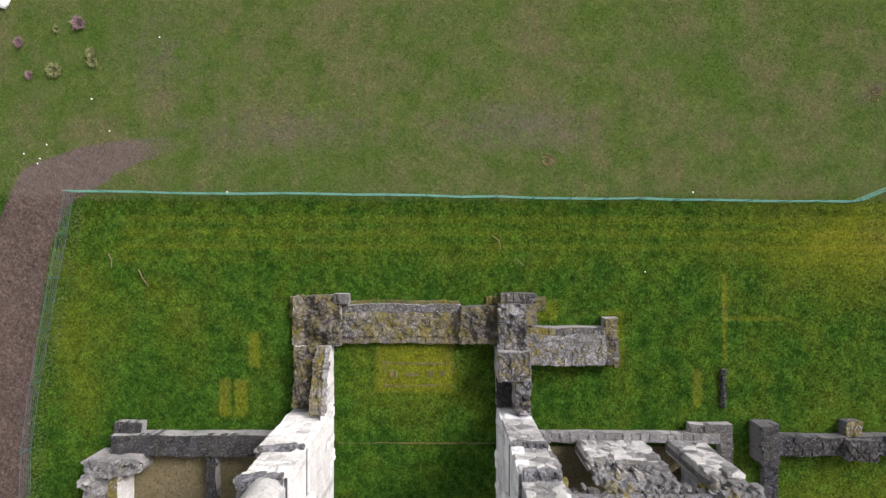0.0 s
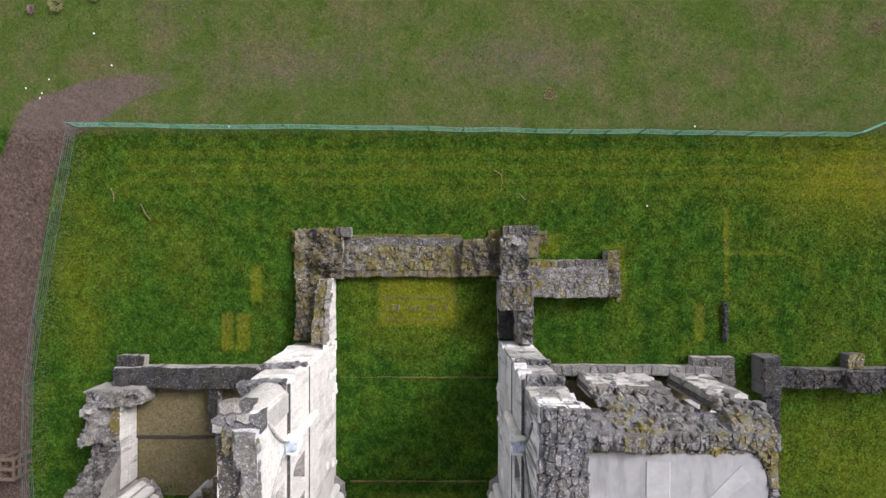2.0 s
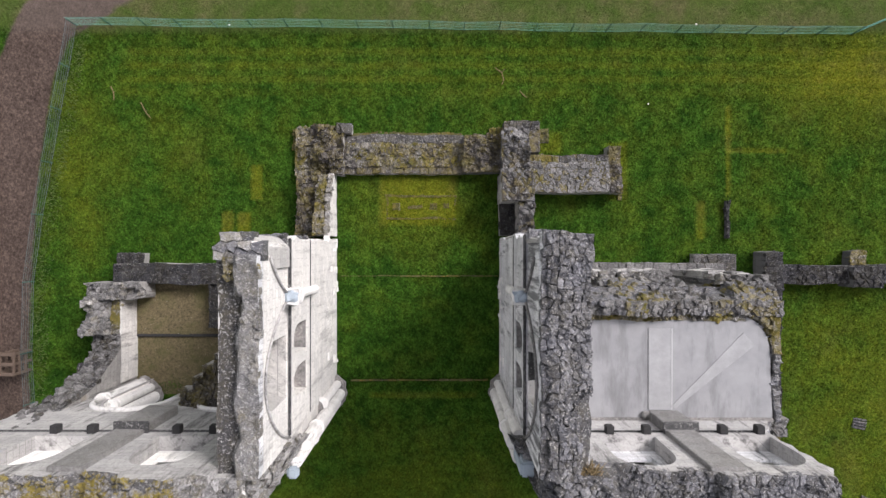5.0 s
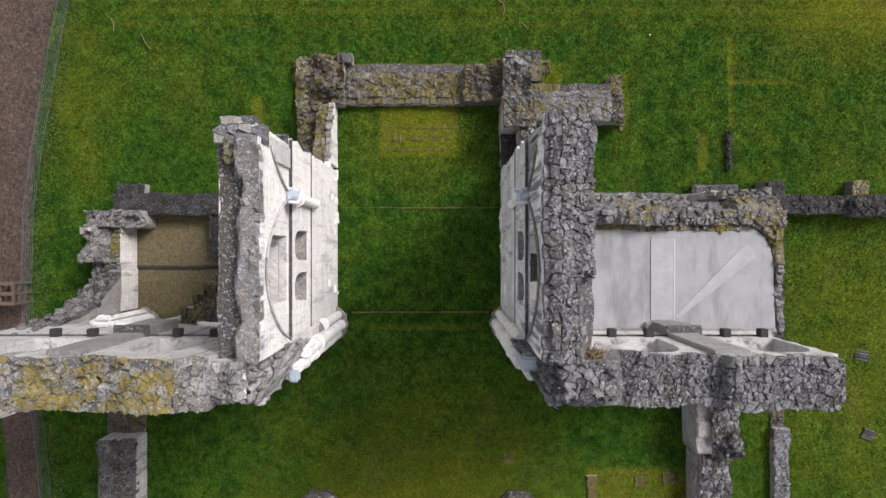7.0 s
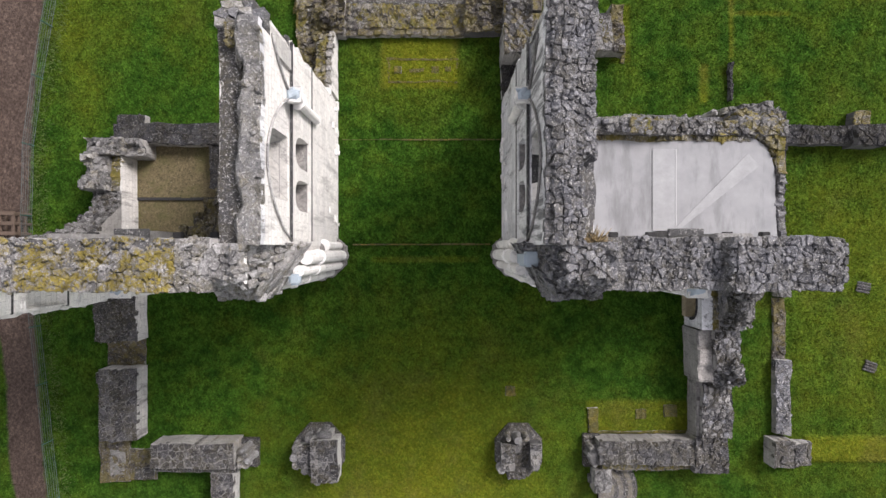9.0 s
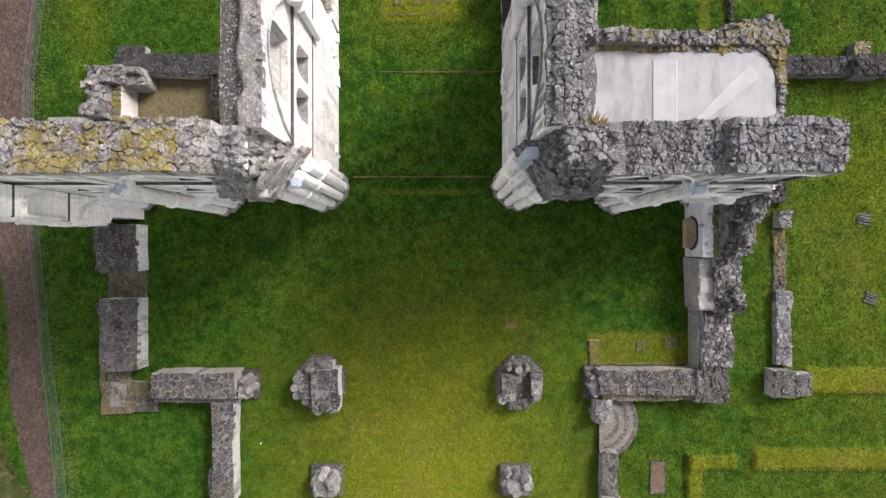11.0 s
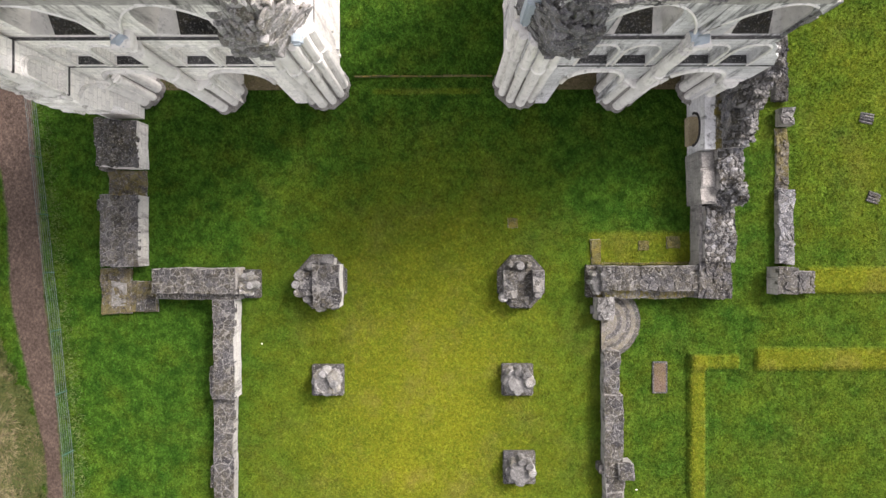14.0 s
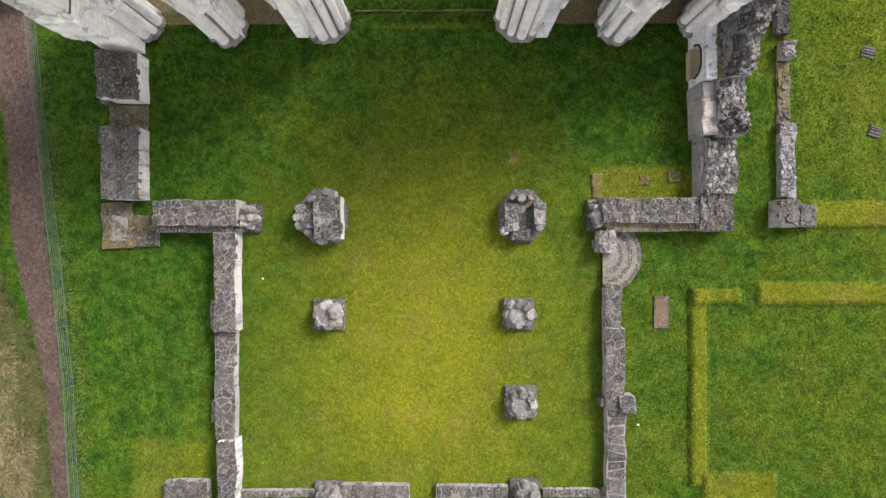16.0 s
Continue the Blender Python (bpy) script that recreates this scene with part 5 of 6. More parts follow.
# ---- chapels north ----
low_wall("wall_chapel_north", "low dark weathered back wall of the chapels", [(-16.0, -10.05, -7.4, -9.05, 0.95, 0.5), (-16.0, -9.05, -14.7, -8.55, 0.5)], LOWWALL, TOP_DARK, 0.42, 51)
low_wall("wall_chapel_corner_north", "broken grey rubble corner of the chapel", [
    (-16.8, -10.75, -14.3, -9.95, lambda x, y: math.floor((2.3 - 0.45 * max(0, x + 15.6) + 0.7 * rough(x, y, 1.3, 3)) / 0.3) * 0.3 + 0.08 * rough(x, y, 3.1, 3)),
    (-16.8, -12.4, -15.75, -10.75, lambda x, y: math.floor((2.2 + 0.9 * rough(x, y, 1.3, 4)) / 0.3) * 0.3 + 0.08 * rough(x, y, 3.1, 4))], LOWWALL, lambda x, y: TOP_PALE if (x * 6.1 + y * 3.7) % 1 < 0.4 else STUMP, 0.34, 52, proud=0.07, loose=45.0, big=0.1, aspect=0.7)
low_wall("wall_chapel_side_north", "ruined chapel side wall sweeping up to the transept", [
    (-16.6, -15.0, -15.3, -12.4, lambda x, y: math.floor((lerp(y, [(-15.0, 9.5), (-14.8, 7.0), (-14.4, 4.3), (-13.25, 2.1), (-12.4, 1.7)]) + 0.5 * rough(x, y, 1.6, 6)) / 0.32) * 0.32 + 0.1 * rough(x, y, 3.4, 6), 0.3),
    (-15.75, -12.4, -15.3, -10.75, 1.6, 0.5, TOP_MOSS)], LOWWALL, lambda x, y: STUMP if (x * 6.1 + y * 3.7) % 1 < 0.55 else SLAB, 0.34, 53, proud=0.07, loose=45.0, big=0.1, aspect=0.6)
cf = thing("wall_chapel_face_north", "pale plastered inner face of the chapel wall", "wall face", -15.28, -12.4, kind="structure")
boxpart("facing", (-15.32, -14.7, -0.05, -15.24, -10.05, 1.62), PALE, cf, 0.01)
low_wall("wall_vault_ledge_north", "mossy remains of the chapel vault on the wall", [
    (a_, b_, -7.35, c_, lambda x, y: 5.9 + 0.5 * (x + 9.2) + 0.4 * rough(x, y, 1.3, 4), 0.32, FOOTING) for a_, b_, c_ in ((-11.0, -14.84, -14.2), (-10.35, -14.2, -13.65), (-9.85, -13.65, -13.1), (-9.35, -13.1, -12.6))], LOWWALL, TOP_DARK, 0.34, 55, base=4.3, proud=0.12, loose=20.0, big=0.14)
low_wall("wall_chapel_divider_north", "low dark stub of the wall between chapels", [(-11.4, -12.2, -10.9, -10.05, 0.8)], LOWWALL, TOP_DARK, 0.4, 54)


def floor(name, rect, z, material, label):
    x0, y0, x1, y1 = rect
    bm = bmesh.new()
    bmesh.ops.create_grid(bm, x_segments=24, y_segments=16, size=0.5)
    for v in bm.verts:
        v.co = Vector((x0 + (v.co.x + 0.5) * (x1 - x0), y0 + (v.co.y + 0.5) * (y1 - y0), z + 0.02 * rough(v.co.x * 9, v.co.y * 9, 1.0, 2)))
    me = mesh_of(bm, name)
    me.materials.append(material)
    tagged(new(name, me), label, "floor", kind="structure")


floor("floor_chapel_north", (-15.3, -12.6, -7.3, -10.0), 0.16, GRAVEL, "brown gravel chapel floor, raised end")
floor("floor_chapel_north", (-15.3, -15.6, -6.8, -12.6), 0.06, GRAVEL, "brown gravel chapel floor")
floor("floor_chapel_south", (4.3, -15.6, 12.7, -9.8), 0.07, GRAVEL, "brown gravel chapel floor")
st = thing("step", "dark stone step across the chapel", "step", -11.3, -12.6, kind="structure")
boxpart("kerb", (-15.3, -12.72, 0, -6.9, -12.55, 0.17), DARKSTONE, st, 0.02)

# ---- chapels south, still roofed ----
EY0, EY1 = -10.75, -9.35


def chapel_south():
    w = thing("wall_chapel_south", "ruined chapel back wall with two broken window openings", "ruined wall", 8.6, -10, 0, kind="structure")
    body(w, (4.35, -9.5, 13.9, -9.0), lambda x, y: 0.55 + 0.04 * rough(x, y, 2), LOWWALL, -0.05, 0.2, "plinth", top_material=SLAB_DARK)
    stone_top(w, (4.35, -9.5, 13.9, -9.0), lambda x, y: 0.57, 0.75, STUMP, 63, 0.03)

    def put(u, v, d):
        return (u, EY1 - d, v)
    # piers between the torn windows: x0, x1, ragged heights of the front skin
    for x0, x1, hl, hr in ((4.35, 5.25, 4.7, 3.9), (6.75, 10.0, 2.9, 3.1), (11.25, 12.85, 4.4, 5.1)):
        n = 6
        top = [(x1 + (x0 - x1) * k / n, hr + (hl - hr) * k / n + 0.2 * rough(k, x0, 1.3)) for k in range(n + 1)]
        bm = prism([(x0, 0.3), (x1, 0.3), *top], [], 0.65, put)
        bm.transform(at(w))
        part("window_pier", bm, LOWPALE, w, "pale ashlar face between broken windows")
        face_stones(w, put, (x0, 0.6, x1, max(hl, hr)), 0.5, lambda u, v: LOWPALE if (u * 7 + v * 3) % 1 < 0.45 else (TOP_BRIGHT if (u * 3 + v * 5) % 1 < 0.5 else STUMP), int(x0 * 10), 0.1,
                    lambda u, v, x0=x0, x1=x1, hl=hl, hr=hr: v < hl + (hr - hl) * (u - x0) / (x1 - x0) + 0.1)

    def h(x, y):
        back = (EY1 - y) / (EY1 - EY0)
        front = lerp(x, [(4.35, 5.2), (5.2, 4.6), (5.3, 3.0), (6.7, 2.6), (6.8, 3.7), (10.0, 3.9), (10.1, 2.0), (11.2, 2.2), (11.3, 5.6), (12.9, 6.6)])
        z = front + (7.35 - front) * min(1.0, max(0.0, back - 0.12) / 0.62) ** 0.7
        z += 0.22 * rough(x, y, 0.9, 2)
        return math.floor(z / 0.42) * 0.42 + 0.2 + 0.06 * rough(x, y, 2.4, 5) if z < 6.9 else z

    def gap(x, y):
        return (5.35 < x < 6.65 or 10.1 < x < 11.15) and y > -9.85
    for x0, x1 in ((4.4, 5.3), (6.7, 10.05), (11.2, 12.85)):
        body(w, (x0, EY0 + 0.9, x1, EY1 - 0.25), lambda x, y: h(x, y) - 0.004, CORE, 0.3, 0.14, "wall_core", top_material=TOP_GREY)
    body(w, (4.4, EY0, 12.85, EY0 + 0.9), lambda x, y: h(x, y) - 0.004, CORE, 5.9, 0.14, "wall_core", top_material=TOP_GREY)
    stone_top(w, (4.4, EY0, 12.85, EY1 + 0.02), h, 0.31, lambda x, y: (TOP_PALE if rough(x, y, 0.7, 8) > 0.0 else STUMP) if y > -9.7 else (TOP_MOSS if x < 5.3 or (x > 11.9 and y < -9.9) or rough(x, y, 0.6, 21) > 0.15 else (SLAB, STUMP, SLAB)[int((x * 13.7 + y * 7.1) % 3)]), 61, 0.08, skip=gap, sink=0.5, loose=35.0, big=0.1, aspect=0.75)
    low_wall("parapet", "rubble parapet with moss along the roof edge", [
        (4.4, -10.85, 12.9, -10.3, lambda x, y: 7.5 + 0.2 * rough(x, y, 0.8, 4) + (0.25 if 6 < x < 8.6 else 0.0), 0.3, lambda x, y: TOP_MOSS if x < 5.6 or x > 11.4 or rough(x, y, 0.7, 13) > 0.25 else (SLAB, STUMP, TOP_GREY)[int((x * 13.7 + y * 7.1) % 3)]),
        (12.5, -12.3, 12.9, -10.85, lambda x, y: 7.4 + 0.15 * rough(x, y, 1, 5), 0.3, TOP_MOSS), (11.3, -12.3, 12.5, -10.85, lambda x, y: (7.4 if ((x - 11.35) / 1.2) ** 2 + ((y + 12.3) / 1.48) ** 2 > 1.0 else 7.1) + 0.06 * rough(x, y, 1, 5), 0.25, TOP_MOSS), (12.6, -14.9, 12.88, -12.3, lambda x, y: 7.3 + 0.05 * rough(x, y, 2, 5), 0.26, TOP_GREY), (4.4, -11.06, 11.6, -10.85, lambda x, y: 7.33 + 0.03 * rough(x, y, 2, 5), 0.2, TOP_MOSS)], CORE, TOP_LICHEN, 0.33, 62, base=7.0, proud=0.12)
    sw = thing("wall_chapel_side_south", "plain ashlar side wall of the roofed chapel", "wall", 12.6, -12.5, 0, kind="structure")
    boxpart("wall", (12.1, -14.9, -0.05, 12.75, -10.75, 7.18), GREYASH, sw, 0.02)
    r = thing("roof_chapel_south", "pale grey screeded flat roof over the vaulted chapels", "roof", 8.5, -12.8, 7.2, kind="structure")
    corner = [(11.35 + 1.15 * math.sin(k * math.pi / 16), -12.3 + 1.42 * math.cos(k * math.pi / 16)) for k in range(9)]
    bm = prism([(4.25, -14.9), (4.25, -10.88), *corner, (12.6, -14.9)], [], 0.2, lambda u, v, d: (u, v, 7.1 + d))
    bm.transform(at(r))
    part("slab", bm, ROOF, r)
    boxpart("raised_panel", (7.85, -14.45, 7.29, 8.72, -11.35, 7.335), ROOF2, r, 0.012, "raised pale screed panel")
    boxpart("screed_joint", (8.74, -14.45, 7.29, 8.78, -11.35, 7.312), LEADLINE, r, 0.0, "thin pale joint line")
    # a shallow fillet that fans out over the vault
    for a, b, wd in (((8.82, -14.35), (11.7, -11.75), 0.2),):
        d = Vector((b[0] - a[0], b[1] - a[1], 0)).normalized()
        s = Vector((-d.y, d.x, 0)) * wd
        bm = bmesh.new()
        q = [Vector((*a, 0)) - s * 0.4, Vector((*b, 0)) - s * 1.6, Vector((*b, 0)) + s * 1.6, Vector((*a, 0)) + s * 0.4]
        lo = [bm.verts.new(p + Vector((0, 0, 7.295))) for p in q]
        hi = [bm.verts.new(p + Vector((0, 0, 7.325))) for p in q]
        bm.faces.new(hi)
        for k in range(4):
            bm.faces.new((lo[k], lo[(k + 1) % 4], hi[(k + 1) % 4], hi[k]))
        bm.transform(at(r))
        part("screed_fillet", bm, ROOF2, r)
    boxpart("gutter_kerb", (4.7, -14.9, 7.25, 12.6, -14.75, 7.42), WORN, r, 0.03, "stone kerb along the transept wall")
    boxpart("water_table", (7.6, -14.75, 7.28, 9.0, -14.5, 7.5), STRINGPALE, r, 0.04, "sloping stone water table")


chapel_south()

# ---- low walls of the presbytery's east end ----
low_wall("wall_presbytery_east", "low mossy east wall of the presbytery", [
    (-4.9, -4.3, 1.0, -3.1, lambda x, y: 0.45 + 0.16 * rough(x, y, 1.4, 3) + 0.08 * rough(x, y, 4.0, 3), 0.3), (-5.0, -4.62, 1.0, -4.3, 0.4, 0.7, FOOTING),
    (-4.9, -3.1, 1.0, -2.68, 0.42, 1.0, SLAB_DARK), (-4.9, -2.68, 0.9, -2.5, 0.06, 0.4, MOSSY)], LOWWALL, lambda x, y: TOP_MOSS if (x * 6.7 + y * 4.3) % 1 < 0.6 else FOOTING, 0.3, 71, loose=90.0, big=0.09)
low_wall("wall_presbytery_corner_north", "ruined mossy corner of the presbytery", [
    (-6.5, -4.7, -4.85, -2.25, lambda x, y: math.floor((0.85 + 0.7 * rough(x, y, 1.1, 2) - 0.5 * max(0.0, -5.9 - x)) / 0.22) * 0.22 + 0.2 * rough(x, y, 2.8, 2)), (-7.3, -4.7, -6.5, -2.3, lambda x, y: 0.35 + 0.2 * rough(x, y, 1.5, 4), 0.36, TOP_MOSS),
    (-5.2, -2.6, -4.5, -2.15, 0.7, 0.5, SLAB_DARK), (-7.5, -3.4, -7.3, -2.3, 0.05, 0.3, MOSSY)], LOWWALL, FOOTING, 0.3, 72, proud=0.14, loose=60.0, big=0.13)
low_wall("wall_presbytery_low_north", "broken presbytery wall with pale plastered inner face", [
    (-6.1, -7.7, -5.55, -4.7, lambda x, y: lerp(y, [(-7.7, 2.3), (-6.4, 1.7), (-4.7, 0.9)]) + 0.25 * rough(x, y, 1.2, 3) + 0.15 * rough(x, y, 3.3, 3)),
    (-5.55, -7.7, -5.3, -4.7, lambda x, y: lerp(y, [(-7.7, 2.3), (-6.4, 1.8), (-4.7, 1.1)]) + 0.12 * rough(x, y, 1.2, 3), 0.4, TOP_PALE),
    (-7.15, -7.7, -6.1, -4.7, lambda x, y: 0.8 + 0.35 * rough(x, y, 1.2, 3) + 0.25 * rough(x, y, 3.0, 3), 0.34, FOOTING)], PALE, TOP_MOSS, 0.3, 73, proud=0.13, loose=60.0, big=0.12)
low_wall("wall_presbytery_corner_south", "ruined grey corner of the presbytery", [
    (1.0, -4.6, 2.85, -2.75, lambda x, y: 0.9 + 0.4 * rough(x, y, 1.2, 2) + 0.25 * rough(x, y, 3.1, 2), 0.3, FOOTING), (2.85, -4.75, 4.2, -2.6, lambda x, y: 1.7 + 0.45 * rough(x, y, 1.2, 2) + 0.15 * rough(x, y, 3.2, 2), 0.32, lambda x, y: FOOTING if (x * 6.7 + y * 4.3) % 1 < 0.35 else (SLAB if (x * 3.9 + y * 8.1) % 1 < 0.5 else STUMP)),
    (3.0, -2.6, 4.75, -2.1, 0.9, 0.6, SLAB_DARK), (4.2, -3.65, 4.75, -2.6, 1.1, 0.5, FOOTING), (2.3, -2.75, 3.0, -2.3, 0.2, 0.4, MOSSY), (4.75, -3.0, 5.3, -2.3, 0.1, 0.4, MOSSY)], LOWDARK, TOP_GREY, 0.4, 74, proud=0.08, loose=60.0, big=0.11, bed=FOOTING)
low_wall("wall_presbytery_low_south", "broken grey presbytery wall with a dark recess", [
    (2.75, -6.1, 4.25, -4.75, lambda x, y: 2.45 + 0.25 * rough(x, y, 1, 2) + 0.15 * rough(x, y, 3.0, 2), 0.34), (3.55, -7.7, 4.25, -6.1, lambda x, y: 2.1 + 0.3 * rough(x, y, 1, 3) + 0.15 * rough(x, y, 3.0, 3), 0.34),
    (2.8, -7.7, 3.55, -6.1, 0.5, 0.4, TOP_DARK)], LOWWALL, lambda x, y: FOOTING if (x * 6.7 + y * 4.3) % 1 < 0.35 else (SLAB if (x * 3.9 + y * 8.1) % 1 < 0.5 else STUMP), 0.34, 75, proud=0.08, loose=50.0, big=0.11)
low_wall("wall_buttress_stub", "low rubble wall stub with straw-coloured moss", [(4.25, -5.6, 8.1, -4.1, 1.05, 0.3), (5.6, -4.1, 8.1, -3.75, 1.0, 0.9, SLAB_DARK), (4.25, -4.1, 5.6, -3.75, 0.95, 0.4, TOP_MOSS), (8.1, -5.6, 8.75, -3.3, lambda x, y: 0.8 + 0.3 * rough(x, y, 1.5, 4), 0.34, FOOTING), (8.75, -5.9, 8.95, -3.3, 0.06, 0.4, MOSSY)], LOWWALL, lambda x, y: STUMP if (x * 6.7 + y * 4.3) % 1 < 0.65 else TOP_MOSS, 0.3, 76, bed=FOOTING, proud=0.05, loose=80.0, big=0.08)
low_wall("wall_plinth_south", "low plinth block beside the chapel", [(12.4, -9.4, 14.5, -8.55, 0.5), (13.9, -10.6, 14.55, -9.4, 0.45)], LOWWALL, SLAB, 0.8, 77, proud=0.03)
low_wall("wall_kerb_stone", "thin dark kerb stones set in the grass", [(14.1, -7.75, 14.28, -5.9, 0.26, 0.3)], LOWDARK, TOP_DARK, 0.3, 78)

# ---- low walls south of the church ----
low_wall("wall_outer_south", "low dark wall running along the chapels", [
    (15.55, -10.3, 16.1, -8.42, 1.25, 0.4), (16.1, -10.3, 16.6, -8.45, 0.85, 0.4), (16.1, -16.2, 16.75, -10.2, 0.4, 0.4)], LOWDARK, TOP_DARK, 0.4, 81)
low_wall("wall_outer_branch", "low coursed wall with a buttress block", [
    (16.6, -10.0, 23.5, -9.1, 0.75, 0.34), (19.85, -10.15, 21.2, -9.15, lambda x, y: 1.15 + 0.15 * rough(x, y, 1.4), 0.4), (20.0, -9.1, 20.85, -8.4, 0.6, 0.4, TOP_MOSS)], LOWDARK, TOP_DARK, 0.36, 82)
low_wall("wall_outer_low_south", "low narrow wall in the lawn", [(16.3, -24.3, 17.05, -20.6, 0.45, 0.32), (16.3, -20.6, 16.9, -17.6, 0.15, 0.4, FOOTING), (16.35, -17.5, 16.95, -16.6, lambda x, y: 0.7 + 0.4 * rough(x, y, 1.9, 3), 0.28, STUMP)], LOWWALL, TOP_GREY, 0.34, 83)
low_wall("wall_outer_end", "stepped end block of the low wall", [(15.9, -25.75, 17.0, -24.45, 1.0, 0.5), (17.0, -25.7, 18.0, -24.6, lambda x, y: 1.0 - 0.5 * (x - 17.0), 0.45)], LOWWALL, SLAB_DARK, 0.5, 84)

# ---- nave ----
low_wall("wall_nave_north", "long low nave wall with pale inner face", [
    (-11.25, -30.7, -10.23, -25.9, 1.08, 0.42), (-11.5, -30.65, -11.25, -29.2, 0.7, 0.6, SLAB_DARK),
    (-11.35, -36.0, -10.4, -30.7, 0.6, 0.44, SLAB, LOWWALL), (-11.6, -35.2, -11.35, -34.2, 0.4, 0.5, SLAB_DARK), (-11.15, -42, -10.23, -36.0, 0.95, 0.42)],
    LOWPALE, SLAB, 0.5, 91, rugged=0.2, proud=0.035, bed=MORTAR, loose=18.0, big=0.09, gap=0.925)
low_wall("wall_nave_south", "long low nave wall of dark weathered stone", [
    (7.65, -30.6, 8.4, -28.5, 0.65, 0.5), (7.7, -42, 8.6, -34.6, 0.7, 0.7), (7.65, -34.6, 8.55, -30.6, 0.8, 0.6), (8.3, -34.7, 9.0, -33.9, 1.0, 0.6)], LOWWALL, SLAB, 0.5, 92, rugged=0.12, proud=0.035, loose=18.0, big=0.09, bed=MORTAR, gap=0.925)
low_wall("wall_rood_screen", "very low screen wall across the nave", [
    (-10.2, -38.95, -6.6, -38.6, 0.3, 0.5), (-5.3, -39.0, -1.9, -38.3, 0.45, 0.5), (-0.6, -39.0, 2.9, -38.4, 0.4, 0.5), (4.6, -39.0, 7.7, -38.6, 0.3, 0.5)], LOWWALL, SLAB_DARK, 0.5, 93, proud=0.04, bed=MORTAR)
low_wall("wall_slab_block", "flat rubble block outside the nave", [(-13.9, -40, -11.8, -38.1, 0.5, 0.36)], LOWWALL, SLAB, 0.36, 94)


def pier_base(name, x0, y0, x1, y1, label, shape, seed):
    """The stump of a nave pier: a plinth with broken clustered shafts on it."""
    cx, cy, rx, ry = (x0 + x1) / 2, (y0 + y1) / 2, (x1 - x0) / 2, (y1 - y0) / 2
    p = thing(name, label, "pier stump", cx, cy, 0, "nave pier stumps")
    rng = random.Random(seed)
    if shape != "small":
        for g, z0, z1 in ((1.08, -0.1, 0.18), (1.0, 0.18, 0.38)):
            bm = lathe(bmesh.new(), 0, 0, [(g, z0), (g, z1 - 0.05), (g - 0.06, z1)], 8, math.pi / 8)
            bmesh.ops.scale(bm, vec=(rx, ry, 1), verts=bm.verts)
            part("plinth", bm, SLAB_DARK, p)
    else:
        bm = box(bmesh.new(), -rx, -ry, -0.1, rx, ry, 0.3, 0.04)
        part("plinth", bm, SLAB_DARK, p)
        core, tall = 0.7, 1.45 if "pale" in label else 1.25
    if shape != "small":
        def blocks(x0, y0, x1, y1, z, stone, seed_):
            f = lambda x, y: z + 0.12 * rough(x, y, 1.3, seed_)
            body(p, (x0, y0, x1, y1), lambda x, y: f(x, y) - 0.004, LOWPALE if shape == "big" else LOWDARK, 0.3, 0.16, "core", wob=0.02, top_material=MORTAR)
            stone_top(p, (x0, y0, x1, y1), f, 0.42, stone, seed_, 0.06, 0.94, loose=16.0, big=0.08, aspect=1.0)
        if shape == "big":
            blocks(cx - 0.22, cy - 1.15, cx + 1.08, cy + 0.85, 1.35, SLAB, seed)
            blocks(cx + 0.0, cy + 0.85, cx + 0.75, cy + 1.15, 1.1, STUMP, seed + 4)
            blocks(cx - 0.95, cy - 0.62, cx - 0.22, cy + 0.45, 1.05, SLAB, seed + 1)
            shafts = [(-1.0, -0.5, 0.22, 1.0), (-1.1, -0.1, 0.2, 1.1), (-1.0, 0.32, 0.22, 1.0), (-0.6, -0.8, 0.2, 0.9), (-0.42, 0.75, 0.2, 0.95), (0.05, -1.22, 0.2, 1.15), (0.35, 1.1, 0.2, 1.3), (0.75, -1.1, 0.2, 1.2)]
        else:
            blocks(cx - 0.95, cy - 0.75, cx - 0.3, cy + 0.55, 0.95, SLAB_DARK, seed)
            blocks(cx - 0.6, cy - 1.2, cx + 0.25, cy - 0.7, 0.8, SLAB_DARK, seed + 1)
            blocks(cx + 0.45, cy - 0.45, cx + 1.0, cy + 0.6, 1.0, SLAB_DARK, seed + 2)
            blocks(cx - 0.3, cy - 0.7, cx + 0.45, cy + 0.5, 0.5, SLAB_DARK, seed + 3)
            shafts = [(-0.6, 0.85, 0.13, 1.15), (-0.15, 0.8, 0.2, 1.2), (0.28, 0.85, 0.13, 1.15), (-0.15, 0.25, 0.2, 0.8), (0.75, -0.6, 0.2, 0.9), (-0.9, -0.75, 0.2, 0.85)]
        for k, (u, v, r, z1) in enumerate(shafts):
            bm = lathe(bmesh.new(), u, v, [(r * 1.25, 0.3), (r * 1.25, 0.42), (r, 0.5), (r, z1 - 0.05), (r * 0.88, z1)], 10)
            for q in bm.verts:
                if q.co.z > 0.6:
                    q.co.z += rng.uniform(-0.02, 0.02)
            part("shaft", bm, TOP_PALE if k in (0, 2, 5) else STUMP, p)
        return
    bm = lathe(bmesh.new(), 0, 0, [(core, 0.3), (core * 0.96, tall * 0.72), (core * 0.3, tall * 0.8)], 10)
    bmesh.ops.scale(bm, vec=(rx, ry, 1), verts=bm.verts)
    part("core", bm, STUMP, p)
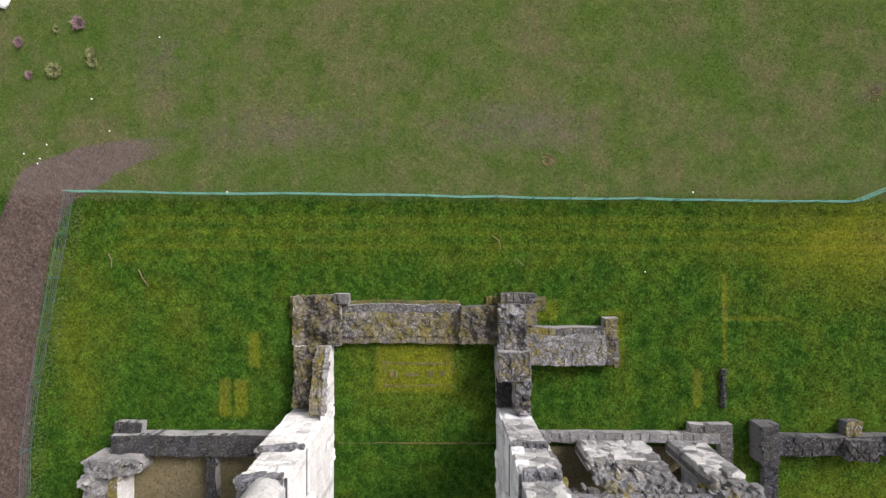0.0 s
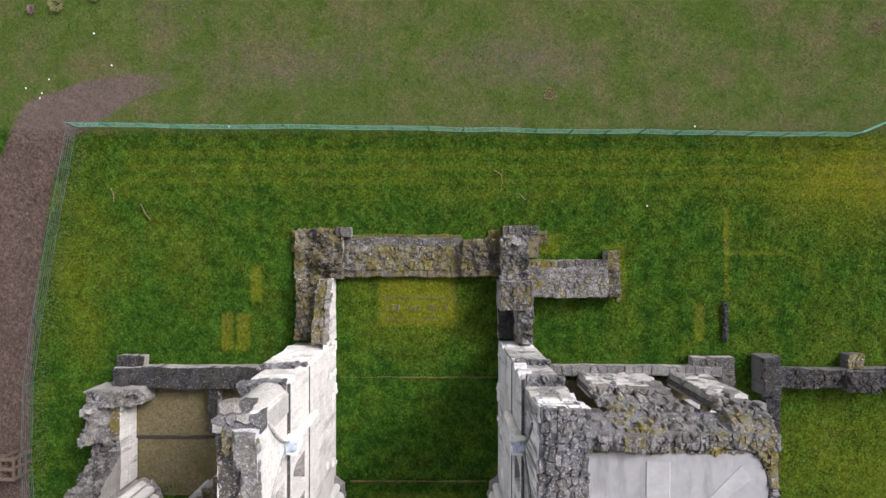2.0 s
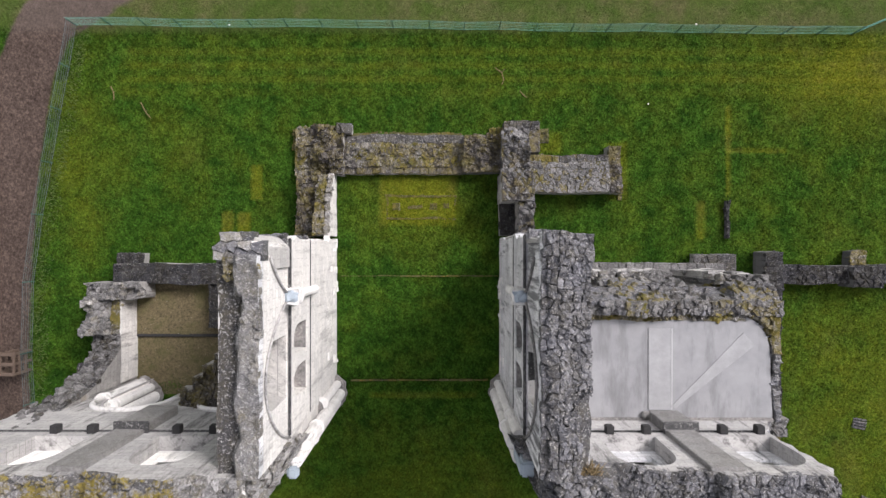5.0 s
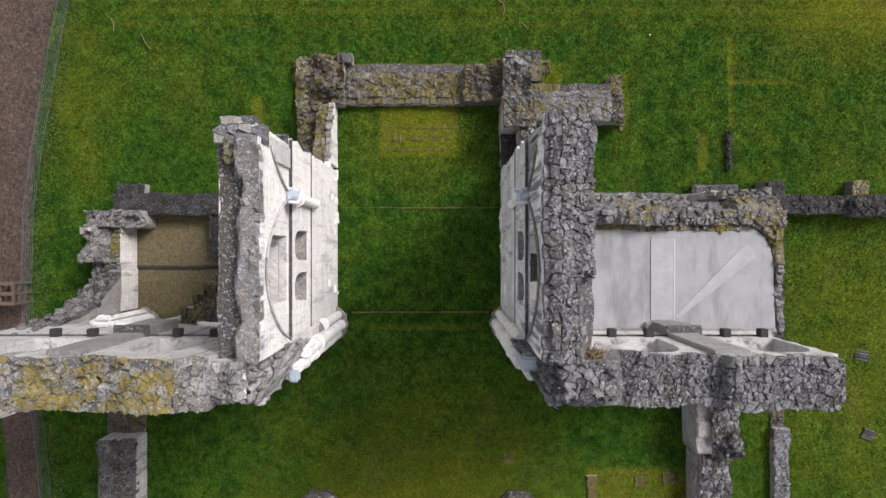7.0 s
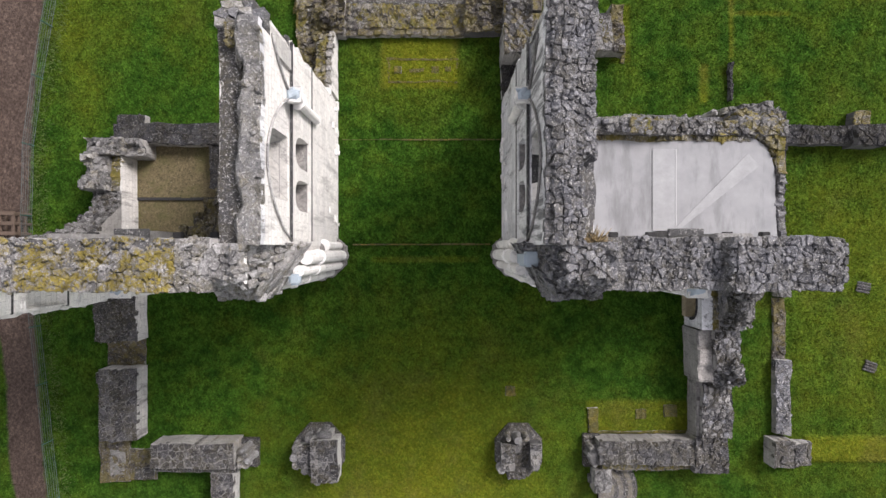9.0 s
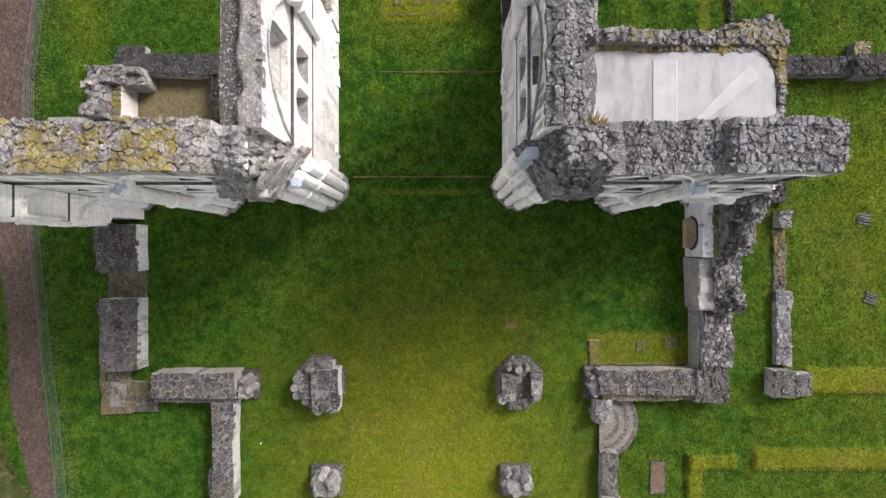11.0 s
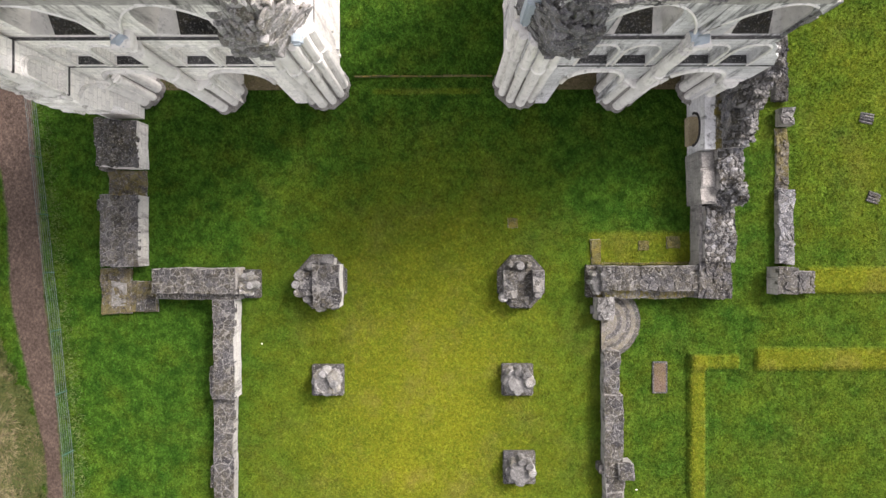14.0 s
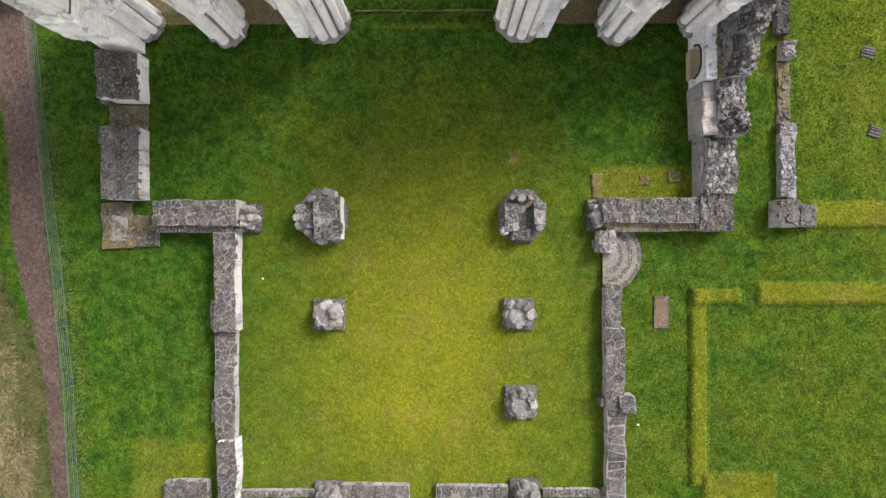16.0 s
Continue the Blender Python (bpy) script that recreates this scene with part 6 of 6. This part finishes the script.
    for k in range(8):
        a = k * math.pi / 4 + rng.uniform(-0.12, 0.12)
        r = rng.uniform(0.17, 0.27) * min(1.0, rx / 0.7)
        z1 = tall * (0.8 + 0.22 * math.sin(a + 0.7) + rng.uniform(-0.12, 0.08))
        if rng.random() < 0.2:
            continue
        sx_, sy_ = rx * core * 0.92 * math.cos(a), ry * core * 0.92 * math.sin(a)
        bm = lathe(bmesh.new(), sx_, sy_, [(r * 1.25, 0.28), (r * 1.25, 0.36), (r, 0.42), (r, z1 - 0.06), (r * 0.9, z1)], 9, rng.uniform(0, 1))
        for v in bm.verts:
            if v.co.z > z1 - 0.1:
                v.co += Vector((rng.uniform(-0.02, 0.02), rng.uniform(-0.02, 0.02), 0.35 * (v.co.y - sy_) + rng.uniform(-0.04, 0.04)))
        part("shaft", bm, (TOP_PALE if k % 2 else TOP_BRIGHT) if "pale" in label else (STUMP if k % 3 else TOP_PALE), p)

    def h(x, y):
        return tall * 0.78 + 0.3 * rough(x, y, 1.6, seed)
    if "pale" not in label:
        return
    stone_top(p, (cx - rx * 0.6, cy - ry * 0.6, cx + rx * 0.6, cy + ry * 0.6), h, 0.4, TOP_PALE, seed, 0.12, sink=0.4)


pier_base("crossing_pier_stump", -7.4, -26.45, -4.95, -23.75, "broken octagonal crossing pier stump on the lawn", "big", 101)
pier_base("crossing_pier_stump", 2.5, -26.45, 4.85, -23.8, "hollowed dark crossing pier stump on the lawn", "hollow", 102)
pier_base("nave_pier_stump", -6.66, -30.72, -5.1, -29.2, "nave pier stump with pale broken shafts", "small", 103)
pier_base("nave_pier_stump", 2.7, -30.74, 4.25, -29.18, "nave pier stump with grey broken shafts", "small", 104)
pier_base("nave_pier_stump", 2.77, -35.1, 4.35, -33.5, "nave pier stump with grey broken shafts", "small", 105)
pier_base("screen_pier_stump", -6.6, -39.6, -5.2, -38.2, "nave pier stump standing in the screen wall", "small", 106)
pier_base("screen_pier_stump", 3.0, -39.6, 4.5, -38.1, "nave pier stump standing in the screen wall", "small", 107)
pier_base("respond_stump", -10.1, -25.9, -9.2, -24.5, "broken pale respond shafts at the wall's end", "small", 108)
pier_base("respond_stump", 6.85, -25.9, 7.7, -24.3, "broken respond shafts at the wall's end", "small", 109)


STEPSTONE = rubble("worn_steps", (0.155, 0.145, 0.135), (0.21, 0.195, 0.18), 0.15, 0.1, 0.3, 0.6)


def night_stair():
    """The worn round steps by the nave doorway."""
    p = thing("round_steps", "worn curved stone steps by the nave doorway", "steps", 8.0, -27.2, 0)
    for k, r in enumerate((2.0, 1.75, 1.5, 1.25, 1.0, 0.75)):
        bm = bmesh.new()
        n = 14
        z = 0.05 + 0.05 * k
        arc = [(-0.35 + r * 0.98 * math.cos(a), 0.1 + r * 0.95 * math.sin(a)) for a in [-math.pi * 0.42 + i * math.pi * 0.86 / n for i in range(n + 1)]]
        pts = [(-0.4, 0.95), *reversed(arc), (-0.4, -1.5)]
        lo = [bm.verts.new((u, v, -0.05)) for u, v in pts]
        hi = [bm.verts.new((u, v, z)) for u, v in pts]
        bm.faces.new(list(reversed(hi)))
        for i in range(len(pts)):
            bm.faces.new((lo[i], hi[i], hi[(i + 1) % len(pts)], lo[(i + 1) % len(pts)]))
        bmesh.ops.recalc_face_normals(bm, faces=bm.faces)
        # every other tread is dark, for the shade lines at the step edges
        part("step", bm, STEPSTONE if k % 2 else SLAB_DARK, p)


night_stair()

gs = thing("grave_slab", "grave plot of reddish earth in a thin stone border", "grave slab", 10.57, -29.9)
boxpart("border", (10.19, -30.69, -0.02, 10.94, -29.11, 0.09), SLAB, gs, 0.02, "thin weathered stone border")
boxpart("slab", (10.27, -30.61, 0.03, 10.86, -29.19, 0.096), EARTH, gs, 0.01, "sunken reddish-brown earth")


# ---- kerbs and edgings in the lawn ----
def kerb(name, label, x0, x1, y, wd, z, seed, material=DARKSTONE):
    """A line of thin stones sunk in the turf."""
    k = thing(name, label, "kerb", (x0 + x1) / 2, y, 0, kind="structure")
    rng = random.Random(seed)
    x = x0
    while x < x1:
        b = min(x1, x + rng.uniform(0.35, 0.9))
        if rng.random() < 0.97:
            boxpart("kerb_stone", (x + 0.015, y - wd / 2 + rng.uniform(-0.02, 0.02), -0.08, b - 0.015, y + wd / 2 + rng.uniform(-0.02, 0.02), z + rng.uniform(-0.02, 0.02)), material, k, 0.015)
        x = b


kerb("kerb_choir_step", "thin dark stone edge of a grassed choir step", -5.1, 2.8, -9.68, 0.06, 0.06, 1, MOSSY)
kerb("kerb_choir_channel", "sunken grey stone channel across the choir", -4.6, 2.3, -14.9, 0.07, 0.05, 2, MOSSY)
low_wall("wall_bed_edging", "flat mossy edging stones in the transept", [(7.15, -24.25, 7.62, -23.0, 0.1, 0.4), (9.5, -23.6, 10.0, -23.1, 0.06, 0.3), (10.9, -23.5, 11.5, -22.9, 0.07, 0.3), (7.62, -24.3, 12.1, -24.2, 0.08, 0.5)], LOWWALL, MOSSY, 0.4, 111, proud=0.03, loose=0)
low_wall("wall_socket_stone", "small square socket stone level with the lawn", [(3.0, -22.5, 3.5, -22.0, 0.05, 0.25)], LOWWALL, MOSSY, 0.25, 112, proud=0.02, loose=0)
low_wall("wall_altar_stones", "mossy altar footing stones sunk in the turf", [(-2.8, -5.72, 0.75, -5.6, 0.04, 0.4), (-2.8, -6.85, 0.75, -6.75, 0.03, 0.4), (-2.8, -6.7, -2.68, -5.75, 0.03, 0.4), (0.63, -6.7, 0.75, -5.75, 0.03, 0.4), (-2.45, -6.35, -2.1, -6.0, 0.05, 0.25), (-1.7, -6.3, -1.0, -6.12, 0.04, 0.3), (-0.6, -6.4, -0.25, -6.0, 0.05, 0.25), (0.05, -6.3, 0.35, -6.05, 0.04, 0.25)], LOWWALL, MOSSY, 0.25, 113, proud=0.02, loose=0)


# ---- fence ----
FENCE = [(26.0, 4.6), (22.6, 3.3), (20.5, 2.45), (-18.35, 2.88), (-19.1, -1.4), (-20.05, -6.6), (-20.48, -10.0), (-20.52, -13.5), (-20.4, -16.0), (-19.8, -21.8), (-19.2, -27.5), (-18.6, -33.5), (-18.35, -39.0), (-18.0, -43.0)]


def make_fence():
    f = thing("wire_fence", "green wire mesh fence with slim steel posts", "fence", *FENCE[3], 0)
    pts = []
    for a, b in zip(FENCE, FENCE[1:]):
        n = max(1, round(math.dist(a, b) / (1.78 if a[1] > 2.0 and b[1] > 2.0 else 2.5)))
        pts += [(a[0] + (b[0] - a[0]) * k / n, a[1] + (b[1] - a[1]) * k / n) for k in range(n)]
    pts.append(FENCE[-1])
    rng = random.Random(5)
    pts = [(x + rng.uniform(-0.03, 0.03), y + rng.uniform(-0.04, 0.04)) for x, y in pts]
    for a, b in zip(pts, pts[1:]):
        north = a[1] > 2.0 and b[1] > 2.0
        high = 1.06 if north else 0.86
        bm = lathe(bmesh.new(), *a, [(0.024, -0.1), (0.024, high + 0.01), (0.016, high + 0.04)], 6)
        bm.transform(at(f))
        part("post", bm, POST, f)
        bm = bmesh.new()
        for z, r in ((0.85, 0.008), (0.65, 0.008), (0.45, 0.008), (0.25, 0.008), (0.08, 0.012)):
            sag = rng.uniform(0, 0.03)
            m = ((a[0] + b[0]) / 2, (a[1] + b[1]) / 2, z * high - sag)
            tube(bm, [(*a, z * high), m, (*b, z * high)], r, 4)
        n = int(math.dist(a, b) / (0.075 if north else 0.1))
        for k in range(1, n):
            x, y = a[0] + (b[0] - a[0]) * k / n, a[1] + (b[1] - a[1]) * k / n
            tube(bm, [(x, y, 0.06), (x, y, high - 0.02)], 0.0034 if north else 0.0022, 3)
        bm.transform(at(f))
        panel = part("mesh_panel", bm, MESHGREEN if north else WIRE, f)
        bm = tube(bmesh.new(), [(*a, high), ((a[0] + b[0]) / 2, (a[1] + b[1]) / 2, high - 0.015), (*b, high)], 0.012, 5)
        bm.transform(at(f))
        part("top_rail", bm, RAIL if north else WIRE, panel, "top rail of the fence")


make_fence()


def make_verge():
    """Longer pale grass left standing along the foot of the fence."""
    rng = np.random.default_rng(77)
    co, faces = [], []
    for (ax, ay), (bx, by) in zip(FENCE[3:], FENCE[4:]):
        length = math.dist((ax, ay), (bx, by))
        for f, off, a, L in zip(rng.random(int(length * 140)), rng.normal(0.3, 0.26, int(length * 140)), rng.uniform(0, 6.28, int(length * 140)), rng.uniform(0.05, 0.14, int(length * 140))):
            x, y = ax + (bx - ax) * f + off, ay + (by - ay) * f
            c, s_ = math.cos(a), math.sin(a)
            k = len(co)
            co += [(x - s_ * 0.016, y + c * 0.016, 0), (x + s_ * 0.016, y - c * 0.016, 0), (x + c * L * 0.8, y + s_ * L * 0.8, L)]
            faces.append((k, k + 1, k + 2))
    me = bpy.data.meshes.new("verge_grass")
    me.from_pydata(co, [], faces)
    me.materials.append(VERGE)
    tagged(new("verge_grass", me), "longer pale grass along the foot of the fence", "grass", kind="stuff")


VERGE = Mat("verge_grass", 0.9)
VERGE = VERGE.done(VERGE.mix(VERGE.n("ShaderNodeNewGeometry").outputs["Random Per Island"], (0.04, 0.08, 0.015), (0.12, 0.145, 0.05)))
make_verge()


def make_gate():
    """The timber stile in the fence, with the gate leaf that stands across the path."""
    g = thing("timber_gate", "weathered brown timber stile and gate across the path", "gate", -21.6, -13.9, 0)
    for x in (-21.28, -20.64):
        for y in (-13.42, -13.9, -14.38):
            boxpart("post", (x - 0.06, y - 0.06, -0.1, x + 0.06, y + 0.06, 1.26 if x > -21.0 else 1.34), WOOD, g, 0.012)
        for z in (0.4, 0.82, 1.2):
            boxpart("rail", (x - 0.045, -14.48, z - 0.05, x + 0.045, -13.32, z + 0.05), WOOD, g, 0.008)
    for y in (-13.42, -13.9, -14.38):
        boxpart("tread", (-21.36, y - 0.08, 1.25, -20.56, y + 0.09, 1.3), WOOD, g, 0.008, "pale worn timber tread")
    for z in (0.3, 0.6, 0.9, 1.15):
        for y in (-13.55, -14.3):
            boxpart("rail", (-23.4, y - 0.035, z - 0.05, -21.34, y + 0.035, z + 0.05), WOOD, g, 0.008)
    for x in (-21.7, -22.3, -22.9):
        for y in (-13.62, -14.23):
            boxpart("upright", (x - 0.04, y - 0.025, 0.1, x + 0.04, y + 0.025, 1.18), WOOD, g, 0.006)


make_gate()


# ---- loose things ----
def twig(pts, label):
    t = thing("fallen_twig", label, "twig", *pts[0], 0.0, "fallen twigs")
    bm = tube(bmesh.new(), [(x, y, 0.07 + 0.02 * (k % 2)) for k, (x, y) in enumerate(pts)], 0.022, 5)
    bm.transform(at(t))
    part("stem", bm, STRAW, t)
    p, q = Vector((*pts[1], 0.08)), Vector((*pts[-1], 0.08))
    bm = tube(bmesh.new(), [p, p + (q - p).length * Vector((0.25, 0.3, 0.1))], 0.014, 4)
    bm.transform(at(t))
    part("side_shoot", bm, STRAW, t)


twig([(-16.6, -0.2), (-16.45, -0.55), (-16.45, -0.9)], "pale bare twig lying on the lawn")
twig([(-15.1, -1.0), (-14.85, -1.5), (-14.6, -1.8)], "pale forked twig lying on the lawn")
twig([(2.6, 0.75), (2.95, 0.5), (3.05, 0.15), (2.95, -0.1)], "curved pale twig lying on the lawn")
twig([(3.85, -0.4), (4.05, -0.65), (4.2, -0.75)], "small pale twig lying on the lawn")


def ribbed_stump(x, y, turn, length, label):
    """A fallen fragment of clustered shafts."""
    t = thing("fallen_shaft", label, "stone fragment", x, y, 0, "fallen fragments")
    for k, (dx, dz, r) in enumerate(((-0.21, 0.03, 0.06), (-0.07, 0.06, 0.065), (0.07, 0.06, 0.065), (0.21, 0.03, 0.06))):
        bm = tube(bmesh.new(), [(-length / 2, dx, dz), (length * 0.3, dx, dz + 0.03), (length / 2, dx * 0.9, dz)], [r, r, r * 0.8], 9)
        bm.transform(Matrix.Rotation(radians(turn), 4, "Z"))
        part("roll", bm, SLAB, t)
    bm = box(bmesh.new(), -length * 0.4, -0.24, -0.05, length * 0.4, 0.24, 0.05, 0.02)
    bm.transform(Matrix.Rotation(radians(turn), 4, "Z"))
    part("core", bm, DARKSTONE, t, "dark core between the rolls")


ribbed_stump(20.85, -17.05, 170, 0.66, "fallen ribbed stone shaft lying in the grass")
ribbed_stump(21.2, -21.0, -20, 0.6, "fallen ribbed stone shaft lying in the grass")


def tuft_clump(name, x, y, r, n, hgt, material, label, category, seed, kind=""):
    """A clump of thin curved blades that lean outwards."""
    rng = np.random.default_rng(seed)
    rr, a = r * np.sqrt(rng.random(n)), rng.uniform(0, 2 * np.pi, n)
    px, py = rr * np.cos(a), rr * np.sin(a)
    L, w = hgt * rng.uniform(0.5, 1.2, n), rng.uniform(0.007, 0.02, n)
    b = a + rng.normal(0, 0.7, n)
    out = L * rng.uniform(0.3, 0.9, n)
    co, faces = [], []
    for i in range(n):
        c, s_ = math.cos(b[i]), math.sin(b[i])
        k = len(co)
        x0, y0 = px[i], py[i]
        co += [(x0 - s_ * w[i], y0 + c * w[i], 0), (x0 + s_ * w[i], y0 - c * w[i], 0), (x0 + c * out[i] * 0.4 + s_ * w[i], y0 + s_ * out[i] * 0.4 - c * w[i], L[i] * 0.75),
               (x0 + c * out[i] * 0.4 - s_ * w[i], y0 + s_ * out[i] * 0.4 + c * w[i], L[i] * 0.75), (x0 + c * out[i], y0 + s_ * out[i], L[i] * 0.8)]
        faces += [(k, k + 1, k + 2, k + 3), (k + 3, k + 2, k + 4)]
    me = bpy.data.meshes.new(name)
    me.from_pydata(co, [], faces)
    me.materials.append(material)
    ob = new(name, me)
    ob.location = (x, y, 0)
    return tagged(ob, label, category, kind=kind)


HEATHER = Mat("dead_heather", 0.9)
HEATHER = HEATHER.done(HEATHER.mix(HEATHER.n("ShaderNodeNewGeometry").outputs["Random Per Island"], (0.12, 0.075, 0.075), (0.30, 0.20, 0.20)))
GORSE = Mat("yellow_green_tuft", 0.9)
GORSE = GORSE.done(GORSE.mix(GORSE.n("ShaderNodeNewGeometry").outputs["Random Per Island"], (0.06, 0.085, 0.025), (0.28, 0.27, 0.12)))
DRYSCRUB = Mat("pale_tangled_grass", 0.9)
DRYSCRUB = DRYSCRUB.done(DRYSCRUB.mix(DRYSCRUB.n("ShaderNodeNewGeometry").outputs["Random Per Island"], (0.045, 0.042, 0.018), (0.29, 0.24, 0.135)))
BRAMBLE = Mat("bramble", 0.9)
BRAMBLE = BRAMBLE.done(BRAMBLE.mix(BRAMBLE.n("ShaderNodeNewGeometry").outputs["Random Per Island"], (0.03, 0.055, 0.012), (0.12, 0.125, 0.04)))
for i, (x, y, r, n, hh, mt, lb) in enumerate([
        (-18.1, 11.3, 0.32, 260, 0.3, HEATHER, "small dead purple-brown weed clump"), (-21.1, 10.35, 0.22, 160, 0.25, HEATHER, "small dead purple-brown weed clump"),
        (-20.6, 8.7, 0.2, 120, 0.2, HEATHER, "small dead purple-brown weed clump"), (-17.5, 9.85, 0.2, 220, 0.25, GORSE, "pale yellow-green weed tuft"),
        (-17.4, 9.35, 0.22, 200, 0.25, GORSE, "pale yellow-green weed tuft"), (-19.3, 8.95, 0.35, 360, 0.3, GORSE, "pale yellow-green weed tuft"),
        (-19.2, 11.0, 0.15, 90, 0.2, GORSE, "pale yellow-green weed tuft"), (5.4, 4.55, 0.4, 260, 0.1, STRAW, "flat dry weed patch"),
        (4.3, -15.15, 0.42, 420, 0.6, STRAW, "dry grass growing from the wall"), (21.8, 7.9, 0.45, 120, 0.1, STRAW, "flat dry weed patch")]):
    ob = tuft_clump("weed_clump", x, y, r * 0.8, n, hh, mt, lb, "weeds", 200 + i)
    if i == 8:
        ob.location.z = 12.3
rs = random.Random(8)
for i in range(34):
    y = -27.6 - i * 0.4
    edge = lerp(-y, [(27, -23.2), (29, -22.3), (31, -21.3), (33, -20.75), (35, -20.55), (38, -20.3), (42, -20.0)])
    for q in range(3):
        mt = DRYSCRUB if rs.random() < (0.2, 0.65, 0.75)[q] else BRAMBLE
        tuft_clump("scrub", edge - 0.1 - q * rs.uniform(0.6, 1.0) + rs.uniform(-0.2, 0.2), y + rs.uniform(-0.3, 0.3), rs.uniform(0.35, 0.8), rs.choice((500, 800, 1100)), rs.uniform(0.25, 0.4) if q == 0 else rs.uniform(0.4, 0.95), mt,
                   "tangled dry pale grass beside the path" if mt is DRYSCRUB else "green bramble and grass scrub beside the path", "scrub", 300 + 3 * i + q)


def pebble(x, y, r, label, material, seed, flat=0.7):
    bm = bmesh.new()
    bmesh.ops.create_icosphere(bm, subdivisions=2, radius=r)
    rng = random.Random(seed)
    k = [rng.uniform(0.75, 1.3) for _ in range(3)]
    for v in bm.verts:
        v.co = Vector((v.co.x * k[0], v.co.y * k[1], v.co.z * flat)) * rng.uniform(0.88, 1.1)
    me = mesh_of(bm, "stone_chip")
    me.materials.append(material)
    ob = new("stone_chip", me)
    ob.location = (x, y, r * flat * 0.6)
    tagged(ob, label, "stone")


CHALK = Mat("white_chalk", 0.9)
CHALK = CHALK.done(CHALK.mix(CHALK.noise(9), (0.6, 0.58, 0.55), (0.85, 0.84, 0.8)))
pebble(-21.9, 12.5, 0.42, "pale boulder lying in the rough field", PLAIN, 1)
for i, (x, y) in enumerate([(-17.5, 7.55), (-16.6, 5.95), (-20.9, 4.8), (-20.2, 4.3), (-19.75, 5.25), (-20.1, 4.55), (-14.1, 10.65), (12.7, 2.95), (2.2, -2.05), (10.3, -1.05), (-10.7, 2.9), (-9.2, -28.2), (9.4, -35.5)]):
    pebble(x, y, 0.04, "small white stone chip on the ground", CHALK, 10 + i)
